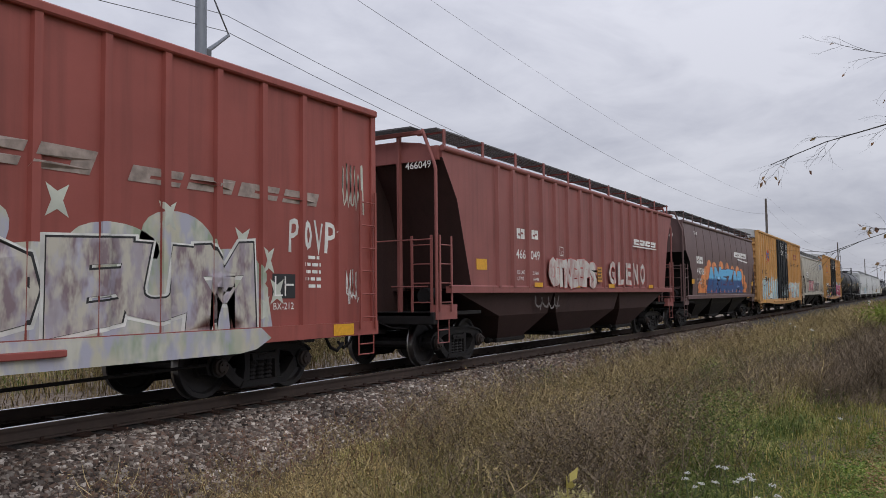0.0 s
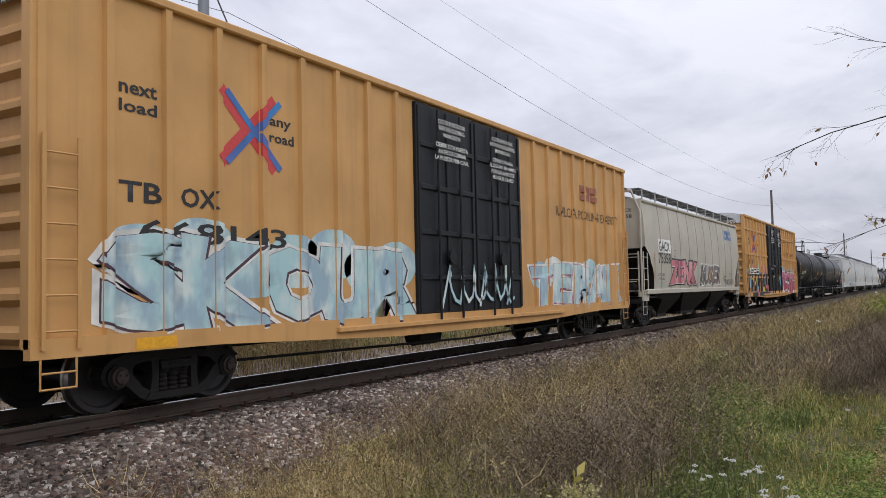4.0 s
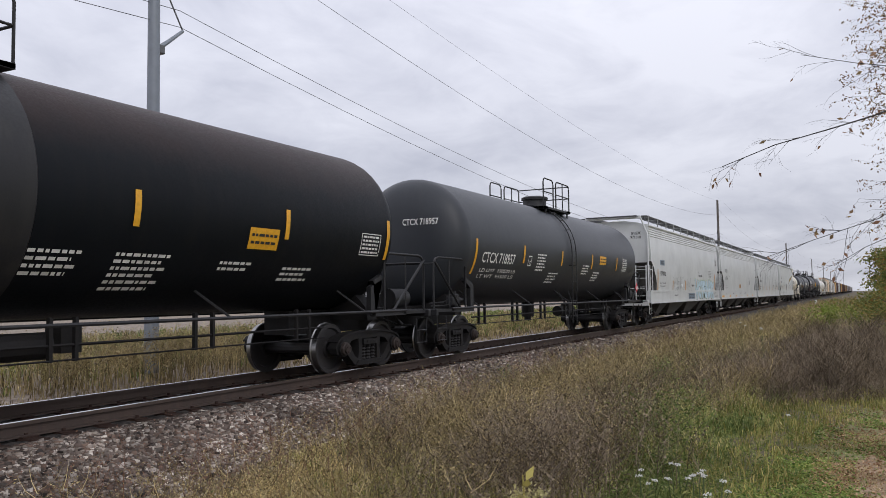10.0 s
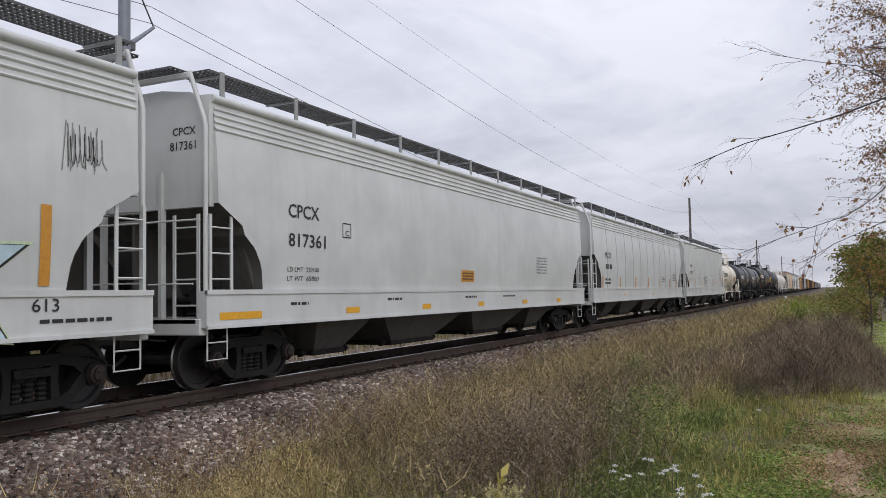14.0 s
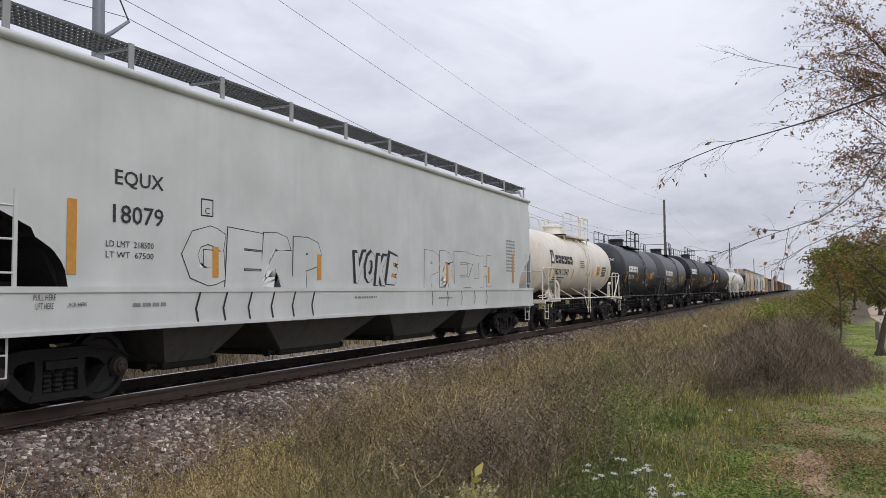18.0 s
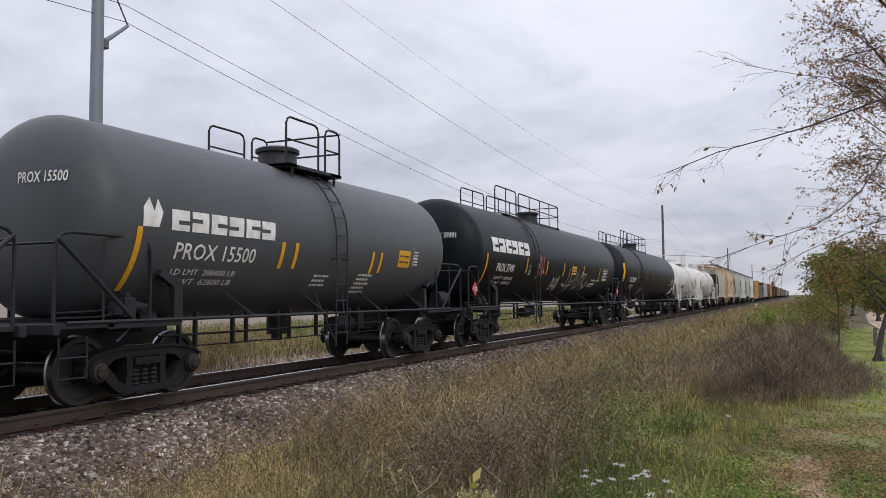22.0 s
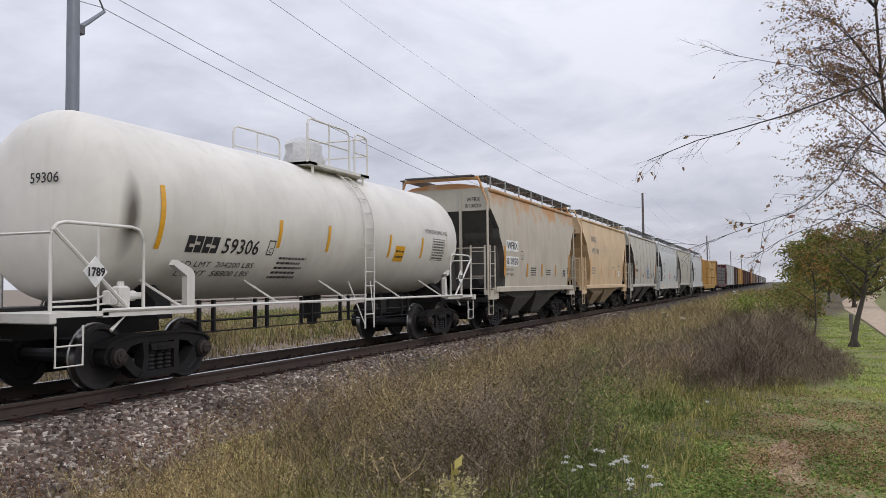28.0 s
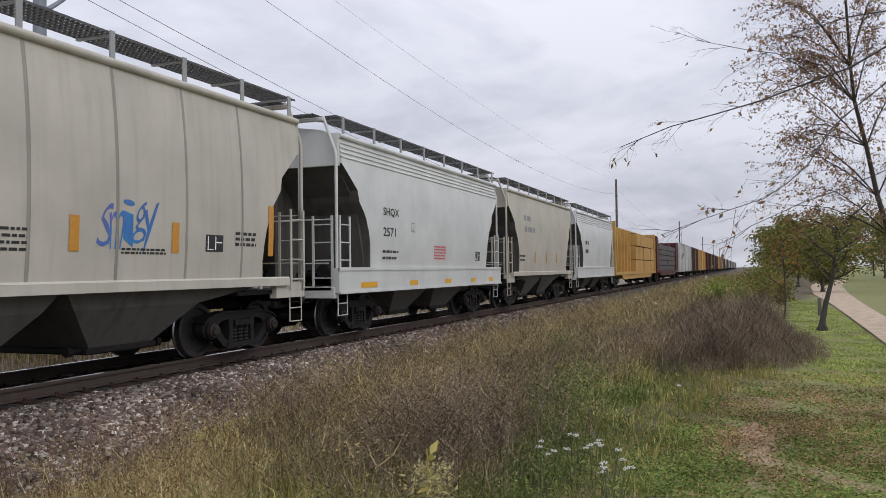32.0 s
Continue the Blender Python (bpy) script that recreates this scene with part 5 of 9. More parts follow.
car, side, cuts = boxcar("boxcar", "yellow boxcar with black plug doors and dark graffiti", L, (TAN_BOX, GALV), 20, top=5.13, door=(0.3624, 0.6211), door_m=DOOR_K, mid_rails=(1.83, 3.06, 4.4), rib_d=0.08, at_posts=[0.655 + 0.905 * k for k in range(8)] + [18.61 - 0.905 * k for k in range(8)] + [19.24], trucks=(2.2, 2.1))
enrol(car, 89.95, L)
BOX5 = (car, side, cuts, L)

L = 19.05
car, side = tank_car("tank_car", "long black tank car dusted with rust", L, 1.53, (BLACK_R, BLACK_G), ladder_x=8.9, rails=((8.1, 8.55), (9.25, 10.0)), dome_x=9.3, deck=(8.1, 10.0), collar=True, front=0.45, truck=2.45)
enrol(car, 110.2, L)
TK6 = (car, side, L)
L = 18.3
car, side = tank_car("tank_car", "long black tank car with white lettering", L, 1.53, (BLACK_S, BLACK_G), rear_gap=0.68, ladder_x=9.1, rails=((8.3, 8.75), (9.45, 10.75)), dome_x=9.9, deck=(8.3, 10.75))
enrol(car, 129.5, L)
TK7 = (car, side, L)

for u, l_, m_, lab in ((148.76, 18.6, PALE, "off-white covered hopper with black line graffiti"), (168.3, 19.5, PALE, "off-white covered hopper with plain clean sides"), (189.0, 20.2, PALE, "off-white covered hopper with amber reflector strips")):
    car, side = hopper("covered_hopper", lab, l_, "curve", (m_, m_, m_), 4, sill="deep", strip=True, cut=(2.35, 1.6), top=4.3, bay_m=DIRTY_SHADE, seams=11 if u > 180 else 0)
    enrol(car, u, l_)
    if u < 150:
        HOP8 = (car, side, l_)
    elif u < 170:
        HOP9 = (car, side, l_)
    else:
        HOP10 = (car, side, l_)
L = 19.5
car, side = hopper("covered_hopper", "pale grey covered hopper with smooth flat sides", L, "flat", (PALE_B, PALE_B, PALE_B), 4, sill="deep", cut=(2.4, 1.05), top=4.3, bay_m=DIRTY_SHADE, slope_m=SHADE_SOOT)
enrol(car, 210.7, L)
HOP11 = (car, side, L)

L = 13.4
car, side = tank_car("tank_car", "short white tank car stained with rust", L, 1.28, (WHITE_R, WHITE_R), zc=2.5, gap=0.9, ladder_x=7.4, rails=((5.0, 7.05), (7.75, 9.1)), dome_x=6.6, deck=(5.0, 9.1), front=0.35, truck=2.31, rear_truck=11.54, rear_gap=0.85)
enrol(car, 231.5, L)
TK12 = (car, side, L)
L = 13.5
car, side = tank_car("tank_car", "short black tank car with a box dome deck", L, 1.42, (BLACK_S, BLACK_G), zc=2.5, gap=1.5, ladder_x=7.2, rails=((4.95, 6.85), (7.55, 8.6)), dome_x=6.5, deck=(4.95, 8.6), front=0.8, truck=2.77, rear_truck=11.71, rear_gap=1.15)
enrol(car, 244.5, L)
TK13 = (car, side, L)
L = 13.55
car, side = tank_car("tank_car", "faded charcoal tank car with white lettering", L, 1.45, (BLACK_F, BLACK_G), zc=2.55, gap=1.25, ladder_x=7.2, rails=((6.2, 6.85), (7.55, 8.1)), dome_x=7.2, deck=(6.2, 8.1), front=0.65, truck=2.58, rear_truck=11.61, rear_gap=0.85)
enrol(car, 257.7, L)
TK14 = (car, side, L)
L = 21.1
car, side = tank_car("tank_car", "long black pressure tank car with white lettering", L, 1.52, (BLACK_T, BLACK_G), zc=2.72, gap=1.25, ladder_x=6.8, rails=((5.3, 6.5), (7.7, 12.8)), dome_x=10.6, deck=(6.2, 12.8), dw=0.6, front=0.9, truck=2.98, rear_truck=18.89, rear_gap=1.15)
enrol(car, 270.7, L)
TK15 = (car, side, L)
L = 21.5
car, side = tank_car("tank_car", "long black pressure tank car with yellow stripes", L, 1.52, (BLACK_T, BLACK_G), zc=2.72, gap=1.95, ladder_x=6.6, rails=((5.5, 6.3), (7.5, 13.4)), dome_x=11.4, deck=(6.2, 13.4), dw=0.6, front=1.6, truck=3.6, rear_truck=19.7, rear_gap=1.1)
enrol(car, 290.7, L)
TK16 = (car, side, L)
L = 14.0
car, side = tank_car("tank_car", "white acid tank car with yellow stripes", L, 1.4, (WHITE, WHITE), zc=2.6, gap=0.9, ladder_x=7.6, rails=((6.2, 7.25), (7.95, 8.7)), dome_x=7.3, deck=(6.2, 8.7), front=0.35, truck=2.35)
enrol(car, 312.5, L)
TK17 = (car, side, L)
L = 14.8
car, side = tank_car("tank_car", "white acid tank car with a plastic-wrapped manway", L, 1.4, (WHITE_S, WHITE), zc=2.6, gap=0.9, ladder_x=8.3, rails=((6.7, 7.95), (8.65, 9.25)), dome_x=8.0, deck=(6.7, 9.25), dome="wrapped", truck=2.36, rear_truck=13.16, rear_gap=0.7)
enrol(car, 327.2, L)
TK18 = (car, side, L)
SHORT = []
TAN_BAY = paint("sooted_tan_bay_paint", (0.4, 0.3, 0.19), 0.6, 0.8, (0.1, 0.075, 0.055))
for u, l_, m_, lab, deep in ((342.96, 11.4, RUSTY_W, "cream covered hopper stained with orange rust", 0), (355.66, 11.6, TAN, "tan covered hopper with faded grey lettering", 0), (368.54, 11.6, GREIGE, "warm grey covered hopper with a blue tag", 0),
                             (381.33, 11.8, PALE_B, "clean white covered hopper with deep side sills", 1), (394.1, 11.5, CREAM, "cream two-bay covered hopper with small lettering", 0), (406.6, 12.0, PALE, "white two-bay covered hopper with deep sills", 1)):
    car, side = hopper("covered_hopper", lab, l_, "curve", (m_, m_, CREAM if m_ is RUSTY_W else m_), 2, sill="deep" if deep else "shallow", strip=bool(deep), cut=(3.3, 2.0), top=4.3, posts=8, slope_m=m_ if m_ is TAN else None, bay_m=TAN_BAY if m_ is TAN else DIRTY_SHADE, seams=0 if deep or m_ is not GREIGE else 6, trucks=(1.95, 1.5))
    enrol(car, u, l_)
    SHORT.append((car, side, l_))


def bundles(car, x0, x1, layers, mat, seed, step=2.4):
    """Strapped stacks of boards in layers, each a little uneven, with a gap between stacks."""
    rng = random.Random(seed)
    n = max(1, int((x1 - x0) // step))
    for k in range(n):
        a, b = x0 + (x1 - x0) * k / n, x0 + (x1 - x0) * (k + 1) / n - 0.07
        for z0, z1 in layers:
            g = Geo()
            out = 1.33 + rng.uniform(-0.05, 0.05)
            g.box(a + rng.uniform(0, 0.08), b - rng.uniform(0, 0.08), -out, out, z0, z1 - 0.05, c=0.02)
            part("wrapped_load", g, mat, car)
            g = Geo()
            for x in (a + 0.12, (a + b) / 2, b - 0.2):
                g.box(x, x + 0.1, -1.3, 1.3, z1 - 0.05, z1)
            part("bearer", g, BROWN, car)


def flat_car(length, mat, label, height, brace=0.6):
    """Deck, side sill and two braced bulkheads of a flat car."""
    car = thing("bulkhead_flat_car", label, "rail car", "flat cars")
    g = Geo()
    g.box(0, length, -1.45, 1.45, 0.95, 1.15)
    g.box(0.3, length - 0.3, -0.4, 0.4, 0.6, 0.95)
    part("deck", g, mat, car)
    g = Geo()
    g.plate([(2.9, 0.95), (length - 2.9, 0.95), (length - 4.0, 0.62), (4.0, 0.62)], -1.4, -1.32)
    part("side_sill", g, mat, car)
    for e, sg in ((0.0, 1), (length, -1)):
        g = Geo()
        g.box(min(e, e + sg * 0.18), max(e, e + sg * 0.18), -1.45, 1.45, 1.15, height)
        for y in (-1.35, -0.45, 0.45, 1.35):
            g.plate([(e + sg * 0.18, 1.15), (e + sg * brace, 1.15), (e + sg * (brace * 0.8 - 0.15), height - 0.1), (e + sg * 0.18, height - 0.1)], y - 0.06, y + 0.06)
        part("bulkhead", g, mat, car)
    for x in (2.0, length - 2.0):
        bogie(car, x, False)
    couplers(car, length)
    return car


def centre_beam(length, label):
    """A flat car with a posted partition along its middle, loaded with boards at its rear half."""
    car = flat_car(length, OCHRE, label, 4.55)
    g = Geo()
    g.box(0.6, length - 0.6, -0.5, 0.5, 4.3, 4.5, c=0.02)
    part("top_chord", g, OCHRE, car)
    g = Geo()
    g.box(0.3, length - 0.3, -0.5, 0.5, 1.15, 4.3)
    part("partition", g, LUMBER, car)
    for k in range(15):
        x = 0.75 + k * (length - 1.5) / 14
        g = Geo()
        g.plate([(x - 0.1, 1.15), (x + 0.12, 1.15), (x + 0.12, 4.3), (x - 0.1, 4.3)], -0.98, -0.5)
        part("post", g, OCHRE, car)
    bundles(car, 11.6, length - 0.7, ((1.15, 2.1), (2.1, 3.2), (3.2, 4.2)), LUMBER, 4)
    return car


LUMBER = paint("yellow_lumber", (0.46, 0.27, 0.085), 0.7, 0.5, (0.24, 0.14, 0.06))
GREYWRAP = paint("dark_grey_wrap", (0.085, 0.075, 0.072), 0.6, 0.5, (0.16, 0.13, 0.12))
DKRED = paint("dark_red_paint", (0.085, 0.022, 0.02), 0.55, 0.4, (0.04, 0.02, 0.02))
BROWN = paint("brown_oxide_paint", (0.085, 0.05, 0.038), 0.6, 0.5, (0.04, 0.028, 0.022))
SLATE = paint("slate_grey_paint", (0.13, 0.135, 0.15), 0.5, 0.4, (0.06, 0.055, 0.05))
DULL_W = paint("dulled_white_paint", (0.5, 0.5, 0.49), 0.55, 0.5, (0.2, 0.17, 0.15))
enrol(centre_beam(24.8, "ochre centre-beam flat car half loaded with yellow boards"), 420.2, 24.8)
car = flat_car(25.2, DKRED, "dark red bulkhead flat car with grey bundles", 4.5, 2.6)
bundles(car, 3.4, 22.3, [(1.15 + 0.54 * k, 1.69 + 0.54 * k) for k in range(5)], GREYWRAP, 7, 6.6)
enrol(car, 446.4, 25.2)
u = 473.2
tail_kinds = (("W", 22.6), ("B", 16.6), ("O", 25.6), ("D", 17.4), ("B", 17.4), ("B", 17.4), ("D", 17.4), ("O", 15.6), ("S", 15.6), ("O", 15.6), ("B", 17.4), ("D", 15.6), ("W", 15.6), ("B", 15.6), ("B", 15.6), ("S", 15.6), ("W", 15.6), ("S", 15.6), ("D", 15.6), ("W", 15.6), ("S", 15.6), ("B", 15.6),
              ("W", 15.6), ("W", 15.6), ("D", 15.6), ("S", 15.6), ("W", 15.6), ("B", 15.6), ("W", 15.6), ("S", 15.6), ("B", 15.6), ("R", 15.6))
named = {"W": (DULL_W, "dull white"), "O": (OCHRE, "ochre yellow"), "D": (DKRED, "dark red"), "R": (RED, "oxide red"), "S": (SLATE, "slate grey"), "B": (BROWN, "brown")}


def far_box(mat, label, length, ribs):
    """A plain boxcar of the far part of the train."""
    car = thing("boxcar", label, "rail car", "boxcars")
    g = Geo()
    g.box(0, length, -1.52, 1.52, 0.85, 4.5, c=0.04)
    part("body", g, mat, car)
    g = Geo()
    g.box(0.02, length - 0.02, -1.55, 1.55, 4.5, 4.62, c=0.03)
    part("roof", g, mat, car)
    for k in range(ribs):
        x = 0.2 + (length - 0.4) * k / (ribs - 1)
        g = Geo()
        g.box(x - 0.06, x + 0.06, -1.6, -1.5, 0.9, 4.45)
        part("side_post", g, mat, car)
    g = Geo()
    g.box(length * 0.42, length * 0.58, -1.62, -1.5, 0.95, 4.3, c=0.02)
    part("door", g, mat, car)
    g = Geo()
    g.box(0.2, length - 0.2, -0.3, 0.3, 0.6, 0.9)
    part("underframe", g, STEEL_BLACK, car)
    for x in (2.0, length - 2.0):
        bogie(car, x, False)
    couplers(car, length)
    return car


for k, (key, l_) in enumerate(tail_kinds):
    mat, colour = named[key]
    car = far_box(mat, colour + " boxcar far back in the train", l_, 11 if k < 10 else 4)
    enrol(car, u, l_)
    u += l_ + 1.4


# ---- lettering, reflectors and graffiti ----
G_WHITE = plain("white_spray", (0.66, 0.66, 0.63), 0.6, vary=0.25, scale=3)
G_CREAM = plain("pale_spray", (0.52, 0.54, 0.47), 0.6, vary=0.3, scale=2)
G_PURPLE = plain("purple_spray", (0.07, 0.035, 0.05), 0.6)
G_PINK = spray("pink_spray", [(0.55, 0.17, 0.2), (0.7, 0.33, 0.34), (0.3, 0.08, 0.12)])
G_BLACK = plain("black_spray", (0.018, 0.018, 0.02), 0.55)
G_BLUE = spray("blue_spray", [(0.04, 0.13, 0.36), (0.1, 0.14, 0.42), (0.03, 0.2, 0.5)])
G_SKY = plain("sky_blue_spray", (0.17, 0.48, 0.68), 0.55, vary=0.25, scale=2)
G_ORANGE = spray("orange_spray", [(0.74, 0.25, 0.07), (0.8, 0.36, 0.13), (0.68, 0.2, 0.06)])
G_AQUA = spray("aqua_spray", [(0.38, 0.58, 0.6), (0.62, 0.68, 0.66), (0.3, 0.42, 0.5)])
G_MAG = spray("magenta_spray", [(0.36, 0.05, 0.11), (0.55, 0.2, 0.28), (0.24, 0.02, 0.06), (0.5, 0.42, 0.44)])
G_TEAL = plain("teal_spray", (0.3, 0.47, 0.44), 0.55, vary=0.3, scale=2)
G_RED = plain("red_spray", (0.55, 0.05, 0.05), 0.55)
G_YEL = plain("yellow_spray", (0.72, 0.55, 0.12), 0.55)
SIGN_R = plain("red_sign", (0.6, 0.06, 0.08), 0.5)
DECAL = plain("black_panel", (0.02, 0.02, 0.022), 0.5)


def plate_mark(car, x0, x1, z0, z1, mat, side):
    """A small outlined square with a letter in it."""
    t = 0.02
    for r in (rect(x0, x1, z0, z0 + t), rect(x0, x1, z1 - t, z1), rect(x0, x0 + t, z0, z1), rect(x1 - t, x1, z0, z1)):
        patch(car, r, mat, side, "marking")
    words(car, "C", x0 + 0.3 * (x1 - x0), x0 + 0.7 * (x1 - x0), z0 + 0.15 * (z1 - z0), z0 + 0.5 * (z1 - z0), mat, side)


def data_panel(car, x0, x1, z0, z1, side, dark=True):
    """A black panel with white-ruled boxes."""
    patch(car, rect(x0, x1, z0, z1), DECAL if dark else LETTER_W, side, "data_panel")
    m = LETTER_W if dark else LETTER_K
    w, h = x1 - x0, z1 - z0
    for r in (rect(x0 + 0.08 * w, x0 + 0.45 * w, z0 + 0.1 * h, z0 + 0.16 * h), rect(x0 + 0.1 * w, x0 + 0.16 * w, z0 + 0.16 * h, z0 + 0.9 * h), rect(x0 + 0.52 * w, x0 + 0.92 * w, z0 + 0.52 * h, z0 + 0.6 * h), rect(x0 + 0.52 * w, x0 + 0.58 * w, z0 + 0.1 * h, z0 + 0.9 * h)):
        patch(car, r, m, side, "marking", off=0.007)


def weights(car, x0, x1, z_ld, z_lt, h, load, light, mat, side):
    """The load limit and light weight lines."""
    words(car, "LD LMT  " + load, x0, x1, z_ld, z_ld + h, mat, side)
    words(car, "LT WT  " + light, x0, x1, z_lt, z_lt + h, mat, side)


def strip(car, x0, x1, z0, z1, side, mat=None):
    patch(car, rect(x0, x1, z0, z1), mat or AMBER, side, "reflector", off=0.009)


# red boxcar
car, side, cuts, L = BOX0
G_MIST = spray("cream_and_green_spray", [(0.5, 0.48, 0.38), (0.3, 0.36, 0.27), (0.56, 0.55, 0.48), (0.4, 0.4, 0.48)])
G_LILAC = spray("lilac_grey_spray", [(0.36, 0.32, 0.35), (0.42, 0.41, 0.5), (0.22, 0.16, 0.18), (0.5, 0.47, 0.4)], 1.8)
for k in range(14):
    lobe(car, 3.4 + 0.93 * k, 1.95 + 0.2 * math.sin(2.3 * k), 0.62, 0.36 + 0.1 * math.sin(1.7 * k), G_MIST, side, "cream and pale green overspray", 0.003, cuts)
patch(car, [(2.9, 1.0), (16.3, 1.0), (16.2, 1.5), (15.8, 1.9), (2.9, 1.95)], G_MIST, side, "graffiti", "cream and pale green overspray", 0.0035, cuts)
for t_, a, b, sd in (("SKEANZ", 3.0, 9.4, 4), ("CTDEUM", 9.5, 15.9, 5)):
    piece(car, t_, a, b, 1.04, 2.2, ((G_WHITE, 0.12, 0, 0), (G_BLACK, 0.09, 0.012, 0.012), (G_LILAC, 0.078, 0, 0)), side, sd, "lilac and cream spray-painted letters with dark edges", cuts, lap=0.08, off=0.006)
for k, (x, z) in enumerate(((15.7, 2.2), (16.2, 1.95), (16.4, 1.5), (14.4, 2.45), (12.9, 2.5), (11.9, 2.5), (10.1, 2.45), (16.1, 1.25))):
    patch(car, [(x + (0.2 if q % 2 else 0.07) * math.cos(0.785 * q), z + (0.26 if q % 2 else 0.1) * math.sin(0.785 * q)) for q in range(8)], G_CREAM, side, "graffiti", "pale sprayed star", 0.005, cuts)
patch(car, [(2.9, 0.66), (15.6, 0.66), (15.9, 0.7), (16.2, 0.84), (16.0, 0.99), (2.9, 0.99)], G_MIST, lambda x, z: 1.578, "graffiti", "pale overspray")
data_panel(car, 16.3, 16.8, 1.4, 1.76, side)
words(car, "BX-212", 16.32, 16.76, 1.24, 1.34, LETTER_W, side)
piece(car, "PoVP", 16.65, 17.75, 2.1, 2.62, ((G_WHITE, 0.008, 0, 0),), side, 3, "white sprayed tag", cuts, lap=-0.05)
scrawl(car, 17.9, 18.5, 2.8, 3.65, 0.03, G_CREAM, side, 9, "thin white sprayed tag", 5, cuts)
scrawl(car, 18.0, 18.4, 1.3, 1.9, 0.02, G_WHITE, side, 10, "thin white sprayed tag", 4, cuts)
patch(car, rect(17.62, 18.15, 0.8, 0.98), YELLOW, lambda x, z: 1.58, "reflector")
GHOST = plain("ghost_lettering", (0.3, 0.24, 0.21), 0.6, vary=0.4, scale=6)
blocks(car, 10.0, 13.4, 2.82, 3.1, 4, GHOST, side, 0.4, label="worn painted-over marks")
blocks(car, 13.8, 17.4, 2.82, 3.02, 4, GHOST, side, 0.4, label="worn painted-over marks")
bars(car, [(16.9, 2.0 - 0.11 * k, 0.5, 0.05) for k in range(5)], LETTER_W, side, seed=2)

# mineral red hopper
car, side, L = HOP1
blocks(car, 3.65, 4.11, 2.73, 2.97, 2, LETTER_W, side)
blocks(car, 4.49, 4.9, 2.76, 2.98, 2, LETTER_W, side)
for t_, a in (("466", (3.6, 4.13, 2.26, 2.48)), ("049", (4.42, 4.96, 2.26, 2.48)), ("LD LMT", (3.65, 4.07, 1.9, 1.99)), ("221600", (4.51, 4.86, 1.9, 1.98)), ("LT WT", (3.66, 4.01, 1.76, 1.84)), ("64400", (4.56, 4.86, 1.75, 1.83))):
    words(car, t_, *a, LETTER_W, side, 0.012)
plate_mark(car, 6.26, 6.51, 2.42, 2.66, LETTER_W, side)
G_BLUSH = spray("white_and_blush_spray", [(0.52, 0.5, 0.47), (0.6, 0.58, 0.54), (0.42, 0.26, 0.24)], 2.2)
lobe(car, 5.75, 1.95, 0.42, 0.33, G_BLUSH, lambda x, z: 1.635, "white sprayed ring with red edge", 0.004)
piece(car, "OTKEEPS", 5.4, 8.75, 1.62, 2.36, ((G_RED, 0.1, 0, 0), (G_BLUSH, 0.085, 0, 0)), lambda x, z: 1.635, 6, "white bulky letters with red outlines", lap=0.1, wild=0.1, off=0.006)
piece(car, "GLENO", 9.85, 13.7, 1.72, 2.42, ((G_RED, 0.05, 0.02, -0.01), (G_BLUSH, 0.04, 0, 0)), lambda x, z: 1.635, 7, "white letters with thin red edges", lap=-0.14, wild=0.06)
patch(car, rect(8.9, 9.3, 1.76, 2.2), AMBER, lambda x, z: 1.634, "notice")
bars(car, [(8.95, 2.1 - 0.09 * k, 0.3, 0.04) for k in range(4)], LETTER_K, lambda x, z: 1.636, seed=4)
blocks(car, 12.4, 15.0, 3.02, 3.2, 4, LETTER_W, lambda x, z: 1.634, 0.3)
patch(car, [(12.3, 2.94), (15.1, 2.94), (15.0, 2.98), (12.3, 2.98)], LETTER_W, lambda x, z: 1.634, "emblem")
for a, b in ((4.45, 4.95), (7.02, 7.47), (9.85, 10.37), (14.0, 14.5)):
    strip(car, a, b, 1.6, 1.71, lambda x, z: 1.634, YELLOW)
strip(car, 1.64, 2.12, 1.96, 2.19, side, YELLOW)
scrawl(car, 4.7, 6.5, 1.05, 1.4, 0.05, plain("faint_chalk", (0.16, 0.14, 0.135), 0.8), lambda x, z: 1.445, 61, "faint chalky tag on the dark bay", 4)
end_words(car, "466049", -1.35, -0.75, 3.95, 4.1, 0.2, LETTER_W)

# dark brown hopper
car, side, L = HOP2
blocks(car, 1.99, 3.14, 2.67, 2.97, 4, LETTER_W, side)
words(car, "490361", 1.98, 3.52, 2.19, 2.49, LETTER_W, side, 0.012)
weights(car, 2.04, 2.85, 1.95, 1.8, 0.09, "225000", "61000", LETTER_W, side)
strip(car, 1.09, 1.56, 1.8, 2.0, side, YELLOW)
strip(car, 14.89, 15.35, 1.79, 2.01, side, YELLOW)
blocks(car, 10.2, 13.5, 3.22, 3.49, 4, LETTER_W, side, 0.5)
patch(car, [(10.9, 3.1), (13.6, 3.0), (13.9, 3.06), (11.0, 3.17)], LETTER_W, side, "emblem")
for k in range(3):
    patch(car, rect(1.95, 2.54, 3.89 + 0.05 * k, 3.91 + 0.05 * k), LETTER_W, side, "marking")
for x, z, rx, rz in ((2.75, 1.62, 0.5, 0.22), (3.2, 1.85, 0.55, 0.28), (3.8, 2.2, 0.5, 0.32), (4.35, 2.5, 0.42, 0.3), (5.4, 2.45, 0.5, 0.28), (6.9, 2.55, 0.5, 0.27), (8.3, 2.48, 0.42, 0.3), (9.6, 2.42, 0.42, 0.25), (10.9, 2.42, 0.5, 0.27), (11.9, 2.3, 0.45, 0.28), (12.5, 2.0, 0.5, 0.3), (13.0, 1.65, 0.5, 0.26)):
    lobe(car, x, z + 0.1, rx, rz, G_ORANGE, side, "orange spray-painted cloud")
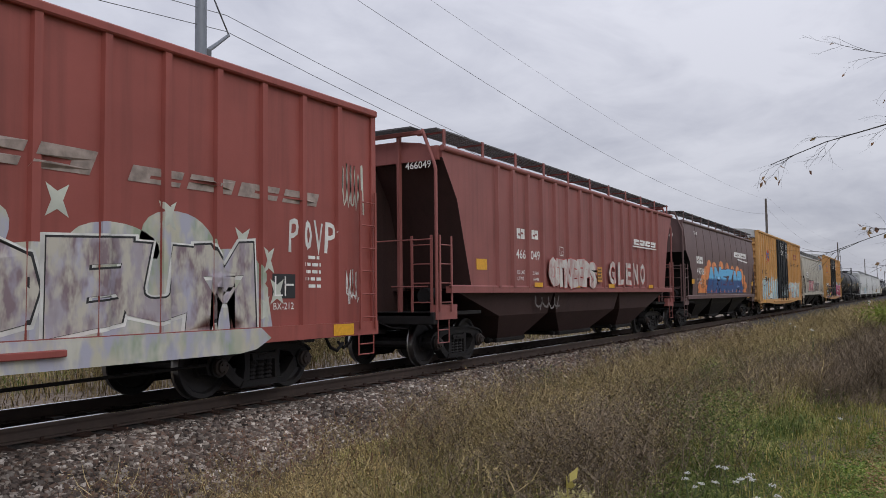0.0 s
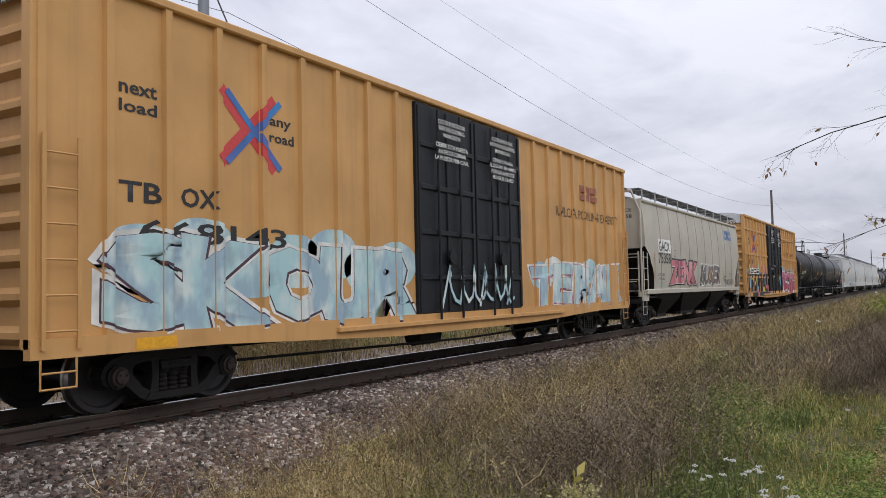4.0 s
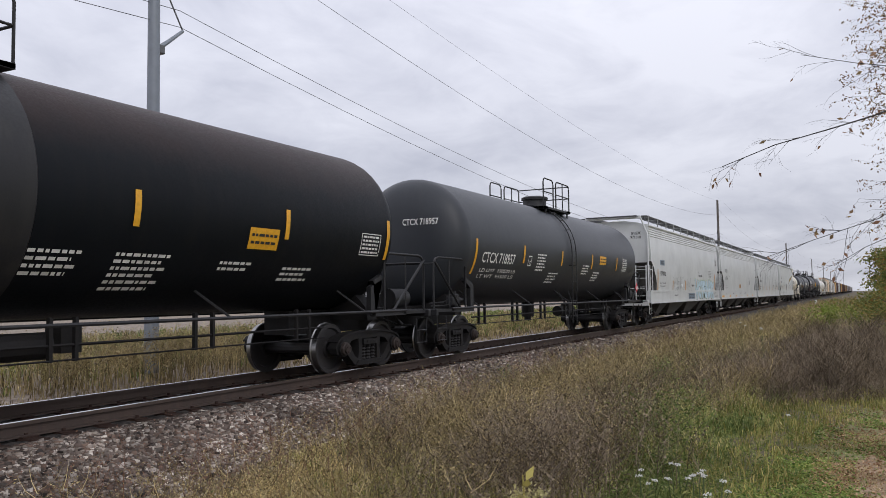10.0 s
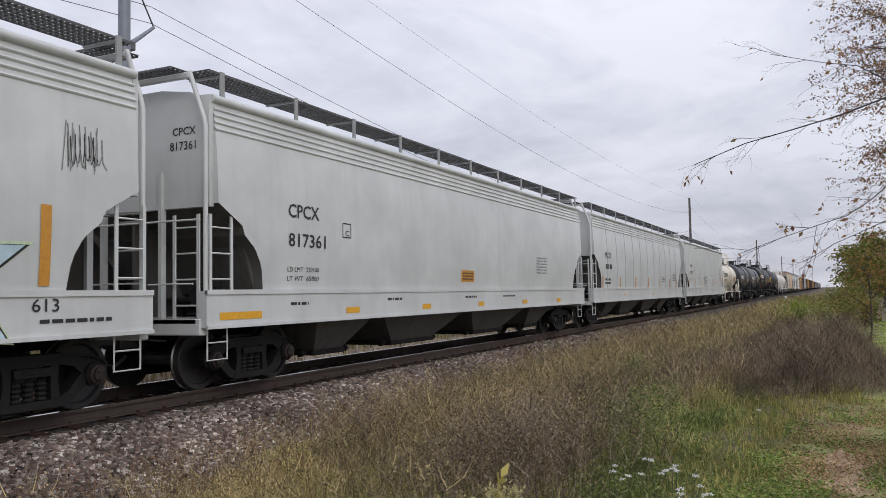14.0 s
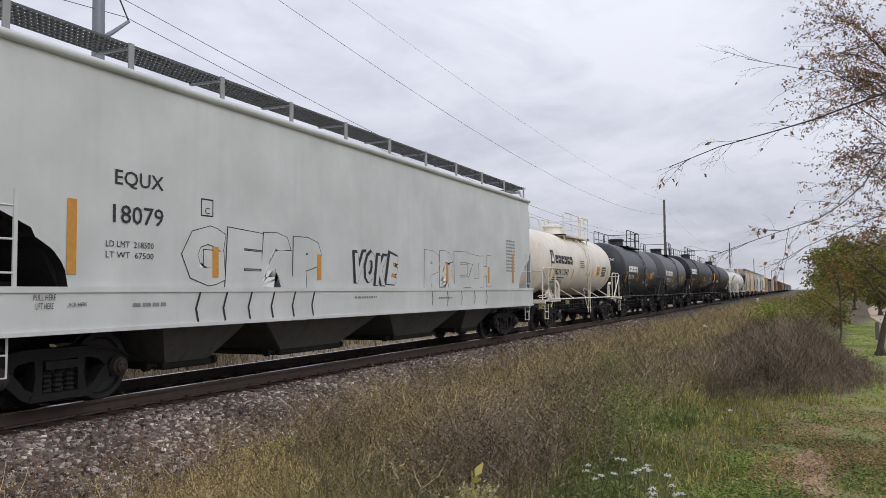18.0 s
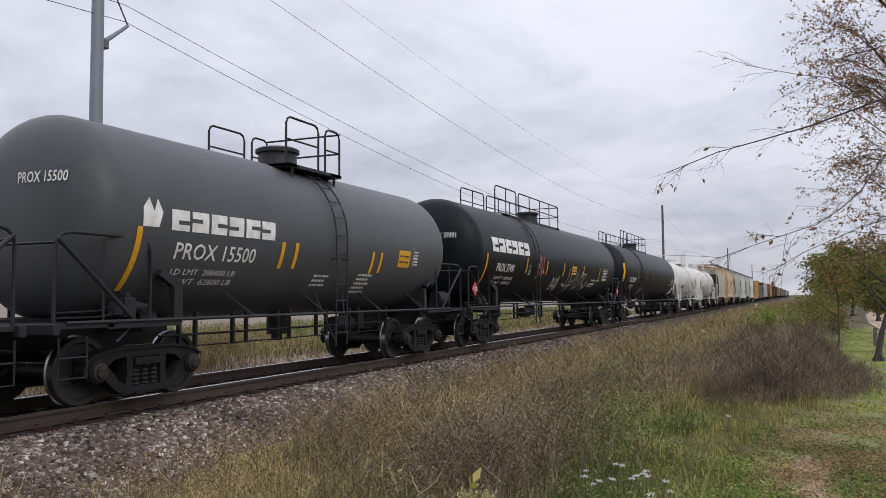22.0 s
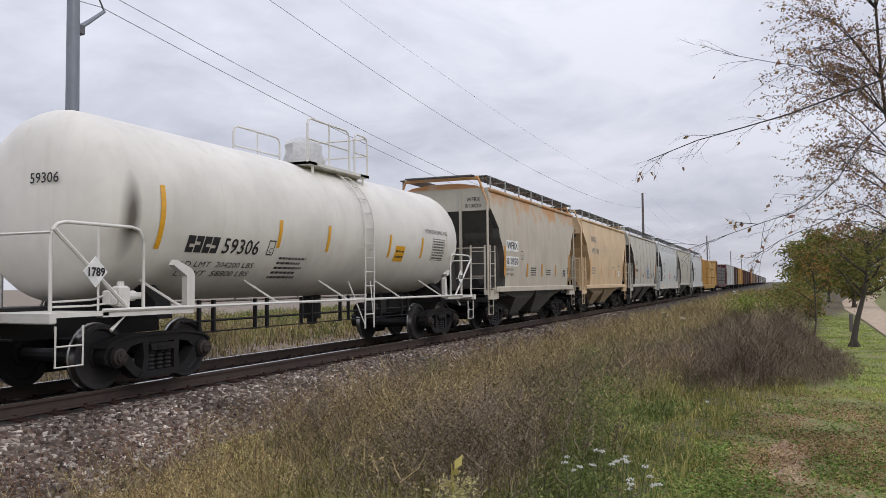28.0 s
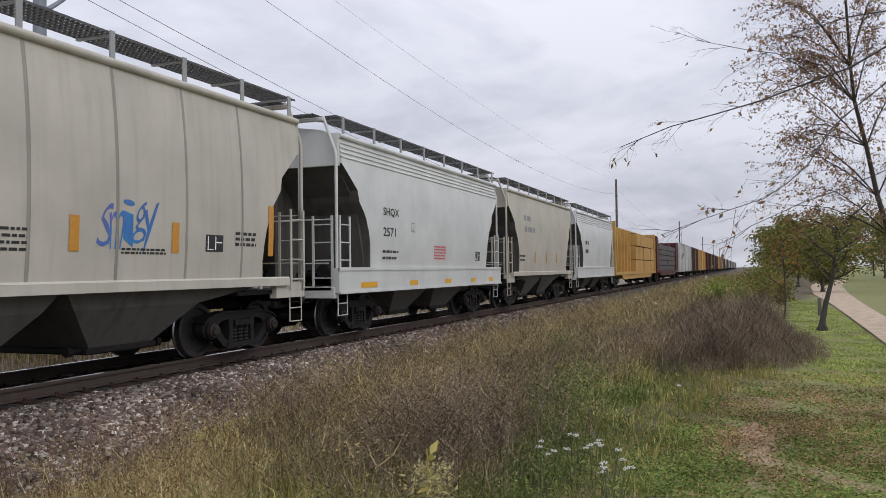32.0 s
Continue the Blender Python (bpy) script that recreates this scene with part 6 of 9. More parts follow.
patch(car, [(2.3, 1.43), (2.5, 1.75), (12.9, 1.8), (13.5, 1.43)], G_ORANGE, side, "graffiti", "orange spray-painted cloud", 0.0034)
G_PLUM = plain("plum_spray", (0.11, 0.025, 0.11), 0.55)
G_WAVE = banded("sky_over_deep_blue_spray", (0.016, 0.085, 0.25), (0.13, 0.46, 0.75), 2.07, 2.17)
patch(car, [(4.0, 1.42), (3.95, 1.7), (4.4, 1.95), (12.0, 1.95), (12.2, 1.6), (12.4, 1.42)], G_WAVE, side, "graffiti", "deep blue spray-painted field", off=0.0055)
piece(car, "AMEZAR", 4.1, 12.2, 1.5, 2.6, ((G_PLUM, 0.105, 0, 0), (G_WAVE, 0.083, 0, 0)), side, 11, "sky-blue and deep blue letters with plum outlines", lap=0.13, off=0.007, wild=0.08)
for k in range(8):
    x = 4.7 + 0.95 * k
    patch(car, [(x, 1.44), (x + 0.32, 1.44), (x + 0.2, 1.56), (x + 0.14, 1.62)], G_MAG if k % 3 else G_ORANGE, side, "graffiti", "magenta sprayed wedge", off=0.0145)
    lobe(car, x + 0.3, 1.86, 0.05, 0.13, G_PLUM, side, "plum sprayed slit", 0.0145)
scrawl(car, 2.6, 3.5, 1.6, 2.1, 0.025, G_BLACK, side, 14, "small black tag", 5)
scrawl(car, 12.3, 13.1, 1.6, 1.95, 0.03, G_BLACK, side, 15, "small black tag", 5)
end_words(car, "490361", -1.1, -0.55, 3.72, 3.86, 0.2, LETTER_W)


FADED = plain("faded_brown_lettering", (0.11, 0.065, 0.032), 0.6, vary=0.3, scale=9)


def yellow_box(car, side, cuts, number, first):
    """The marks of the two yellow boxcars."""
    n0, a0 = (1.48, 4.16) if number else (1.12, 3.66)
    for t_, a, wd_, z in (("next", n0, 0.55, 3.84), ("load", n0, 0.55, 3.62), ("any", a0, 0.46, 3.82), ("road", a0, 0.52, 3.62), ("TB", n0, 0.62, 2.55), ("OX", n0 + 0.92, 0.6, 2.55)):
        words(car, t_, a, a + wd_, z, z + (0.15 if z > 3 else 0.25), LETTER_K, side, 0.02, cuts=cuts)
    for mat, w, dx in ((G_RED, 0.2, 0.0), (G_BLUE, 0.1, 0.12)):
        for a, b in (((2.72 + dx, 3.24), (3.75 + dx, 4.2)), ((2.72 + dx, 4.2), (3.75 + dx, 3.24))):
            g = Geo()
            stroke(g, [a, b], w)
            me = bpy.data.meshes.new("emblem")
            me.from_pydata(g.v, [], g.f)
            part("emblem", onto_side(me, "emblem", mat, side, (0.006 if mat is G_RED else 0.012) + (0.003 if a[1] < b[1] else 0), cuts), None, car, "crossed red and blue bars")
    words(car, "RAILCAR POOLING EXPERTS", 14.2, 18.9, 3.3, 3.55, FADED, side, 0.004, cuts=cuts)
    blocks(car, 15.9, 17.1, 3.85, 4.25, 3, plain("worn_red_mark", (0.3, 0.1, 0.06), 0.6, vary=0.3, scale=8), side)
    for k in range(2):
        x = 8.0 + 2.5 * k if number else 7.6 + 2.22 * k
        left = (("CLOSE THIS DOOR", 1.05), ("BEFORE CLOSING", 1.0), ("MAIN DOOR", 0.66), ("CIERRE ESTA PUERTA", 1.25), ("ANTES DE CERRAR", 1.08), ("LA PUERTA PRINCIPAL", 1.3))
        for q, (line, wd_) in enumerate(left if k == 0 else (("CLOSE AND LOCK", 1.0), ("BOTH DOORS BEFORE", 1.2), ("MOVING CAR", 0.72), ("CIERRE Y PONGA", 0.98), ("EL SEGURO EN AMBAS", 1.25), ("PUERTAS ANTES DE", 1.12), ("MOVER EL CARRO", 1.0))):
            zz = 4.72 - 0.125 * q - (0.08 if q > 2 else 0)
            words(car, line, x + 1.03 - wd_ / 2, x + 1.03 + wd_ / 2, zz - 0.085, zz, LETTER_W, lambda x_, z_: 1.682, 0.01, name="door_notice")


car, side, cuts, L = BOX3
yellow_box(car, side, cuts, 0, 0)
words(car, "668143", 1.4, 4.0, 2.08, 2.36, LETTER_K, side, 0.012, cuts=cuts)
for k in range(7):
    lobe(car, 1.5 + 0.9 * k, 1.9 + 0.15 * math.sin(2.1 * k), 0.62, 0.42, G_AQUA, side, "pale blue overspray", 0.003, cuts)
    lobe(car, 13.1 + 0.85 * k, 1.75 + 0.15 * math.sin(1.9 * k), 0.6, 0.36, G_WHITE if k % 2 else G_AQUA, side, "pale overspray", 0.003, cuts)
piece(car, "SKOUR", 1.0, 7.2, 0.98, 2.25, ((G_WHITE, 0.115, 0, 0), (G_PURPLE, 0.085, 0.015, -0.015), (G_AQUA, 0.07, 0, 0)), side, 21, "light blue spray-painted letters edged in white", cuts, off=0.006)
piece(car, "TERAK", 12.6, 19.0, 0.98, 2.1, ((G_WHITE, 0.11, 0, 0), (G_MAG, 0.085, 0.015, -0.015), (G_AQUA, 0.065, 0, 0)), side, 22, "light blue spray-painted letters with maroon edges", cuts, off=0.006)
patch(car, rect(18.12, 18.72, 0.85, 2.1), TAN_BOX, side, "notice", off=0.012)
bars(car, [(18.2, 1.98 - 0.1 * k, 0.42, 0.05) for k in range(8)], LETTER_K, lambda x, z: side(x, z) + 0.012, seed=5)
data_panel(car, 17.36, 17.78, 1.12, 1.44, side)
scrawl(car, 8.2, 11.5, 1.1, 2.0, 0.07, G_AQUA, lambda x, z: 1.63, 23, "pale blue tag over the doors", 6)
patch(car, rect(1.3, 1.9, 0.8, 0.94), YELLOW, lambda x, z: 1.58, "reflector")
end_words(car, "TBOX 668143", -1.3, -0.1, 4.62, 4.76, -0.03, LETTER_K)

car, side, cuts, L = BOX5
before = set(car.children)
side_of = side


def side(x, z):
    """The side as seen from the marks, which are laid out 0.6 m off."""
    return side_of(x - 0.6, z)


cuts = [c + 0.6 for c in cuts]
yellow_box(car, side, cuts, 1, 0)
for t_, a, b in (("63", 1.66, 2.2), ("92", 2.66, 3.2), ("65", 3.55, 3.95)):
    patch(car, rect(a - 0.04, b + 0.04, 2.0, 2.32), LETTER_W, lambda x, z: side(x, z) + 0.02, "number_panel", off=0.004, cuts=cuts)
    words(car, t_, a, b, 2.05, 2.28, LETTER_K, lambda x, z: side(x, z) + 0.02, 0.015, cuts=cuts)
for k in range(12):
    x = 1.7 + 0.46 * k
    patch(car, [(x, 2.0), (x + 0.4, 2.0), (x + 0.3, 2.35), (x + 0.34, 2.7 - 0.1 * (k % 3)), (x + 0.12, 2.4), (x + 0.02, 2.6 + 0.1 * (k % 2))], G_PINK if k % 3 else G_TEAL, side, "graffiti", "pink sprayed flame", off=0.003, cuts=cuts)
patch(car, [(1.3, 1.0), (7.9, 1.0), (7.7, 2.0), (1.5, 2.05)], G_PINK, side, "graffiti", "pink sprayed field", 0.003, cuts)
piece(car, "DUBNE", 1.3, 7.9, 0.98, 2.12, ((G_PINK, 0.14, 0.03, 0.03), (G_SKY, 0.12, 0.02, 0.0), (G_BLACK, 0.105, 0, 0)), side, 31, "black spray-painted letters with bright edges", cuts, wild=0.07, off=0.006)
for k, (x, z, rx, rz, mt) in enumerate(((1.75, 1.55, 0.16, 0.3, G_SKY), (2.3, 1.2, 0.2, 0.13, G_YEL), (2.7, 1.75, 0.16, 0.2, G_SKY), (2.25, 1.8, 0.15, 0.18, G_YEL), (3.3, 1.2, 0.13, 0.24, G_PINK), (3.75, 1.7, 0.12, 0.22, G_YEL), (4.3, 1.35, 0.15, 0.3, G_PINK),
                                        (4.75, 1.7, 0.13, 0.2, G_PURPLE), (5.35, 1.4, 0.17, 0.26, G_PURPLE), (5.75, 1.15, 0.14, 0.13, G_YEL), (6.2, 1.65, 0.16, 0.24, G_SKY), (6.75, 1.3, 0.14, 0.22, G_PINK), (7.2, 1.65, 0.13, 0.24, G_YEL), (7.55, 1.2, 0.12, 0.2, G_PINK))):
    patch(car, [(x + rx * math.cos(a) * (1 + 0.25 * math.sin(3 * a + k)), z + rz * math.sin(a)) for a in [6.2832 * q / 14 for q in range(14)]], mt, side, "graffiti", "bright sprayed infill", off=0.022, cuts=cuts)
for a, b, mt in ((0.62, 1.0, G_TEAL), (1.0, 1.3, G_PINK), (2.1, 3.6, G_BLACK), (3.6, 4.2, G_PINK), (4.2, 7.6, G_BLACK), (7.75, 8.3, G_PINK), (8.3, 9.0, G_TEAL)):
    patch(car, [(a, 0.79), (b, 0.79), (b + 0.06, 0.88), (b - 0.03, 0.99), (a - 0.05, 0.99), (a + 0.04, 0.9)], mt, lambda x, z: 1.577, "graffiti", "sprayed colour over the sill", off=0.004)
patch(car, rect(1.35, 2.1, 0.81, 0.93), YELLOW, lambda x, z: 1.577, "reflector", off=0.006)
patch(car, [(0.74, 1.02), (1.35, 1.02), (1.3, 1.5), (1.12, 1.9), (0.95, 1.55), (0.75, 1.7)], G_PINK, side, "graffiti", "pink sprayed edge", off=0.003, cuts=cuts)
patch(car, [(0.8, 1.75), (1.1, 1.95), (1.25, 2.25), (1.0, 2.3), (0.85, 2.1)], G_TEAL, side, "graffiti", "green sprayed edge", off=0.003, cuts=cuts)
front = set(car.children)


def aft(x, z):
    """The side as seen from the marks behind the doors, laid out 0.85 m off."""
    return side_of(x - 0.85, z)


back_cuts = [c + 0.25 for c in cuts]
CRIMSON = plain("crimson_spray", (0.3, 0.035, 0.075), 0.55, vary=0.35, scale=2)
ROSE = banded("rose_spray", (0.3, 0.03, 0.07), (0.55, 0.2, 0.3), 0.9, 2.3)
for k in range(8):
    lobe(car, 13.1 + 0.75 * k, 2.15 + 0.14 * math.sin(2.3 * k), 0.5, 0.32, G_TEAL if k % 3 == 0 else G_SKY if k % 3 == 1 else G_PURPLE, aft, "dark teal overspray", 0.003, back_cuts)
patch(car, [(12.85, 0.92), (18.6, 0.92), (18.85, 1.4), (18.7, 1.95), (17.6, 2.15), (16.3, 2.05), (14.6, 2.3), (13.2, 2.25), (12.75, 1.7)], CRIMSON, aft, "graffiti", "crimson sprayed field", 0.006, back_cuts)
piece(car, "VISTHS", 12.85, 18.8, 0.92, 2.32, ((G_PURPLE, 0.125, 0.03, -0.02), (G_WHITE, 0.105, 0, 0), (G_PURPLE, 0.075, 0.01, -0.01), (ROSE, 0.06, 0, 0)), aft, 32, "crimson spray-painted letters with white edges", back_cuts, lap=0.1, wild=0.1, off=0.01)
for a, b, mt in ((12.9, 13.9, G_WHITE), (13.9, 15.3, CRIMSON), (15.3, 16.0, G_WHITE), (16.0, 17.7, CRIMSON), (17.7, 18.2, G_WHITE)):
    patch(car, [(a, 0.79), (b, 0.79), (b + 0.05, 0.88), (b - 0.04, 0.99), (a - 0.04, 0.99), (a + 0.05, 0.9)], mt, lambda x, z: 1.577, "graffiti", "sprayed colour over the sill", off=0.004)
for a, b, mt in ((12.9, 13.3, G_WHITE), (13.3, 14.4, CRIMSON), (14.4, 14.6, G_WHITE), (14.6, 15.9, CRIMSON), (15.9, 16.15, G_WHITE), (16.15, 17.2, CRIMSON), (17.2, 17.35, G_WHITE), (17.35, 18.7, CRIMSON)):
    patch(car, rect(a, b, 1.785, 1.875), mt, lambda x, z: 1.565, "graffiti", "sprayed colour over the side rail", off=0.004)
SCRIBE = plain("dark_marker", (0.06, 0.045, 0.03), 0.7, vary=0.3, scale=12)
words(car, "SAME OLD", 19.0, 19.55, 2.8, 2.93, SCRIBE, aft, 0.012, cuts=back_cuts)
words(car, "FREIGHT", 18.95, 19.4, 2.61, 2.74, SCRIBE, aft, 0.012, cuts=back_cuts)
bars(car, [(18.97, 2.42, 0.6, 0.12)], SCRIBE, aft, "handwriting", 71)
words(car, "ROUND YOU", 18.95, 19.6, 2.2, 2.34, SCRIBE, aft, 0.012, cuts=back_cuts)
INK = plain("navy_spray", (0.02, 0.025, 0.06), 0.55, vary=0.3, scale=4)
LILAC = plain("lilac_spray", (0.3, 0.22, 0.42), 0.55)
for x, z, rx, rz, mt, off in ((18.98, 1.5, 0.2, 0.5, INK, 0.006), (19.2, 1.32, 0.16, 0.3, INK, 0.006), (18.95, 1.75, 0.07, 0.1, LILAC, 0.01), (19.06, 1.5, 0.06, 0.12, LILAC, 0.01), (19.2, 1.3, 0.07, 0.1, G_SKY, 0.01), (18.95, 1.2, 0.06, 0.1, G_WHITE, 0.01), (19.12, 1.95, 0.07, 0.05, LILAC, 0.01), (19.35, 2.0, 0.09, 0.05, LILAC, 0.01)):
    lobe(car, x, z, rx, rz, mt, aft, "navy and lilac sprayed figure", off, back_cuts)
patch(car, rect(18.9, 19.5, 0.82, 0.93), YELLOW, lambda x, z: 1.577, "reflector", off=0.006)
scrawl(car, 11.4, 12.4, 1.3, 2.1, 0.08, G_SKY, lambda x, z: 1.63, 34, "blue tag over the doors", 4)
strip(car, 10.8, 10.92, 1.56, 2.03, lambda x, z: 1.63)
for t_, a, b, c, d in (("DO NOT LUBE DOORS", 8.05, 9.2, 2.32, 2.4), ("OPEN", 9.3, 9.55, 2.5, 2.57), ("CLOSE", 9.75, 10.0, 2.5, 2.57), ("OPEN", 11.75, 11.95, 2.5, 2.57), ("CLOSE", 12.05, 12.25, 2.5, 2.57)):
    words(car, t_, a, b, c, d, LETTER_W, lambda x, z: 1.682, 0.008)
patch(car, rect(8.85, 9.1, 1.78, 1.98), G_ORANGE, lambda x, z: 1.632, "notice")
patch(car, rect(9.4, 9.68, 1.85, 2.16), LETTER_W, lambda x, z: 1.632, "notice")
patch(car, rect(11.4, 11.6, 1.8, 1.98), G_ORANGE, lambda x, z: 1.632, "notice")
patch(car, rect(12.0, 12.2, 1.9, 2.15), LETTER_W, lambda x, z: 1.632, "notice")
end_words(car, "TBOX 639265", -1.3, -0.1, 4.62, 4.76, -0.03, LETTER_K)
rear = {ob for ob in set(car.children) - before if (ob not in front and ob.name[:3] != "end") or ob.name.startswith("door_notice")}
for ob in set(car.children) - before:
    ob.location.x -= 0.6 if ob not in rear else 0.85

# cream hopper
car, side, L = HOP4
patch(car, rect(1.82, 3.42, 2.63, 3.1), LETTER_W, side, "number_panel", off=0.003)
words(car, "GACX", 1.88, 3.26, 2.67, 3.02, LETTER_K, side, 0.012)
words(car, "75358", 1.8, 3.37, 2.23, 2.61, LETTER_K, side, 0.012)
plate_mark(car, 3.87, 4.13, 2.5, 2.75, LETTER_K, side)
weights(car, 1.74, 2.55, 1.8, 1.65, 0.09, "225000", "61000", LETTER_K, side)
G_SMOKE = spray("smoky_brown_spray", [(0.05, 0.04, 0.036), (0.16, 0.11, 0.09), (0.1, 0.12, 0.14), (0.26, 0.2, 0.18)])
piece(car, "ZENK", 3.3, 7.0, 1.46, 2.45, ((G_BLACK, 0.12, 0.02, 0.0), (G_WHITE, 0.07, 0.008, -0.008), (G_PINK, 0.06, 0, 0)), side, 41, "pink spray-painted letters with thick black outlines", lap=0.08, lean=0.18, wild=0.06)
piece(car, "MUSER", 7.8, 11.6, 1.46, 2.36, ((G_WHITE, 0.11, 0, 0), (G_SMOKE, 0.06, 0.0, 0.0)), side, 42, "smoky brown spray-painted letters with white edges", lap=0.08, lean=0.35, wild=0.08)
blocks(car, 13.0, 14.5, 3.55, 4.0, 4, plain("faded_blue_mark", (0.12, 0.2, 0.38), 0.6, vary=0.4, scale=4), side, 0.2)
for a, b, c, d in ((1.3, 1.38, 1.7, 2.58), (3.91, 4.07, 1.67, 2.12), (6.72, 6.84, 1.65, 2.12), (9.6, 9.72, 1.65, 2.1), (12.3, 12.42, 1.65, 2.1)):
    strip(car, a, b, c, d, side)
data_panel(car, 12.6, 12.95, 1.6, 1.85, side)
piece(car, "*KPZWFT*", 12.95, 14.6, 1.45, 1.7, ((G_BLACK, -0.004, 0, 0),), side, 46, "black scribbled tag", lap=0.0, lean=0.4)
scrawl(car, 1.9, 2.6, 1.4, 1.6, 0.025, G_TEAL, side, 43, "small green tag", 5)
bars(car, [(4.1, 1.6 - 0.07 * k, 0.7, 0.03) for k in range(3)] + [(5.6, 1.75 - 0.06 * k, 0.8, 0.03) for k in range(4)], LETTER_K, side, seed=6)
end_words(car, "GACX", -1.2, -0.72, 3.95, 4.07, 0.2, LETTER_K)
end_words(car, "75358", -1.2, -0.66, 3.74, 3.87, 0.2, LETTER_K)


def shifted(spec, before, dx):
    """Moves the marks made since along their car."""
    for ob in set(spec[0].children) - before:
        ob.location.x += dx


def tank_marks(spec, head, number, box, wide, stripes, mat, load, light, panel=None, caution=None, plate=None, small=()):
    """Marks of a tank car: number, weights, reflective stripes, caution panel and specification table."""
    car, side, L = spec
    x0, x1, z0, z1 = box
    if head:
        words(car, head + " " + number, x0, x1, z0, z1, mat, side, 0.008)
    else:
        k = 0.42 * (x1 - x0)
        blocks(car, x0, x0 + k, z0, z1, 4, mat, side)
        words(car, number, x0 + k + 0.1, x1, z0, z1, mat, side, 0.008)
    if load:
        weights(car, x0 + 0.05, x0 + wide, z0 - 0.22, z0 - 0.36, 0.085, load, light, mat, side)
    for x, a, b in stripes:
        strip(car, x - 0.05, x + 0.05, a, b, side, YELLOW)
    if caution:
        patch(car, rect(*caution), YELLOW, side, "caution_panel")
        a, b, c, d = caution
        bars(car, [(a + 0.05, c + (d - c) * q, b - a - 0.1, 0.04) for q in (0.25, 0.6)], LETTER_K, lambda x, z: side(x, z) + 0.003, seed=3)
    if panel:
        a, b, c, d = panel
        t = 0.015
        for r in (rect(a, b, c, c + t), rect(a, b, d - t, d), rect(a, a + t, c, d), rect(b - t, b, c, d)):
            patch(car, r, mat, side, "marking")
        bars(car, [(a + 0.05, c + 0.04 + 0.07 * q, b - a - 0.1, 0.035) for q in range(int((d - c) / 0.075))], mat, side, "specification_table", 8)
    if plate:
        plate_mark(car, *plate, mat, side)
    for k, (x, z, w, n) in enumerate(small):
        bars(car, [(x, z - 0.085 * q, w * (1 - 0.15 * (q % 2)), 0.04) for q in range(n)], mat, side, seed=30 + k)


def head_words(spec, text, z0, z1, y0, y1, mat, lines=0):
    """Number painted on the leading tank head."""
    car, side, L = spec
    me = flat_text(text, 1.0, 0.01)
    a, b = min(v.co.x for v in me.vertices), max(v.co.x for v in me.vertices)
    c, d = min(v.co.y for v in me.vertices), max(v.co.y for v in me.vertices)
    shell = [ob for ob in car.children if ob.name.startswith("shell")][0].data.vertices
    gap = min(v.co.x for v in shell)
    r0 = max(v.co.y for v in shell)
    mid = 0.5 * (max(v.co.z for v in shell) + min(v.co.z for v in shell))

    def lay(y, z):
        r = min(0.995, math.hypot(y, z - mid) / r0)
        return gap + 0.62 * (1 - math.cos(math.asin(r ** (1 / 0.62)))) - 0.02

    for v in me.vertices:
        y, z = y1 + (y0 - y1) * (v.co.x - a) / (b - a), z0 + (z1 - z0) * (v.co.y - c) / (d - c)
        v.co = (lay(y, z), y, z)
    me.materials.clear()
    me.materials.append(mat)
    part("lettering", me, None, car)


tank_marks(TK6, "TILX", "252729", (2.98, 5.0, 2.16, 2.42), 1.8, ((1.9, 2.12, 3.05), (5.07, 2.34, 2.81), (8.2, 2.33, 2.81), (11.28, 2.32, 2.78), (14.26, 2.32, 2.79), (17.3, 2.1, 2.85)), LETTER_W, "188600 LB", "74400 LB",
           (16.4, 17.05, 2.16, 2.56), (13.4, 14.08, 2.14, 2.46), (5.3, 5.55, 2.1, 2.36), ((9.9, 1.95, 0.7, 4), (11.1, 1.95, 0.9, 6), (12.95, 1.9, 0.7, 2), (14.4, 1.85, 0.75, 3)))
head_words(TK6, "TILX 252729", 3.05, 3.2, -0.95, -0.05, LETTER_W)
before = set(TK7[0].children)
tank_marks(TK7, "CTCX", "718957", (3.71, 5.76, 2.19, 2.45), 2.3, ((3.33, 1.91, 2.74), (6.38, 2.25, 2.72), (9.48, 2.26, 2.7), (12.55, 2.24, 2.72), (15.61, 2.25, 2.72)), LETTER_W, "190500 LB", "95500 LB",
           (16.4, 17.2, 2.2, 2.75), (13.43, 14.2, 2.41, 2.7), (6.72, 6.96, 2.19, 2.46), ((7.4, 2.5, 0.7, 6), (8.6, 2.0, 0.8, 4), (11.6, 2.3, 0.7, 4), (12.9, 2.1, 0.7, 4)))
shifted(TK7, before, -1.3)
head_words(TK7, "CTCX 718957", 3.05, 3.2, -0.95, -0.05, LETTER_W)
tank_marks(TK13, "PROX", "17740", (2.87, 4.31, 1.99, 2.24), 1.1, ((2.28, 1.52, 2.38), (5.16, 1.91, 2.37), (5.63, 1.91, 2.39), (8.29, 1.93, 2.39), (8.77, 1.93, 2.39)), LETTER_W, "203300 LB", "59700 LB",
           (10.0, 10.5, 2.08, 2.5), (9.3, 9.9, 2.08, 2.4), None, ((7.6, 2.55, 0.4, 3), (9.0, 1.75, 0.6, 3)))
car, side, L = TK13
blocks(car, 2.81, 5.25, 2.38, 2.69, 6, LETTER_W, side, label="white block wordmark")
scrawl(car, 7.2, 8.4, 1.8, 2.0, 0.02, G_WHITE, side, 51, "thin white tag", 6)
head_words(TK13, "PROX 17740", 2.9, 3.05, -0.9, -0.1, LETTER_W)
before = set(TK14[0].children)
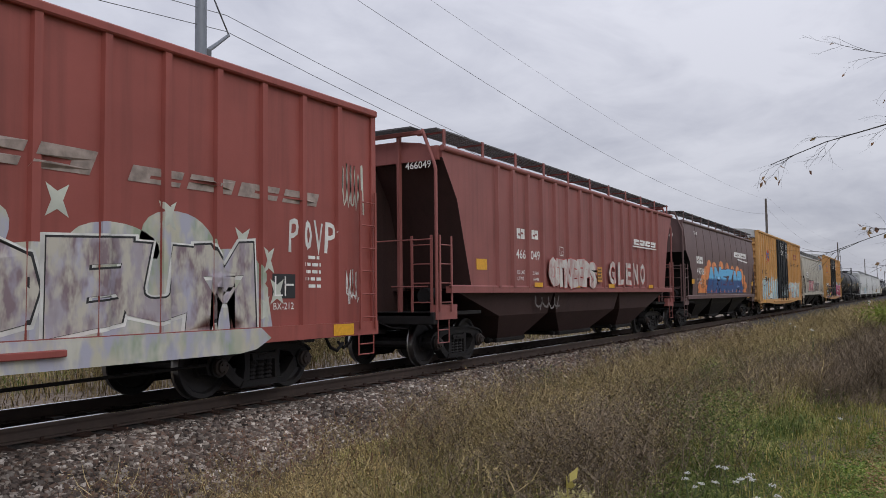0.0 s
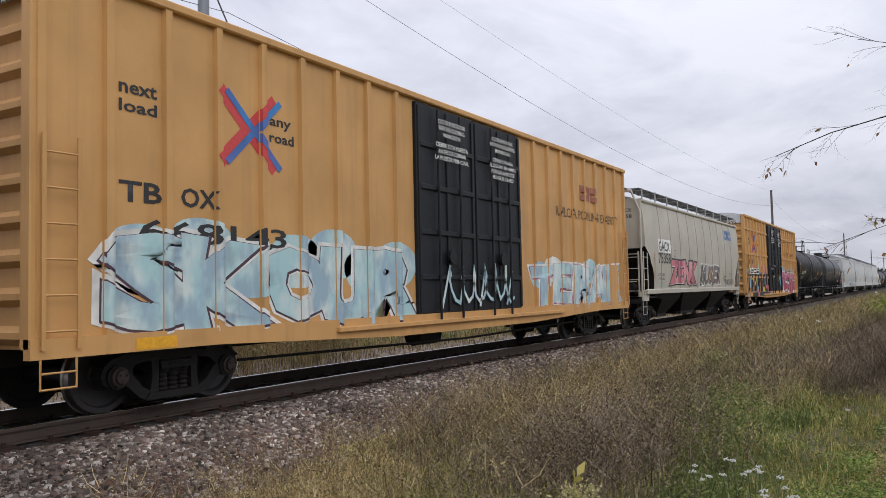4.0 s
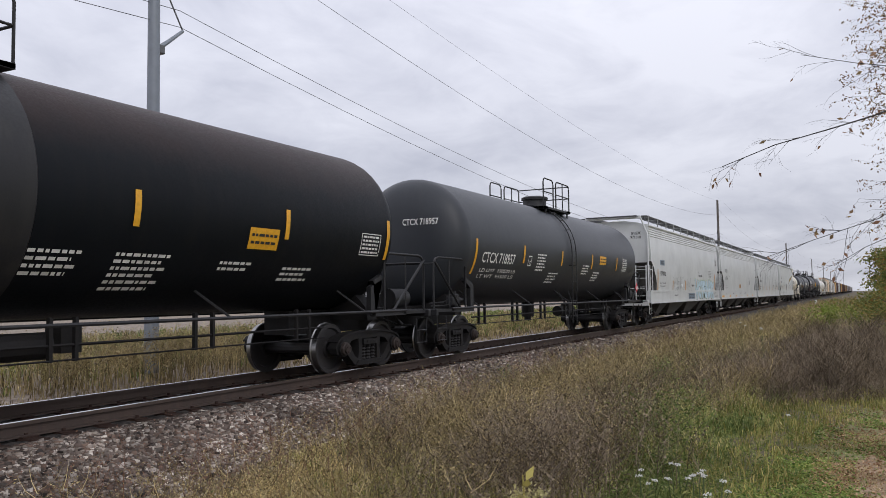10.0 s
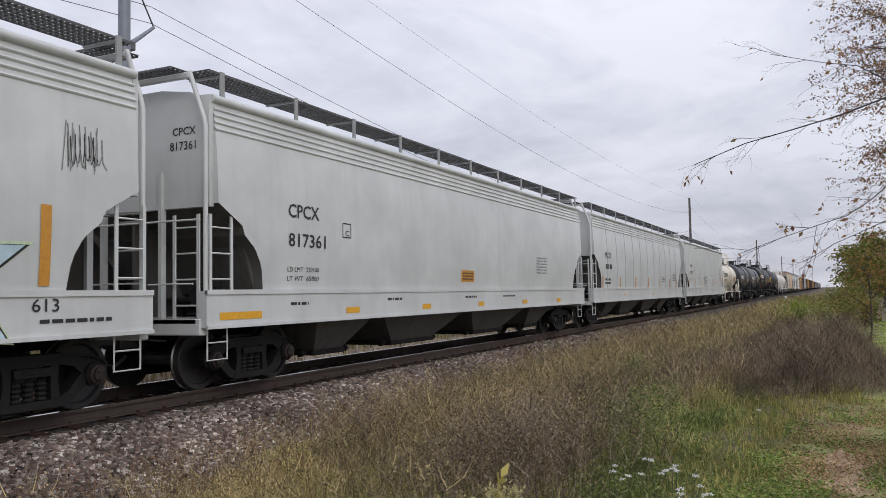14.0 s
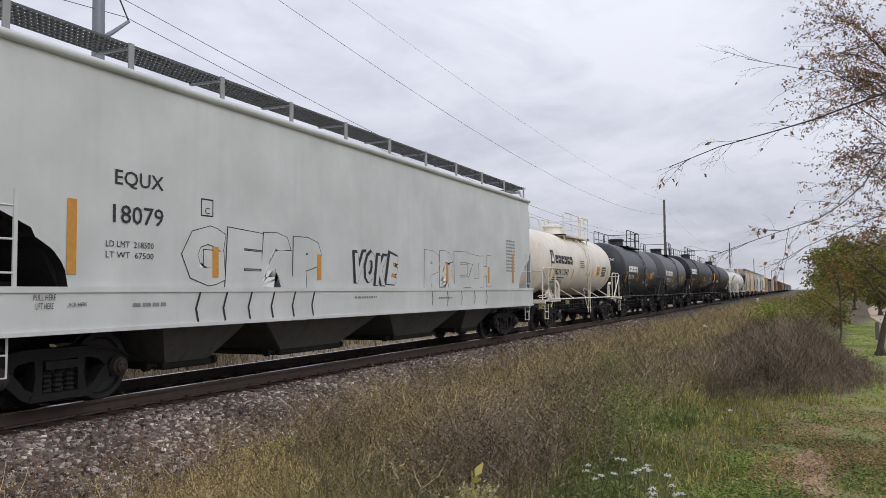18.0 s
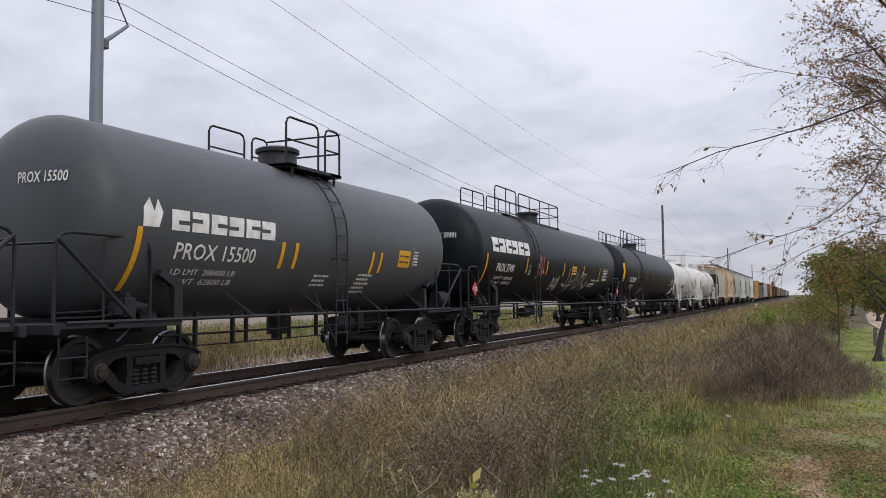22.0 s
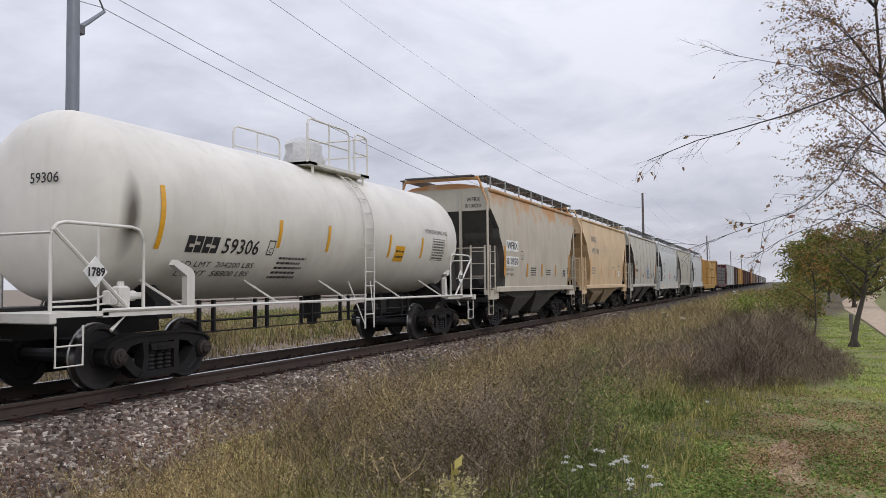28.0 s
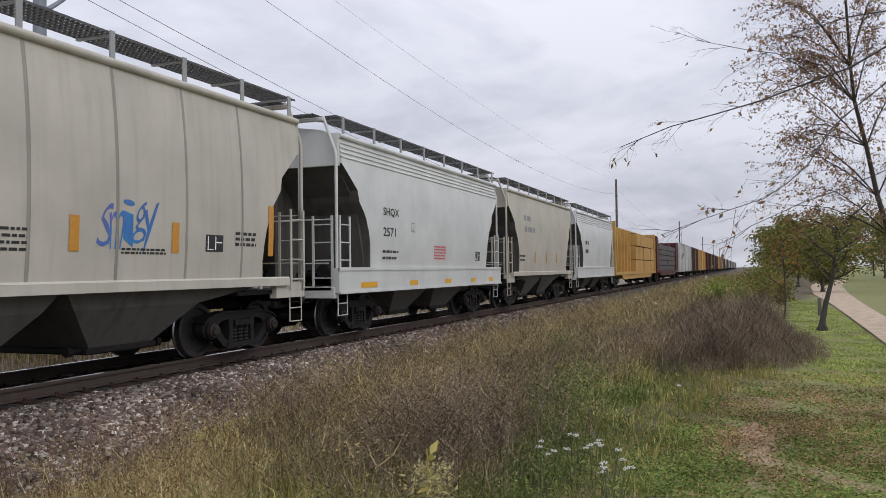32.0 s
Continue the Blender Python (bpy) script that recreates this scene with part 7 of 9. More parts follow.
tank_marks(TK14, "PROX", "15500", (4.19, 6.05, 1.98, 2.22), 1.5, ((3.45, 1.52, 2.39), (6.78, 1.92, 2.37), (7.19, 1.93, 2.38), (10.0, 1.9, 2.36), (10.36, 1.93, 2.36)), LETTER_W, "200400 LB", "62600 LB",
           (11.9, 12.5, 2.1, 2.55), (11.17, 11.74, 2.08, 2.45), None, ((8.0, 1.8, 0.5, 3), (9.6, 1.85, 0.6, 5)))
car, side, L = TK14
blocks(car, 4.04, 6.56, 2.38, 2.68, 6, LETTER_W, side, label="white block wordmark")
patch(car, [(3.5, 2.4), (3.8, 2.4), (3.87, 2.62), (3.78, 2.8), (3.7, 2.62), (3.62, 2.8), (3.5, 2.66)], LETTER_W, side, "emblem", "white emblem")
shifted(TK14, before, -1.4)
head_words(TK14, "PROX 15500", 2.95, 3.1, -0.9, -0.1, LETTER_W)
tank_marks(TK15, "PROX", "37491", (3.07, 4.62, 2.15, 2.4), 1.7, ((2.16, 1.75, 2.65), (5.86, 2.17, 2.65), (8.15, 2.17, 2.64), (10.39, 2.16, 2.65), (13.4, 2.15, 2.65), (16.28, 2.14, 2.63)), LETTER_W, "162800 LB", "100200 LB",
           (17.0, 17.9, 2.1, 2.6), (11.57, 12.28, 2.24, 2.57), (6.14, 6.32, 2.13, 2.42), ((14.8, 1.9, 1.0, 2),))
car, side, L = TK15
blocks(car, 2.58, 6.13, 2.72, 3.14, 6, LETTER_W, side, label="white block wordmark")
scrawl(car, 9.2, 10.2, 1.6, 2.2, 0.03, G_WHITE, side, 52, "thin white tag", 4)
G_SILVER = plain("silver_spray", (0.3, 0.3, 0.31), 0.5, vary=0.3, scale=4)
strokes(car, (((0.55, 1.0), (0.62, 0.0)), ((0.0, 0.32), (0.5, 0.22), (1.35, 0.28)), ((1.0, 0.86), (1.02, 0.02), (1.75, 0.52), (1.2, 0.42)), ((1.5, 0.3), (2.1, 0.98), (2.0, 0.2), (2.75, 0.95), (2.55, 0.22), (2.0, 0.05)), ((3.0, 0.85), (2.95, 0.12)), ((2.95, 0.8), (3.6, 0.85), (3.1, 0.45), (3.9, 0.12), (4.1, 0.5), (3.3, 0.0))), 10.75, 1.62, 0.92, 0.82, 0.085, G_SILVER, side, "silver sprayed letters of a large tag")
for t_, a, b, c, d in (("LIQUEFIED PETROLEUM GAS", 15.05, 16.6, 2.02, 2.12), ("NON-ODORIZED", 15.05, 15.95, 1.88, 1.97)):
    words(car, t_, a, b, c, d, LETTER_W, side, 0.008)
scrawl(car, 7.2, 7.9, 2.0, 2.95, 0.07, G_PINK, side, 54, "pink and white tag", 3)
head_words(TK15, "PROX 37491", 3.05, 3.2, -0.9, -0.1, LETTER_W)
tank_marks(TK16, "TILX", "306361", (3.43, 5.31, 2.13, 2.4), 1.6, ((2.3, 2.15, 3.08), (5.78, 2.36, 2.83), (8.37, 2.33, 2.81), (10.89, 2.33, 2.8), (13.94, 2.33, 2.81), (17.48, 2.3, 2.81)), LETTER_W, "162800 LB", "100000 LB",
           (18.4, 19.3, 2.1, 2.5), None, (5.96, 6.17, 2.14, 2.41), ((17.6, 2.15, 0.7, 2),))
car, side, L = TK16
scrawl(car, 7.3, 8.3, 1.45, 1.95, 0.03, G_WHITE, side, 55, "thin white tag", 5)
head_words(TK16, "TILX 306361", 3.05, 3.2, -0.9, -0.1, LETTER_W)

# white tank cars
tank_marks(TK12, "PROX", "17542", (2.5, 4.46, 2.02, 2.25), 1.9, ((2.0, 1.91, 2.44), (5.15, 1.86, 2.29), (7.9, 1.9, 2.3), (8.4, 1.9, 2.3)), LETTER_K, None, None, None, (9.18, 9.7, 2.07, 2.48), None, ((2.5, 1.9, 1.6, 3), (6.2, 2.6, 0.7, 4)))
car, side, L = TK12
blocks(car, 2.5, 4.98, 2.45, 2.75, 6, LETTER_K, side, label="black block wordmark")
patch(car, [(1.93, 2.42), (2.35, 2.42), (2.35, 2.92), (1.93, 2.92)], LETTER_K, side, "emblem")
patch(car, [(1.99, 2.5), (2.29, 2.5), (2.2, 2.86), (2.14, 2.6), (2.08, 2.86)], LETTER_W, side, "emblem", off=0.007)
patch(car, rect(10.1, 10.9, 2.05, 2.5), DECAL, side, "specification_table")
bars(car, [(10.15, 2.12 + 0.08 * q, 0.68, 0.03) for q in range(5)], LETTER_W, lambda x, z: side(x, z) + 0.003, seed=9)
strip(car, 11.3, 11.42, 1.75, 2.5, side, YELLOW)
tank_marks(TK17, None, "13450", (3.2, 5.1, 1.95, 2.2), 1.8, ((2.4, 2.0, 2.9), (5.6, 2.2, 2.7), (8.83, 2.25, 2.72), (11.02, 2.25, 2.73), (12.6, 2.02, 2.96)), LETTER_K, "204200 LB", "58800 LB",
           (11.75, 12.4, 2.27, 2.75), (9.07, 9.82, 2.21, 2.51), None, ((9.0, 1.85, 0.7, 5),))
car, side, L = TK17
words(car, "HYDROCHLORIC ACID", 10.48, 12.02, 2.03, 2.14, LETTER_K, side, 0.01)
words(car, "SR13450", 11.3, 11.74, 2.62, 2.74, LETTER_K, side)
before = set(TK18[0].children)
tank_marks(TK18, None, "59306", (3.35, 5.19, 1.95, 2.2), 1.9, ((2.73, 1.97, 2.89), (5.73, 2.1, 2.59), (7.42, 2.09, 2.6), (10.16, 2.05, 2.57), (11.96, 2.09, 2.58), (13.6, 2.1, 2.9)), LETTER_K, "204200 LBS", "58800 LBS",
           (12.6, 13.4, 2.05, 2.6), (10.48, 10.99, 1.97, 2.33), (5.45, 5.65, 1.96, 2.22), ((5.9, 1.9, 0.9, 5),))
car, side, L = TK18
words(car, "HYDROCHLORIC ACID", 12.1, 13.6, 2.72, 2.82, LETTER_K, side)
shifted(TK18, before, -0.7)
head_words(TK18, "59306", 2.85, 3.0, -0.6, -0.1, LETTER_K)

# white hoppers
car, side, L = HOP8
GREYBLUE = plain("faded_grey_blue", (0.2, 0.25, 0.3), 0.6, vary=0.25, scale=5)
patch(car, rect(1.98, 2.91, 2.64, 2.88), GREYBLUE, side, "number_panel")
words(car, "INEX", 2.2, 2.7, 2.68, 2.84, LETTER_K, side, 0.01)
words(car, "971010", 1.98, 3.1, 2.16, 2.38, LETTER_K, side, 0.01)
weights(car, 1.92, 3.1, 1.8, 1.66, 0.075, "219400 LBS", "66600 LBS", LETTER_K, side)
for a, b, c, d in ((1.43, 1.56, 1.53, 2.45), (4.67, 4.79, 1.54, 1.98), (7.7, 7.85, 1.53, 2.0), (10.7, 10.85, 1.53, 2.0)):
    strip(car, a, b, c, d, side)
piece(car, "VRKASA", 4.9, 9.7, 1.55, 2.15, ((LETTER_G, 0.07, 0, 0), (PALE, 0.06, 0, 0)), side, 61, "faint grey outline letters", lap=-0.02, wild=0.15)
piece(car, "VCTRNXK", 10.3, 16.4, 1.08, 2.12, ((plain("pale_lime_spray", (0.5, 0.6, 0.4), 0.6), 0.105, 0, 0), (G_BLACK, 0.085, 0.01, -0.01), (plain("ice_blue_spray", (0.45, 0.58, 0.64), 0.55, vary=0.2, scale=3), 0.07, 0, 0)), lambda x, z: side(x, z) if z > 1.5 else 1.6, 62, "pale teal graffiti letters outlined in black", lean=0.2)
words(car, "FOR", 11.4, 11.75, 2.42, 2.52, LETTER_K, side)
bars(car, [(11.55, 2.26, 1.1, 0.11), (9.5, 1.72, 0.7, 0.1)], LETTER_K, side, "handwriting", 63)
patch(car, rect(8.46, 10.31, 1.07, 1.37), GREYBLUE, lambda x, z: 1.6, "painted_patch")
bars(car, [(8.6, 1.28 - 0.08 * k, 1.5, 0.03) for k in range(3)], LETTER_K, lambda x, z: 1.604, seed=11)
bars(car, [(14.8, 2.6 - 0.09 * k, 0.9, 0.04) for k in range(5)] + [(4.9, 1.25, 0.9, 0.06)], LETTER_G, lambda x, z: side(x, z) if z > 1.5 else 1.6, seed=12)
scrawl(car, 17.2, 17.85, 2.9, 3.5, 0.016, LETTER_G, side, 66, "thin grey sprayed sketch", 7)
scrawl(car, 17.25, 17.7, 2.95, 3.4, 0.012, LETTER_K, side, 67, "thin black sprayed sketch", 6)
strip(car, 16.9, 17.04, 1.56, 2.48, side)
words(car, "613", 16.8, 17.15, 1.27, 1.42, LETTER_K, lambda x, z: 1.6, 0.004)
bars(car, [(16.9, 1.14, 1.0, 0.045)], LETTER_K, lambda x, z: 1.6, seed=68)
end_words(car, "971010", -1.2, -0.75, 3.75, 3.88, 0.2, LETTER_K)
end_words(car, "INEX", -1.2, -0.8, 3.93, 4.05, 0.2, LETTER_K)

car, side, L = HOP9
words(car, "CPCX", 1.95, 2.83, 2.69, 2.92, LETTER_K, side, 0.012)
words(car, "817361", 1.95, 3.02, 2.21, 2.44, LETTER_K, side, 0.012)
weights(car, 1.93, 2.83, 1.8, 1.65, 0.08, "220100", "65900", LETTER_K, side)
plate_mark(car, 3.57, 3.86, 2.44, 2.71, LETTER_K, side)
low = lambda x, z: 1.595
for a, b in ((0.3, 1.25), (3.67, 4.13), (6.72, 7.12), (9.79, 10.15), (13.0, 13.4), (16.2, 16.6)):
    strip(car, a, b, 1.07, 1.18, low, YELLOW)
patch(car, rect(8.81, 9.59, 1.67, 1.95), AMBER, side, "caution_panel")
bars(car, [(8.9, 1.86 - 0.07 * k, 0.6, 0.035) for k in range(3)], LETTER_K, lambda x, z: side(x, z) + 0.004, seed=13)
bars(car, [(14.3, 2.4 - 0.09 * k, 1.0, 0.04) for k in range(6)], LETTER_G, side, seed=14)
bars(car, [(2.0, 1.25, 0.5, 0.05), (5.2, 1.28, 0.6, 0.05), (9.0, 1.28, 0.7, 0.05), (11.5, 1.28, 0.9, 0.05)], LETTER_K, low, seed=15)
end_words(car, "CPCX", -1.25, -0.8, 3.8, 3.92, 0.2, LETTER_K)
end_words(car, "817361", -1.25, -0.75, 3.58, 3.71, 0.2, LETTER_K)

car, side, L = HOP10
for a in (1.5, 4.4, 7.36, 10.26, 13.18, 15.96, 18.3):
    strip(car, a - 0.07, a + 0.07, 1.52, 1.97, side)
bars(car, [(17.0, 2.25 - 0.09 * k, 0.9, 0.04) for k in range(5)] + [(13.8, 2.0 - 0.09 * k, 0.7, 0.04) for k in range(3)], LETTER_K, side, seed=16)
words(car, "PLCX", 1.95, 2.83, 2.69, 2.92, LETTER_K, side, 0.012)
bars(car, [(1.95, 2.25, 1.0, 0.2), (1.9, 1.8, 0.9, 0.08), (1.9, 1.66, 0.9, 0.08)], LETTER_K, side, seed=17)
for a in (5.2, 11.3):
    patch(car, [(a + 0.09 * math.cos(q), 1.22 + 0.09 * math.sin(q)) for q in [0.6 * k for k in range(10)]], YELLOW, low, "marking")

car, side, L = HOP11
words(car, "EQUX", 2.02, 2.88, 2.79, 3.02, LETTER_K, side, 0.008)
words(car, "18079", 1.99, 2.88, 2.33, 2.57, LETTER_K, side, 0.008)
weights(car, 1.88, 2.7, 2.02, 1.88, 0.08, "218500", "67500", LETTER_K, side)
plate_mark(car, 3.64, 3.91, 2.55, 2.81, LETTER_K, side)
for a, c, d in ((1.36, 1.66, 2.57), (3.96, 1.65, 2.11), (6.8, 1.65, 2.11), (9.7, 1.65, 2.11), (12.6, 1.65, 2.1), (15.5, 1.65, 2.1), (17.6, 1.66, 2.55)):
    strip(car, a - 0.07, a + 0.07, c, d, side)
piece(car, "GERP", 3.35, 6.9, 1.52, 2.42, ((G_BLACK, 0.1, 0, 0), (PALE_B, 0.086, 0, 0)), side, 71, "black outline bubble letters", lap=0.03, wild=0.06)
for k in range(6):
    g = Geo()
    stroke(g, [(3.6 + 0.6 * k, 1.46), (3.5 + 0.6 * k, 1.2), (3.55 + 0.6 * k, 1.02)], 0.04)
    me = bpy.data.meshes.new("graffiti")
    me.from_pydata(g.v, [], g.f)
    part("graffiti", onto_side(me, "graffiti", G_BLACK, lambda x, z: 1.602, 0.004), None, car, "black sprayed drip line")
piece(car, "VOKE", 7.9, 9.8, 1.6, 2.25, ((G_BLACK, 0.1, -0.05, 0.02), (G_BLACK, 0.07, 0, 0), (PALE_B, 0.05, 0, 0)), side, 72, "outlined letters with a thick black edge", lap=0.0, lean=0.25)
piece(car, "PREZH", 11.3, 15.7, 1.52, 2.42, ((G_BLACK, 0.09, 0, 0), (PALE_B, 0.079, 0, 0)), side, 73, "thin black outline letters", lap=0.02, wild=0.07)
for k in range(5):
    strokes(car, (((0, 0), (0.3, -0.5), (0, -1)),), 11.6 + 0.9 * k, 1.44, 0.2, 0.36, 0.03, G_BLACK, lambda x, z: 1.602, "thin black drip line")
bars(car, [(17.0, 2.9 - 0.1 * k, 0.8, 0.045) for k in range(10)], LETTER_G, side, seed=18)
bars(car, [(2.3, 1.25, 0.6, 0.05), (8.0, 1.3, 0.9, 0.04), (12.0, 1.25, 0.8, 0.04)], LETTER_G, lambda x, z: 1.602, seed=19)
end_words(car, "EQUX", -1.15, -0.7, 3.88, 4.0, 0.2, LETTER_K)
end_words(car, "18079", -1.15, -0.7, 3.7, 3.82, 0.2, LETTER_K)

# short hoppers
car, side, L = SHORT[0]
patch(car, rect(1.62, 2.92, 2.48, 2.83), LETTER_W, side, "number_panel", off=0.003)
patch(car, rect(1.62, 2.92, 1.99, 2.31), LETTER_W, side, "number_panel", off=0.003)
words(car, "WFRX", 1.7, 2.84, 2.54, 2.78, LETTER_K, side, 0.01)
words(car, "810820", 1.7, 2.86, 2.04, 2.27, LETTER_K, side, 0.01)
weights(car, 1.52, 2.4, 1.84, 1.69, 0.075, "223800", "62200", LETTER_K, side)
plate_mark(car, 3.21, 3.49, 2.24, 2.52, LETTER_K, side)
data_panel(car, 9.0, 9.4, 1.7, 1.95, side)
bars(car, [(4.4, 1.95 - 0.08 * k, 0.7, 0.035) for k in range(4)] + [(6.5, 1.9 - 0.08 * k, 0.6, 0.035) for k in range(3)] + [(9.7, 2.0 - 0.09 * k, 0.7, 0.05) for k in range(3)], LETTER_K, side, seed=20)
end_words(car, "WFRX", -1.25, -0.8, 3.95, 4.08, 0.2, LETTER_K)
end_words(car, "810820", -1.28, -0.76, 3.76, 3.88, 0.2, LETTER_K)
for a, c, d in ((1.48, 1.68, 2.62), (3.98, 1.66, 2.12), (5.86, 1.68, 2.14), (7.81, 1.69, 2.12), (10.0, 1.7, 2.6)):
    strip(car, a - 0.08, a + 0.08, c, d, side)
car, side, L = SHORT[1]
words(car, "AOKX", 1.94, 3.04, 3.36, 3.64, LETTER_G, side, 0.012)
words(car, "495198", 1.93, 3.49, 2.8, 3.08, LETTER_G, side, 0.012)
plate_mark(car, 5.06, 5.35, 2.99, 3.22, LETTER_G, side)
for a, c, d in ((1.5, 1.68, 2.6), (4.0, 1.66, 2.1), (6.0, 1.68, 2.1), (7.8, 1.69, 2.1), (10.0, 1.7, 2.6)):
    strip(car, a - 0.07, a + 0.07, c, d, side)
bars(car, [(1.9, 2.1 - 0.12 * k, 0.8, 0.06) for k in range(3)] + [(6.8, 2.2, 0.7, 0.05), (8.3, 2.3, 0.9, 0.05)], LETTER_G, side, seed=21)
data_panel(car, 8.6, 9.0, 1.75, 2.05, side, False)
end_words(car, "AOKX", -1.25, -0.8, 3.72, 3.85, 0.2, LETTER_K)
end_words(car, "495198", -1.25, -0.72, 3.5, 3.64, 0.2, LETTER_K)
car, side, L = SHORT[2]
words(car, "TILX", 1.69, 2.38, 2.53, 2.75, LETTER_K, side, 0.012)
words(car, "334899", 1.55, 2.58, 2.07, 2.29, LETTER_K, side, 0.012)
weights(car, 1.5, 2.34, 1.83, 1.69, 0.085, "223600", "63400", LETTER_K, side)
plate_mark(car, 3.2, 3.45, 2.25, 2.5, LETTER_K, side)
data_panel(car, 8.42, 8.87, 1.76, 2.03, side)
piece(car, "Smigy", 6.15, 7.2, 1.85, 2.4, ((plain("blue_spray", (0.035, 0.14, 0.33), 0.5), -0.008, 0, 0),), side, 81, "thin blue sprayed tag", lap=0.12, wild=0.3, lean=0.15)
for a, c, d in ((1.5, 1.69, 2.57), (3.8, 1.72, 2.18), (5.77, 1.72, 2.18), (7.7, 1.73, 2.18), (10.26, 1.71, 2.6)):
    strip(car, a - 0.08, a + 0.08, c, d, side)
bars(car, [(4.4, 1.95 - 0.08 * k, 0.7, 0.035) for k in range(4)] + [(6.6, 1.75 - 0.05 * k, 0.9, 0.03) for k in range(2)] + [(9.2, 2.05 - 0.09 * k, 0.6, 0.05) for k in range(3)], LETTER_K, side, seed=22)
end_words(car, "TILX", -1.2, -0.85, 3.85, 3.98, 0.2, LETTER_K)
end_words(car, "334899", -1.25, -0.75, 3.66, 3.79, 0.2, LETTER_K)
car, side, L = SHORT[3]
words(car, "SHQX", 2.24, 3.14, 2.7, 2.92, LETTER_K, side, 0.01)
words(car, "2571", 2.22, 2.93, 2.24, 2.45, LETTER_K, side, 0.01)
plate_mark(car, 3.9, 4.15, 2.4, 2.64, LETTER_G, side)
bars(car, [(5.5, 2.05 - 0.08 * k, 0.9, 0.04) for k in range(5)], SIGN_R, side, seed=23)
bars(car, [(2.2, 1.85, 0.9, 0.06), (2.2, 1.7, 0.8, 0.06)], LETTER_K, side, seed=24)
data_panel(car, 9.02, 9.5, 1.71, 1.99, side)
for a, b in ((1.04, 1.87), (3.77, 4.3), (6.3, 6.8), (8.6, 9.0), (10.4, 10.8)):
    strip(car, a, b, 1.06, 1.18, low, YELLOW)
car, side, L = SHORT[4]
bars(car, [(2.3, 2.87, 1.6, 0.2), (2.3, 3.3, 1.0, 0.2)], LETTER_G, side, seed=25)
bars(car, [(1.6, 1.9, 0.8, 0.07), (1.6, 1.75, 0.8, 0.07)], LETTER_K, side, seed=26)
for a in (3.9, 5.9, 7.8):
    strip(car, a - 0.07, a + 0.07, 1.68, 2.12, side)
car, side, L = SHORT[5]
bars(car, [(2.2, 2.7, 0.9, 0.2), (2.2, 2.24, 0.9, 0.2)], LETTER_K, side, seed=27)


# placards in their holders at the ends of the tank cars
def placard(spec, number, mat, ink, x=0.75, z=1.62):
    car = spec[0]
    g = Geo()
    r = 0.2
    g.plate([(x - r, z), (x, z - r), (x + r, z), (x, z + r)], -1.44, -1.425)
    p = part("placard", g, mat, car, "diamond hazard placard")
    me = flat_text(number, 0.15, 0.006)
    w = max(v.co.x for v in me.vertices)
    for v in me.vertices:
        v.co = (x - w / 2 + v.co.x, -1.447, z - 0.05 + v.co.y)
    me.materials.clear()
    me.materials.append(ink)
    part("lettering", me, None, p)


placard(TK15, "1075", SIGN_R, LETTER_W, x=1.35)
placard(TK7, "3295", SIGN_R, LETTER_W, x=17.55)
placard(TK15, "1075", SIGN_R, LETTER_W, x=20.3)
placard(TK18, "1789", LETTER_W, LETTER_K)
placard(TK17, "1789", LETTER_W, LETTER_K)
placard(TK18, "1789", LETTER_W, LETTER_K, x=13.75)

# instructions on sills and sides
car, side, L = HOP11
for t_, a, b, c, d in (("PULL HERE", 0.81, 1.11, 1.35, 1.42), ("LIFT HERE", 0.84, 1.08, 1.25, 1.32), ("JACK HERE", 1.27, 1.56, 1.26, 1.32)):
    words(car, t_, a, b, c, d, LETTER_K, lambda x, z: side(x, z) + 0.045)
car, side, L = HOP4
for t_, a, b, c, d in (("EXW 10-8  H 9-3", 13.6, 14.2, 1.93, 1.99), ("EW  8-2  H 13-2", 13.6, 14.2, 1.84, 1.9)):
    words(car, t_, a, b, c, d, LETTER_K, side)


# ---- plants, stones and trees beside the track ----
dice = np.random.default_rng(11)


def heights(x, y):
    return np.array([ground_z(a, b) for a, b in zip(x, y)])


def bulk(name, verts, tris, mat):
    """A mesh straight from arrays of vertices and triangles."""
    me = bpy.data.meshes.new(name)
    verts, tris = np.asarray(verts, np.float32).reshape(-1, 3), np.asarray(tris, np.int32).reshape(-1, 3)
    me.vertices.add(len(verts))
    me.vertices.foreach_set("co", verts.ravel())
    me.loops.add(len(tris) * 3)
    me.loops.foreach_set("vertex_index", tris.ravel())
    me.polygons.add(len(tris))
    me.polygons.foreach_set("loop_start", np.arange(0, len(tris) * 3, 3, dtype=np.int32))
    me.update(calc_edges=True)
    me.materials.append(mat)
    return me


def unit(n, flat=0.0):
    """n random directions; flat = 1 keeps them level."""
    a = dice.uniform(0, 2 * np.pi, n)
    z = dice.uniform(-1, 1, n) * (1 - flat)
    r = np.sqrt(1 - z * z)
    return np.stack([r * np.cos(a), r * np.sin(a), z], 1)


def ribbons(p0, p1, p2, w):
    """Tapered strips bent through three points, one for each row."""
    n = len(p0)
    side = unit(n, 1.0) * np.asarray(w).reshape(-1, 1) * 0.5
    v = np.stack([p0 - side, p0 + side, p1 - side * 0.8, p1 + side * 0.8, p2], 1)
    t = np.array([[0, 1, 2], [1, 3, 2], [2, 3, 4]])
    return v.reshape(-1, 3), (t[None] + 5 * np.arange(n)[:, None, None]).reshape(-1, 3)


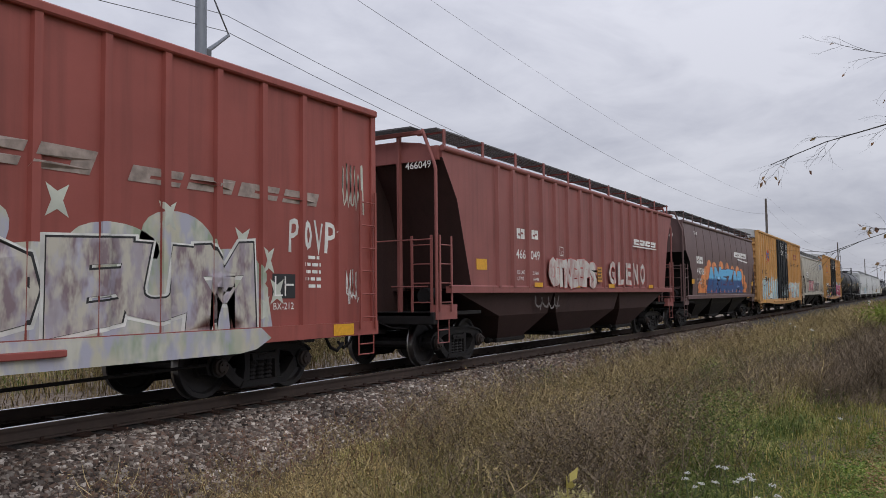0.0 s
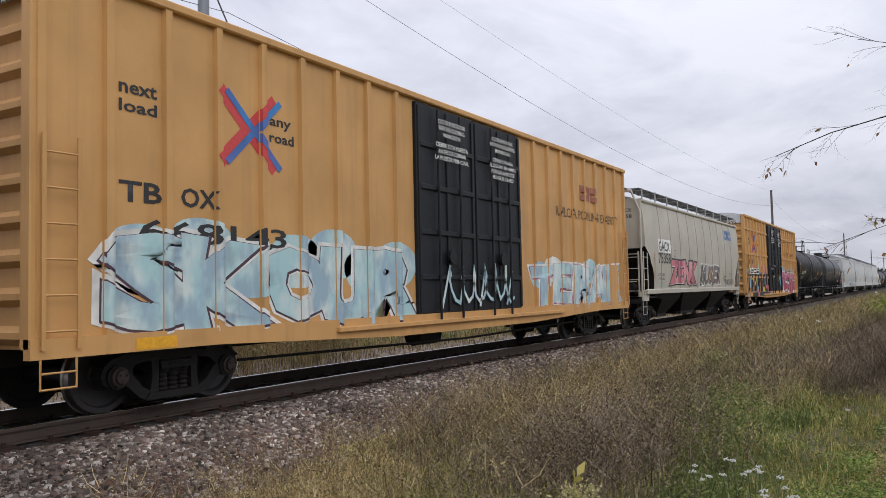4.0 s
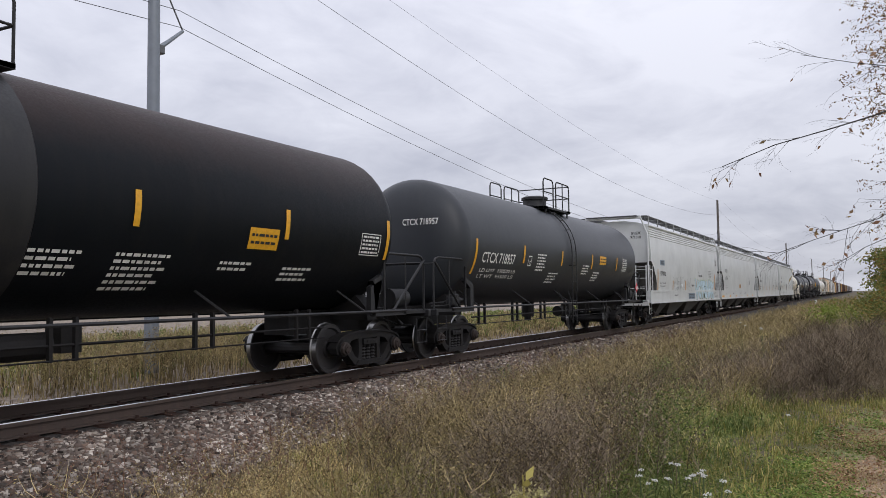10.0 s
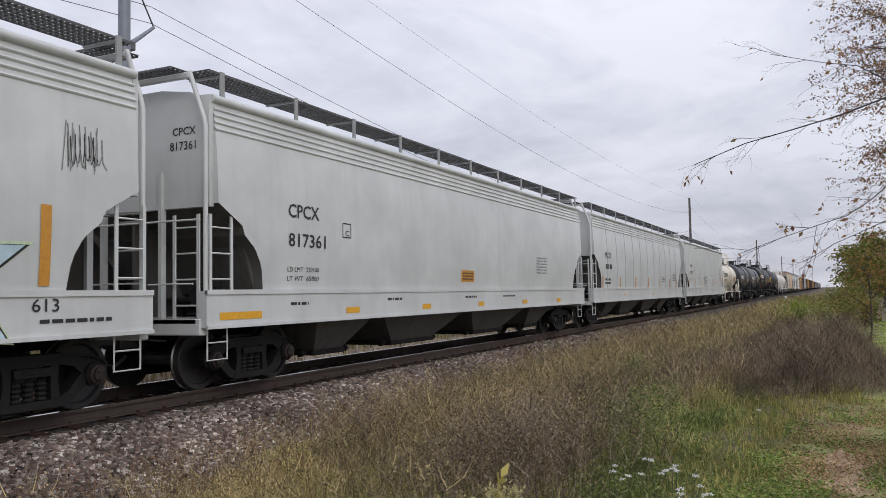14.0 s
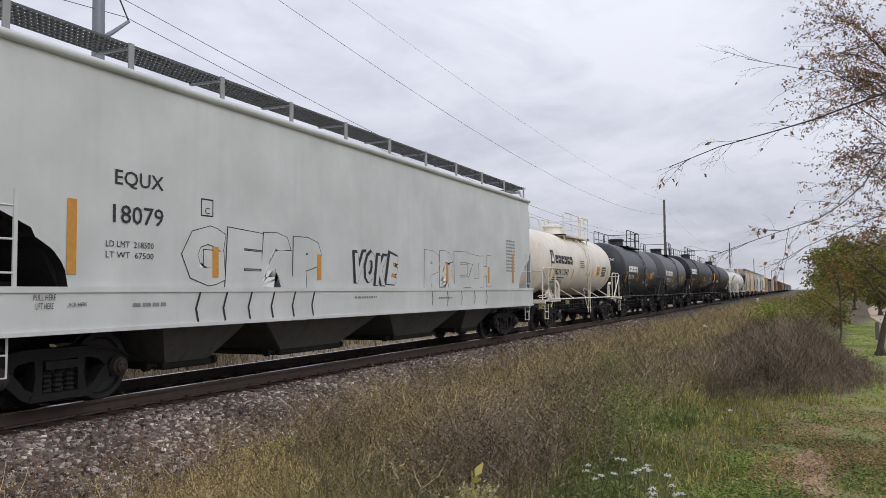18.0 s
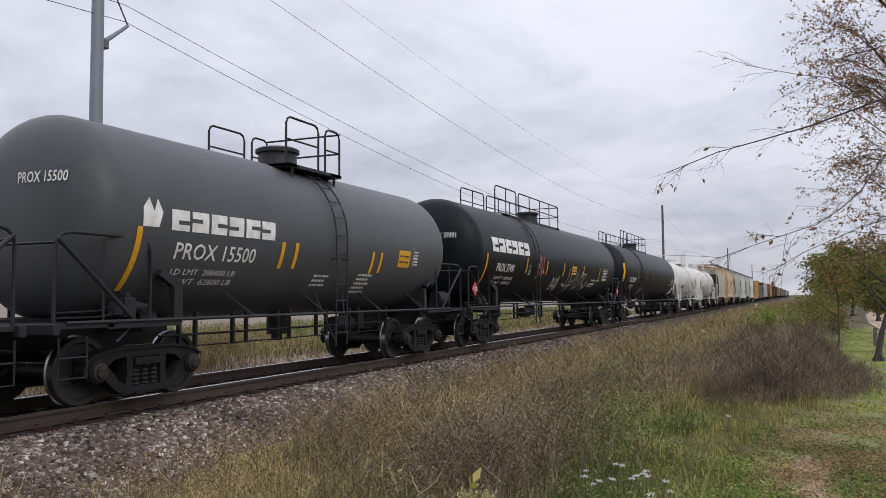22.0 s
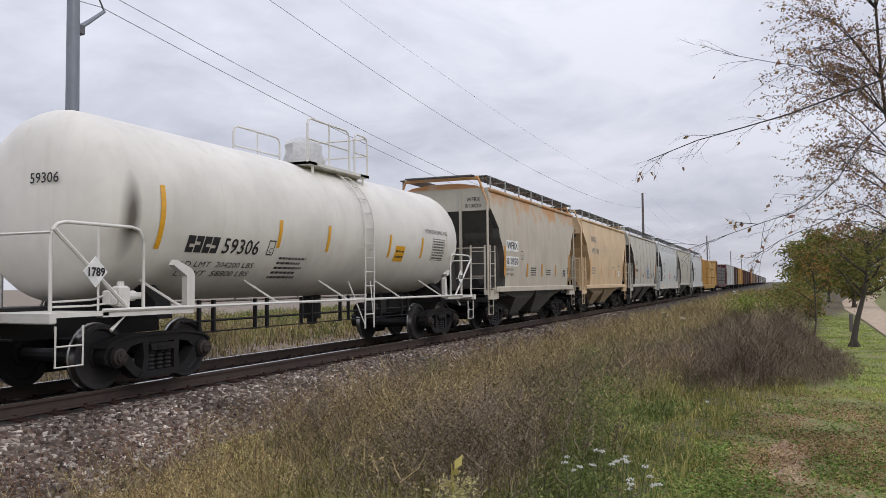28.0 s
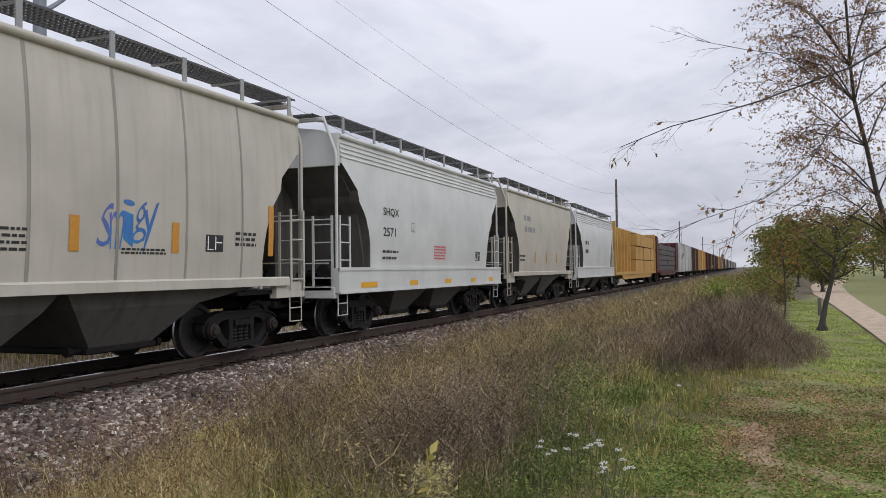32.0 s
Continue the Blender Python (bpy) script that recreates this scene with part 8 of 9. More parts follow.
def flakes(c, ln, w, droop=0.0, lean=None):
    """Small folded leaves: two triangles over a midrib and two under the tip."""
    n = len(c)
    d = unit(n, 0.3) if lean is None else lean
    d[:, 2] -= droop
    d /= np.linalg.norm(d, axis=1, keepdims=True)
    s = np.cross(d, unit(n))
    s /= np.linalg.norm(s, axis=1, keepdims=True) + 1e-9
    up = np.cross(s, d)
    ln, w = np.asarray(ln).reshape(-1, 1), np.asarray(w).reshape(-1, 1)
    v = np.stack([c, c + d * ln * 0.45 + s * w * 0.5 + up * w * 0.15, c + d * ln, c + d * ln * 0.45 - s * w * 0.5 + up * w * 0.15, c + d * ln * 0.5 - up * w * 0.05], 1)
    t = np.array([[0, 1, 4], [1, 2, 4], [2, 3, 4], [3, 0, 4]])
    return v.reshape(-1, 3), (t[None] + 5 * np.arange(n)[:, None, None]).reshape(-1, 3)


def joined(*sets):
    vs, ts, o = [], [], 0
    for v, t in sets:
        vs.append(v)
        ts.append(t + o)
        o += len(v)
    return np.concatenate(vs), np.concatenate(ts)


def stuff(name, data, mat, label, category):
    return tagged(new(name, bulk(name, data[0], data[1], mat)), label, category, kind="stuff")


def strewn(n, x0, x1, y0, y1, k=1.0):
    """Points over a stretch of ground, denser towards the camera's end."""
    u = dice.random(n)
    x = x0 + (x1 - x0) * u ** (1 + k)
    return x, dice.uniform(y0, y1, n)


def wavy(x, y, f=1.0, s=0.0):
    """Soft patches between 0 and 1."""
    return 0.5 + 0.25 * (np.sin(1.7 * f * x + 2.3 * f * y + s) + np.sin(2.9 * f * y - 1.1 * f * x + 2 * s + 1.3))


TAN_GRASS = leafy("dry_tan_grass", [(0.2, 0.15, 0.06), (0.52, 0.385, 0.155), (0.78, 0.62, 0.32), (0.34, 0.26, 0.1), (0.85, 0.72, 0.44)], 0.6, 0.28)
OLIVE_GRASS = leafy("olive_grass", [(0.11, 0.118, 0.03), (0.34, 0.32, 0.09), (0.58, 0.5, 0.2), (0.2, 0.23, 0.05), (0.68, 0.58, 0.29)], 0.6, 0.28)
GREEN_GRASS = leafy("green_grass", [(0.054, 0.088, 0.024), (0.19, 0.235, 0.066), (0.098, 0.142, 0.04), (0.35, 0.36, 0.13), (0.076, 0.118, 0.032)], 0.55, 0.3)
LAWN_GRASS = leafy("mown_grass", [(0.14, 0.165, 0.035), (0.3, 0.3, 0.085), (0.52, 0.42, 0.16), (0.27, 0.225, 0.075), (0.18, 0.22, 0.045)], 0.55, 0.25)
LUSH_GRASS = leafy("lush_mown_grass", [(0.16, 0.235, 0.05), (0.32, 0.4, 0.1), (0.46, 0.45, 0.16), (0.22, 0.3, 0.065)], 0.55, 0.25)
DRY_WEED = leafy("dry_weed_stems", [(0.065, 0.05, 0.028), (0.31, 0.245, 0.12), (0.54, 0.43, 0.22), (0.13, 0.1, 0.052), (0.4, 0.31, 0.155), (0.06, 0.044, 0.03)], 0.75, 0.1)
RED_WEED = leafy("reddish_weed_stems", [(0.12, 0.06, 0.04), (0.24, 0.13, 0.085), (0.09, 0.06, 0.045)], 0.75, 0.05)
DARK_WEED = leafy("dark_purple_brown_weeds", [(0.072, 0.055, 0.041), (0.24, 0.185, 0.13), (0.12, 0.093, 0.066), (0.33, 0.26, 0.18), (0.057, 0.045, 0.034)], 0.8, 0.05)
STONES = leafy("crushed_stone", [(0.02, 0.016, 0.014), (0.17, 0.135, 0.115), (0.055, 0.042, 0.036), (0.37, 0.315, 0.265), (0.03, 0.025, 0.023), (0.19, 0.13, 0.1), (0.09, 0.071, 0.062), (0.6, 0.54, 0.475)], 0.8, 0)
FALLEN = leafy("fallen_leaves", [(0.19, 0.085, 0.045), (0.33, 0.19, 0.105), (0.12, 0.065, 0.037), (0.46, 0.32, 0.2), (0.29, 0.2, 0.1)], 0.7, 0.1)
BARK = paint("grey_brown_bark", (0.075, 0.064, 0.055), 0.9, 0.5, (0.04, 0.033, 0.028))
TWIG = plain("dark_twig_bark", (0.03, 0.026, 0.025), 0.85, 0, 0.25, 8)
AUTUMN = leafy("brown_olive_leaves", [(0.2, 0.1, 0.065), (0.32, 0.19, 0.12), (0.16, 0.11, 0.05), (0.36, 0.22, 0.15), (0.27, 0.21, 0.07)], 0.6, 0.4)
OLIVE_LEAF = leafy("olive_green_leaves", [(0.085, 0.112, 0.032), (0.19, 0.21, 0.058), (0.12, 0.13, 0.04), (0.34, 0.24, 0.075), (0.11, 0.15, 0.04)], 0.6, 0.35)
ORANGE_LEAF = leafy("orange_brown_leaves", [(0.252, 0.143, 0.0504), (0.37, 0.202, 0.0588), (0.168, 0.143, 0.0504)], 0.6, 0.35)
LIME_LEAF = leafy("lime_green_leaves", [(0.17, 0.24, 0.04), (0.26, 0.32, 0.06), (0.14, 0.19, 0.04), (0.32, 0.32, 0.09)], 0.55, 0.35)

SEED = leafy("pale_seed_heads", [(.34, .26, .16), (.5, .41, .28), (.24, .17, .10)], 0.7, 0.2)
LAWN_LEAF = leafy("low_weed_leaves", [(0.06, 0.105, 0.025), (0.15, 0.22, 0.05), (0.27, 0.33, 0.09), (0.1, 0.155, 0.036)], 0.55, 0.2)
THATCH = leafy("dry_thatch", [(0.24, 0.175, 0.085), (0.44, 0.335, 0.18), (0.32, 0.26, 0.11), (0.54, 0.44, 0.26)], 0.7, 0.15)
# crushed stone: angular lumps on both shoulders of the bed
def stone_field(n, x0, x1, y0, y1, k, near):
    x, y = strewn(n, x0, x1, y0, y1, k)
    sz = dice.uniform(0.018, 0.037, n) * dice.choice([1, 1, 1.35], n)
    c = np.stack([x, y, heights(x, y) + sz * 0.4], 1)
    corner = np.array([[sx, sy, sz_] for sz_ in (-1, 1) for sy in (-1, 1) for sx in (-1, 1)], float)
    v = corner[None] * dice.uniform(0.45, 1.0, (n, 8, 3)) * dice.uniform(0.55, 1.0, (n, 1, 3)) * sz[:, None, None]
    a, b = dice.uniform(0, 6.3, n), dice.uniform(-0.6, 0.6, n)
    ca, sa, cb, sb = np.cos(a), np.sin(a), np.cos(b), np.sin(b)
    rot = np.zeros((n, 3, 3))
    rot[:, 0, 0], rot[:, 0, 1], rot[:, 1, 0], rot[:, 1, 1], rot[:, 2, 2] = ca, -sa, sa, ca, 1
    tip = np.zeros((n, 3, 3))
    tip[:, 0, 0], tip[:, 1, 1], tip[:, 1, 2], tip[:, 2, 1], tip[:, 2, 2] = 1, cb, -sb, sb, cb
    v = np.einsum("nij,njk,nck->nci", rot, tip, v) + c[:, None]
    q = [(0, 2, 3, 1), (4, 5, 7, 6), (0, 1, 5, 4), (1, 3, 7, 5), (3, 2, 6, 7), (2, 0, 4, 6)]
    t = np.array([tri for a_, b_, c_, d_ in q for tri in ((a_, b_, c_), (a_, c_, d_))])
    return v.reshape(-1, 3), (t[None] + 8 * np.arange(n)[:, None, None]).reshape(-1, 3)


stuff("ballast_stones", joined(stone_field(48000, 3.8, 17, 6.62, 8.25, 0.25, 1), stone_field(17000, 17, 46, 6.75, 8.25, 0.5, 1),
                               stone_field(14000, 1, 40, 10.85, 14.0, 0.5, 0), stone_field(3500, 3.5, 12, 5.6, 6.9, 0.4, 1), stone_field(4000, -12, 3.8, 6.7, 8.25, 0.0, 1)), STONES,
      "loose grey and pinkish crushed stone ballast along the track", "ballast")


# grasses of the verge
def blades(x, y, h, w, lean=0.6, blow=None, tips=None):
    n = len(x)
    p0 = np.stack([x, y, heights(x, y) - 0.02], 1)
    d = unit(n, 1.0) * (h * dice.uniform(0.1, 1.0, n) * lean)[:, None]
    d[:, 0] -= h * 0.06
    if blow is not None:
        d = d + blow * h[:, None]
    p1 = p0 + d * 0.4 + np.stack([0 * h, 0 * h, h * 0.66], 1)
    p2 = p0 + d * 1.15 + np.stack([0 * h, 0 * h, h * dice.uniform(0.3, 1.0, n)], 1)
    if tips is not None:
        tips.append((p2, p2 - p1))
    return ribbons(p0, p1, p2, w)


def verge(n, x0, x1, y0, y1, k):
    """Grass in tufts; each blade's place, height, width, kind and lean."""
    tx, ty = strewn(n // 17, x0, x1, y0, y1, k)
    t = dice.integers(0, len(tx), n)
    tone, size = dice.random(len(tx))[t], dice.uniform(0.45, 1.3, len(tx))[t]
    jit = 0.045 + 0.0045 * tx[t]
    ox, oy = dice.normal(0, 1, n), dice.normal(0, 1, n)
    x, y = tx[t] + ox * jit, ty[t] + oy * jit
    blow = unit(len(tx), 1.0)[t] * dice.uniform(0.0, 0.6, len(tx))[t][:, None] + 0.3 * np.stack([ox, oy, 0 * ox], 1)
    edge = 6.75 - 0.9 * wavy(x, y * 0, 0.8) - 1.1 * np.clip((x - 18) / 30, 0, 1)
    keep = (np.hypot(x - 4.1, y - 1.63) > 0.34) & (y < edge) & (y > 0.8 - 0.05 * np.maximum(0, x - 8))
    x, y, blow, tone, size = x[keep], y[keep], blow[keep], tone[keep], size[keep]
    m = len(x)

    def spot(cx, cy, rx, ry):
        return np.exp(-((x - cx) / rx) ** 2 - ((y - cy) / ry) ** 2)

    dry = np.clip((y - 3.6) / 2.4, 0, 1) * 0.6 + 0.8 * spot(5.6, 4.9, 1.5, 1.0) + 0.5 * spot(20, 5.7, 4.5, 0.7) + 0.5 * spot(13, 5.3, 2.2, 0.8) + 0.5 * (wavy(x, y, 1.1) - 0.5)
    fresh = np.clip((2.7 - y) / 1.3, 0, 1) * 0.6 + 0.6 * (wavy(x, y, 1.4, 2.0) - 0.5) + 0.75 * spot(8.0, 5.7, 1.2, 0.4) + 0.85 * spot(14.6, 2.9, 1.4, 0.7) + 0.5 * spot(10.5, 2.9, 2.0, 0.8) + 0.9 * spot(6.4, 1.4, 1.2, 0.5)
    fresh *= np.clip(1.6 - x / 26, 0.25, 1)
    pick = 0.8 * tone + 0.2 * dice.random(m)
    kind = np.where(pick < fresh, 2, np.where((tone * 7.3) % 1.0 < dry, 0, 1))
    low = np.clip((edge[keep] - y) / 0.9, 0.35, 1)
    fade = np.clip((y - 0.75 - 0.55 * wavy(x, y, 1.9, 1.0) + 0.05 * np.maximum(0, x - 8)) / 1.1, 0.15, 1)
    h = dice.uniform(0.18, 0.46, m) * (1 + 0.03 * np.clip(x - 6, 0, 12)) * size * low * np.where(kind == 2, 0.9, 1.0) * fade
    w = np.maximum(0.005, 0.00105 * np.hypot(x, y)) * dice.uniform(0.6, 1.6, m)
    return x, y, h, w, kind, blow


for rows_ in (verge(130000, 1.6, 20, 0.7, 6.75, 0.45), verge(45000, 20, 90, 0.0, 6.6, 0.6), verge(30000, -9, 1.6, 0.7, 6.75, 0.0)):
    x, y, h, w, kind, blow = rows_
    tips = []
    for k, nm, mt, lab in ((0, "dry_grass", TAN_GRASS, "dry tan grass along the edge of the ballast"), (1, "olive_grass", OLIVE_GRASS, "half-dry olive grass of the weedy verge"),
                           (2, "green_grass", GREEN_GRASS, "long fresh green grass among the weeds")):
        s = kind == k
        stuff(nm, blades(x[s], y[s], h[s], w[s], 0.6, blow[s], tips if k < 2 else None), mt, lab, "grass")
    p, d = np.concatenate([q[0] for q in tips]), np.concatenate([q[1] for q in tips])
    s = dice.random(len(p)) < 0.16
    p, d = p[s], d[s] + unit(s.sum()) * 0.03
    big = np.maximum(0.03, 0.0042 * p[:, 0])
    stuff("grass_seed_heads", flakes(p, big * dice.uniform(0.8, 1.6, len(p)), big * 0.25, 0.0, d), SEED, "pale dry seed heads over the grass", "grass")

def weeds(x, y, h, boughs, bits, bit, wid, spread=0.32):
    """Upright dry stems with thin side shoots and small seed heads."""
    n = len(x)
    p0 = np.stack([x, y, heights(x, y) - 0.02], 1)
    tilt = unit(n, 1.0) * (h * dice.uniform(0.03, 0.28, n))[:, None]
    top = p0 + tilt
    top[:, 2] += h
    mid = p0 + tilt * 0.35
    mid[:, 2] += h * 0.55
    sets = [ribbons(p0, mid, top, wid * 0.9)]
    ends, dirs = [top], []
    for _ in range(boughs):
        u = dice.uniform(0.3, 0.92, n)[:, None]
        a = p0 * (1 - u) ** 2 + 2 * mid * u * (1 - u) + top * u * u
        ln = (h * dice.uniform(0.6, 1.2, n))[:, None] * spread * (1.15 - 0.5 * u)
        d = unit(n, 1.0) * ln
        b = a + d * 0.55 + np.array([0, 0, 0.35]) * ln
        c = a + d * 0.9 + np.array([0, 0, 0.95]) * ln
        sets.append(ribbons(a, b, c, wid))
        ends.append(c)
        ends.append(b)
    ends = np.concatenate(ends)
    pick = dice.integers(0, len(ends), int(n * bits))
    q = ends[pick] + dice.normal(0, 0.028, (len(pick), 3))
    sets.append(flakes(q, dice.uniform(0.7, 1.4, len(pick)) * bit, dice.uniform(0.35, 0.7, len(pick)) * bit))
    return joined(*sets)


# grass and weeds beyond the track
x, y = strewn(20000, 1, 70, 13.3, 18.5, 0.5)
stuff("dry_grass", blades(x, y, dice.uniform(0.08, 0.22, len(x)) + 0.2 * np.clip(y - 15, 0, 1.5), 0.014 + 0.0005 * x), DRY_WEED, "dry tan grass on the far side of the track", "grass")
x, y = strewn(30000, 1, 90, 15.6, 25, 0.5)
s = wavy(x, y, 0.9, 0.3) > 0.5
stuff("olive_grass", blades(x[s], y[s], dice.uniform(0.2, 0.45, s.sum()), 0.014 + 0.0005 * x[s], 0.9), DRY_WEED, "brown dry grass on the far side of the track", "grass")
stuff("green_grass", blades(x[~s], y[~s], dice.uniform(0.2, 0.6, (~s).sum()), 0.014 + 0.0005 * x[~s], 0.9), GREEN_GRASS, "tall green weeds on the far side of the track", "grass")
x, y = strewn(500, 1, 50, 15.2, 18, 0.4)
stuff("dry_weeds", weeds(x, y, dice.uniform(0.5, 1.0, len(x)), 7, 26, 0.03, 0.008), OLIVE_GRASS, "branching olive weeds on the far side of the track", "weeds")


x, y = strewn(2700, 4.0, 34, 1.3, 6.1, 0.35)
s = (y < 6.0 - 0.5 * wavy(x, y, 0.7)) & (dice.random(len(x)) < 0.3 + 0.7 * wavy(x, y, 0.8, 0.6)) & (y > 2.6 - 0.10 * x)
x, y = x[s], y[s]
stuff("dry_weeds", weeds(x, y, dice.uniform(0.4, 0.8, len(x)) + 0.012 * np.minimum(x, 20), 8, 34, 0.021, 0.005 + 0.0003 * x), DRY_WEED, "branching grey-brown dry weeds of the verge", "weeds")
x, y = strewn(420, 4, 30, 4.2, 6.3, 0.4)
stuff("dry_weeds", weeds(x, y, dice.uniform(0.4, 0.95, len(x)), 5, 18, 0.02, 0.005 + 0.0003 * x), RED_WEED, "thin reddish dry weeds by the ballast", "weeds")
x, y = strewn(1500, 30, 110, 0.5, 5.0, 0.5)
stuff("dry_weeds", weeds(x, y, dice.uniform(0.55, 1.1, len(x)), 6, 16, 0.04, 0.014 + 0.0003 * x), DRY_WEED, "far brown weeds along the track", "weeds")

x, y = dice.normal(6.6, 0.7, 260), dice.normal(2.9, 0.45, 260)
stuff("dry_weeds", weeds(x, y, dice.uniform(0.35, 0.75, len(x)), 9, 34, 0.018, 0.006), DARK_WEED, "dark drifts of dead weeds in the grass", "weeds")
x, y = dice.uniform(11, 20, 500), dice.uniform(14.3, 15.7, 500)
stuff("dry_weeds", weeds(x, y, dice.uniform(0.9, 1.4, len(x)), 7, 30, 0.04, 0.012), DRY_WEED, "tall weeds round the foot of a pole", "weeds")

for mt, lab, tall, spots in ((DRY_WEED, "brown drift of branching dead weeds", (0.55, 1.0), ((7.4, 3.4), (8.6, 4.2), (10.2, 3.2), (11.5, 4.4), (13.2, 3.9), (9.3, 5.1), (16.5, 4.4), (19, 3.6))),
                             (DARK_WEED, "dark drift of branching dead weeds", (0.5, 0.9), ((5.4, 2.15), (6.1, 2.35), (7.2, 2.1), (6.9, 2.6), (8.0, 3.0), (9.6, 2.7), (12.2, 2.3), (11.0, 5.2), (14.8, 4.8), (7.6, 4.6))),
                             (GREEN_GRASS, "green drift of leafy weeds", (0.35, 0.75), ((8.4, 2.2), (10.8, 2.5), (13.4, 5.3), (15.4, 3.2), (9.0, 1.9), (17.5, 5.2)))):
    m = 60 if mt is not GREEN_GRASS else 26
    x, y = np.concatenate([dice.normal(a, 0.4 + 0.012 * a, m) for a, b in spots]), np.concatenate([dice.normal(b, 0.28, m) for a, b in spots])
    stuff("weed_drift", weeds(x, y, dice.uniform(*tall, len(x)), 9, 30, 0.024 if mt is not GREEN_GRASS else 0.034, 0.005 + 0.00025 * x, 0.36), mt, lab, "weeds")

# the dark thicket between the verge and the mown grass
n = 3300
x = 12.6 + 9.4 * dice.random(n) ** 0.85
front = np.interp(x, [11.5, 13.1, 13.7, 14.9, 17, 20.2, 22], [3.2, 1.5, 0.7, -0.7, -1.15, -1.3, -0.6])
y = front + dice.random(n) ** 1.1 * np.maximum(0.3, np.minimum(3.4, 0.1 * x + 1.0 - front))
tall = np.clip((y - front) / 0.9, 0.25, 1) * np.interp(x, [12.6, 14.2, 17, 22], [0.5, 0.95, 1.2, 1.15])
stuff("dry_thicket", weeds(x, y, dice.uniform(0.48, 1.0, n) * tall * np.clip(1.25 - 0.22 * (y - front), 0.55, 1) * (0.72 + 0.5 * wavy(x, y, 1.3, 0.9)), 13, 11, 0.022, 0.0075, 0.42), DARK_WEED, "dense dark purple-brown thicket of dead weeds", "thicket")
x, y = dice.uniform(12.5, 20, 1500), dice.uniform(-1.5, 1.8, 1500)
s = np.abs(y - np.interp(x, [12.5, 13.1, 13.7, 14.9, 17, 20.2], [2.0, 1.4, 0.6, -0.75, -1.2, -1.35])) < 0.16 + 0.2 * wavy(x, y, 1.8, 0.7)
stuff("dry_weeds", weeds(x[s], y[s], dice.uniform(0.08, 0.3, s.sum()), 7, 14, 0.02, 0.006, 0.5), DARK_WEED, "low dead weeds at the foot of the thicket", "weeds")

x, y = dice.uniform(8.5, 22, 2700), dice.uniform(1.0, 4.8, 2700)
s = (y > 2.9 - 0.1 * x) & (dice.random(len(x)) < 0.16 + 1.4 * np.clip(wavy(x, y, 1.0, 2.2) - 0.3, 0, 1))
stuff("dry_weeds", weeds(x[s], y[s], dice.uniform(0.35, 0.68, s.sum()), 8, 22, 0.026, 0.007, 0.36), DARK_WEED, "scattered dark dead weeds beside the thicket", "weeds")
# mown grass, thin over the trodden patch, with fallen leaves
x, y = strewn(130000, 2.6, 15.5, -4.6, 1.15, 0.55)
bare = 1.0 * np.exp(-((x - 8.6) / 1.3) ** 2 - ((y + 0.08) / 0.28) ** 2) * (0.35 + 0.9 * wavy(x, y, 2.4)) + 0.4 * np.exp(-((x - 12.3) / 1.2) ** 2 - ((y + 0.3) / 1.4) ** 2)
bare += 0.75 * np.exp(-((x - 10.8) / 3.0) ** 2 - ((y + 0.8) / 1.7) ** 2)
s = (dice.random(len(x)) > 1.15 * bare + np.clip((x - 12) / 4, 0, 0.8)) & (y < np.interp(x, [2, 10, 12.4, 15, 24], [1.15, 1.0, 0.6, -0.9, -1.4])) & (y > np.interp(x, [17, 18, 24], [-9, -2.9, -3.0]))
x, y = x[s], y[s]
stuff("mown_grass", blades(x, y, dice.uniform(0.025, 0.075, len(x)), np.minimum(0.013, np.maximum(0.007, 0.0012 * x)) * dice.uniform(0.7, 1.4, len(x)), 1.3), LAWN_GRASS, "short mown grass with bare trodden spots", "grass")
x, y = strewn(44000, 3.2, 13, -3.2, 1.05, 0.3)
s = dice.random(len(x)) < (1 - 0.9 * np.exp(-((x - 8.6) / 1.3) ** 2 - ((y + 0.08) / 0.25) ** 2)) * (0.25 + 1.3 * wavy(x, y, 1.9, 1.1) ** 2) * np.interp(x, [3.4, 6.4, 7.8, 9.5, 13], [0.3, 1.0, 0.75, 0.28, 0.12])
stuff("leafy_weeds", flakes(np.stack([np.repeat(x[s], 6), np.repeat(y[s], 6), np.repeat(heights(x[s], y[s]), 6) + 0.015], 1) + dice.normal(0, 0.028, (6 * s.sum(), 3)) * np.array([1, 1, 0.25]), dice.uniform(0.025, 0.06, 6 * s.sum()), dice.uniform(0.012, 0.026, 6 * s.sum()), 0.3), LAWN_LEAF, "low broad-leaved weeds and clover in the mown grass", "weeds")
x, y = strewn(95000, 4, 14.8, -3.2, 0.9, 0.4)
s = dice.random(len(x)) < np.clip(np.exp(-((x - 10.2) / 4.2) ** 2 - ((y + 0.7) / 1.9) ** 2) * (0.3 + 1.1 * wavy(x, y, 1.5, 0.2)), 0, 1)
stuff("dry_grass", blades(x[s], y[s], dice.uniform(0.02, 0.06, s.sum()), 0.009, 1.6), THATCH, "thin dry thatch over trodden soil", "grass")
x, y = strewn(70000, 12, 46, -3.2, 0.4, 0.7)
s = (y < np.interp(x, [12, 12.4, 15, 24, 46], [0.7, 0.6, -0.9, -1.2, -0.4])) & (dice.random(len(x)) < np.clip((x - 12.2 - 1.0 * wavy(x, y, 1.2, 0.5)) / 1.6, 0.05, 1)) & (y > np.interp(x, [17, 18.4, 24, 40, 46], [-9, -2.7, -2.9, -3.4, -3.6]))
stuff("mown_grass", blades(x[s], y[s], dice.uniform(0.03, 0.07, s.sum()), 0.009 + 0.0006 * x[s], 1.3), LUSH_GRASS, "short mown grass beside the gravel path", "grass")
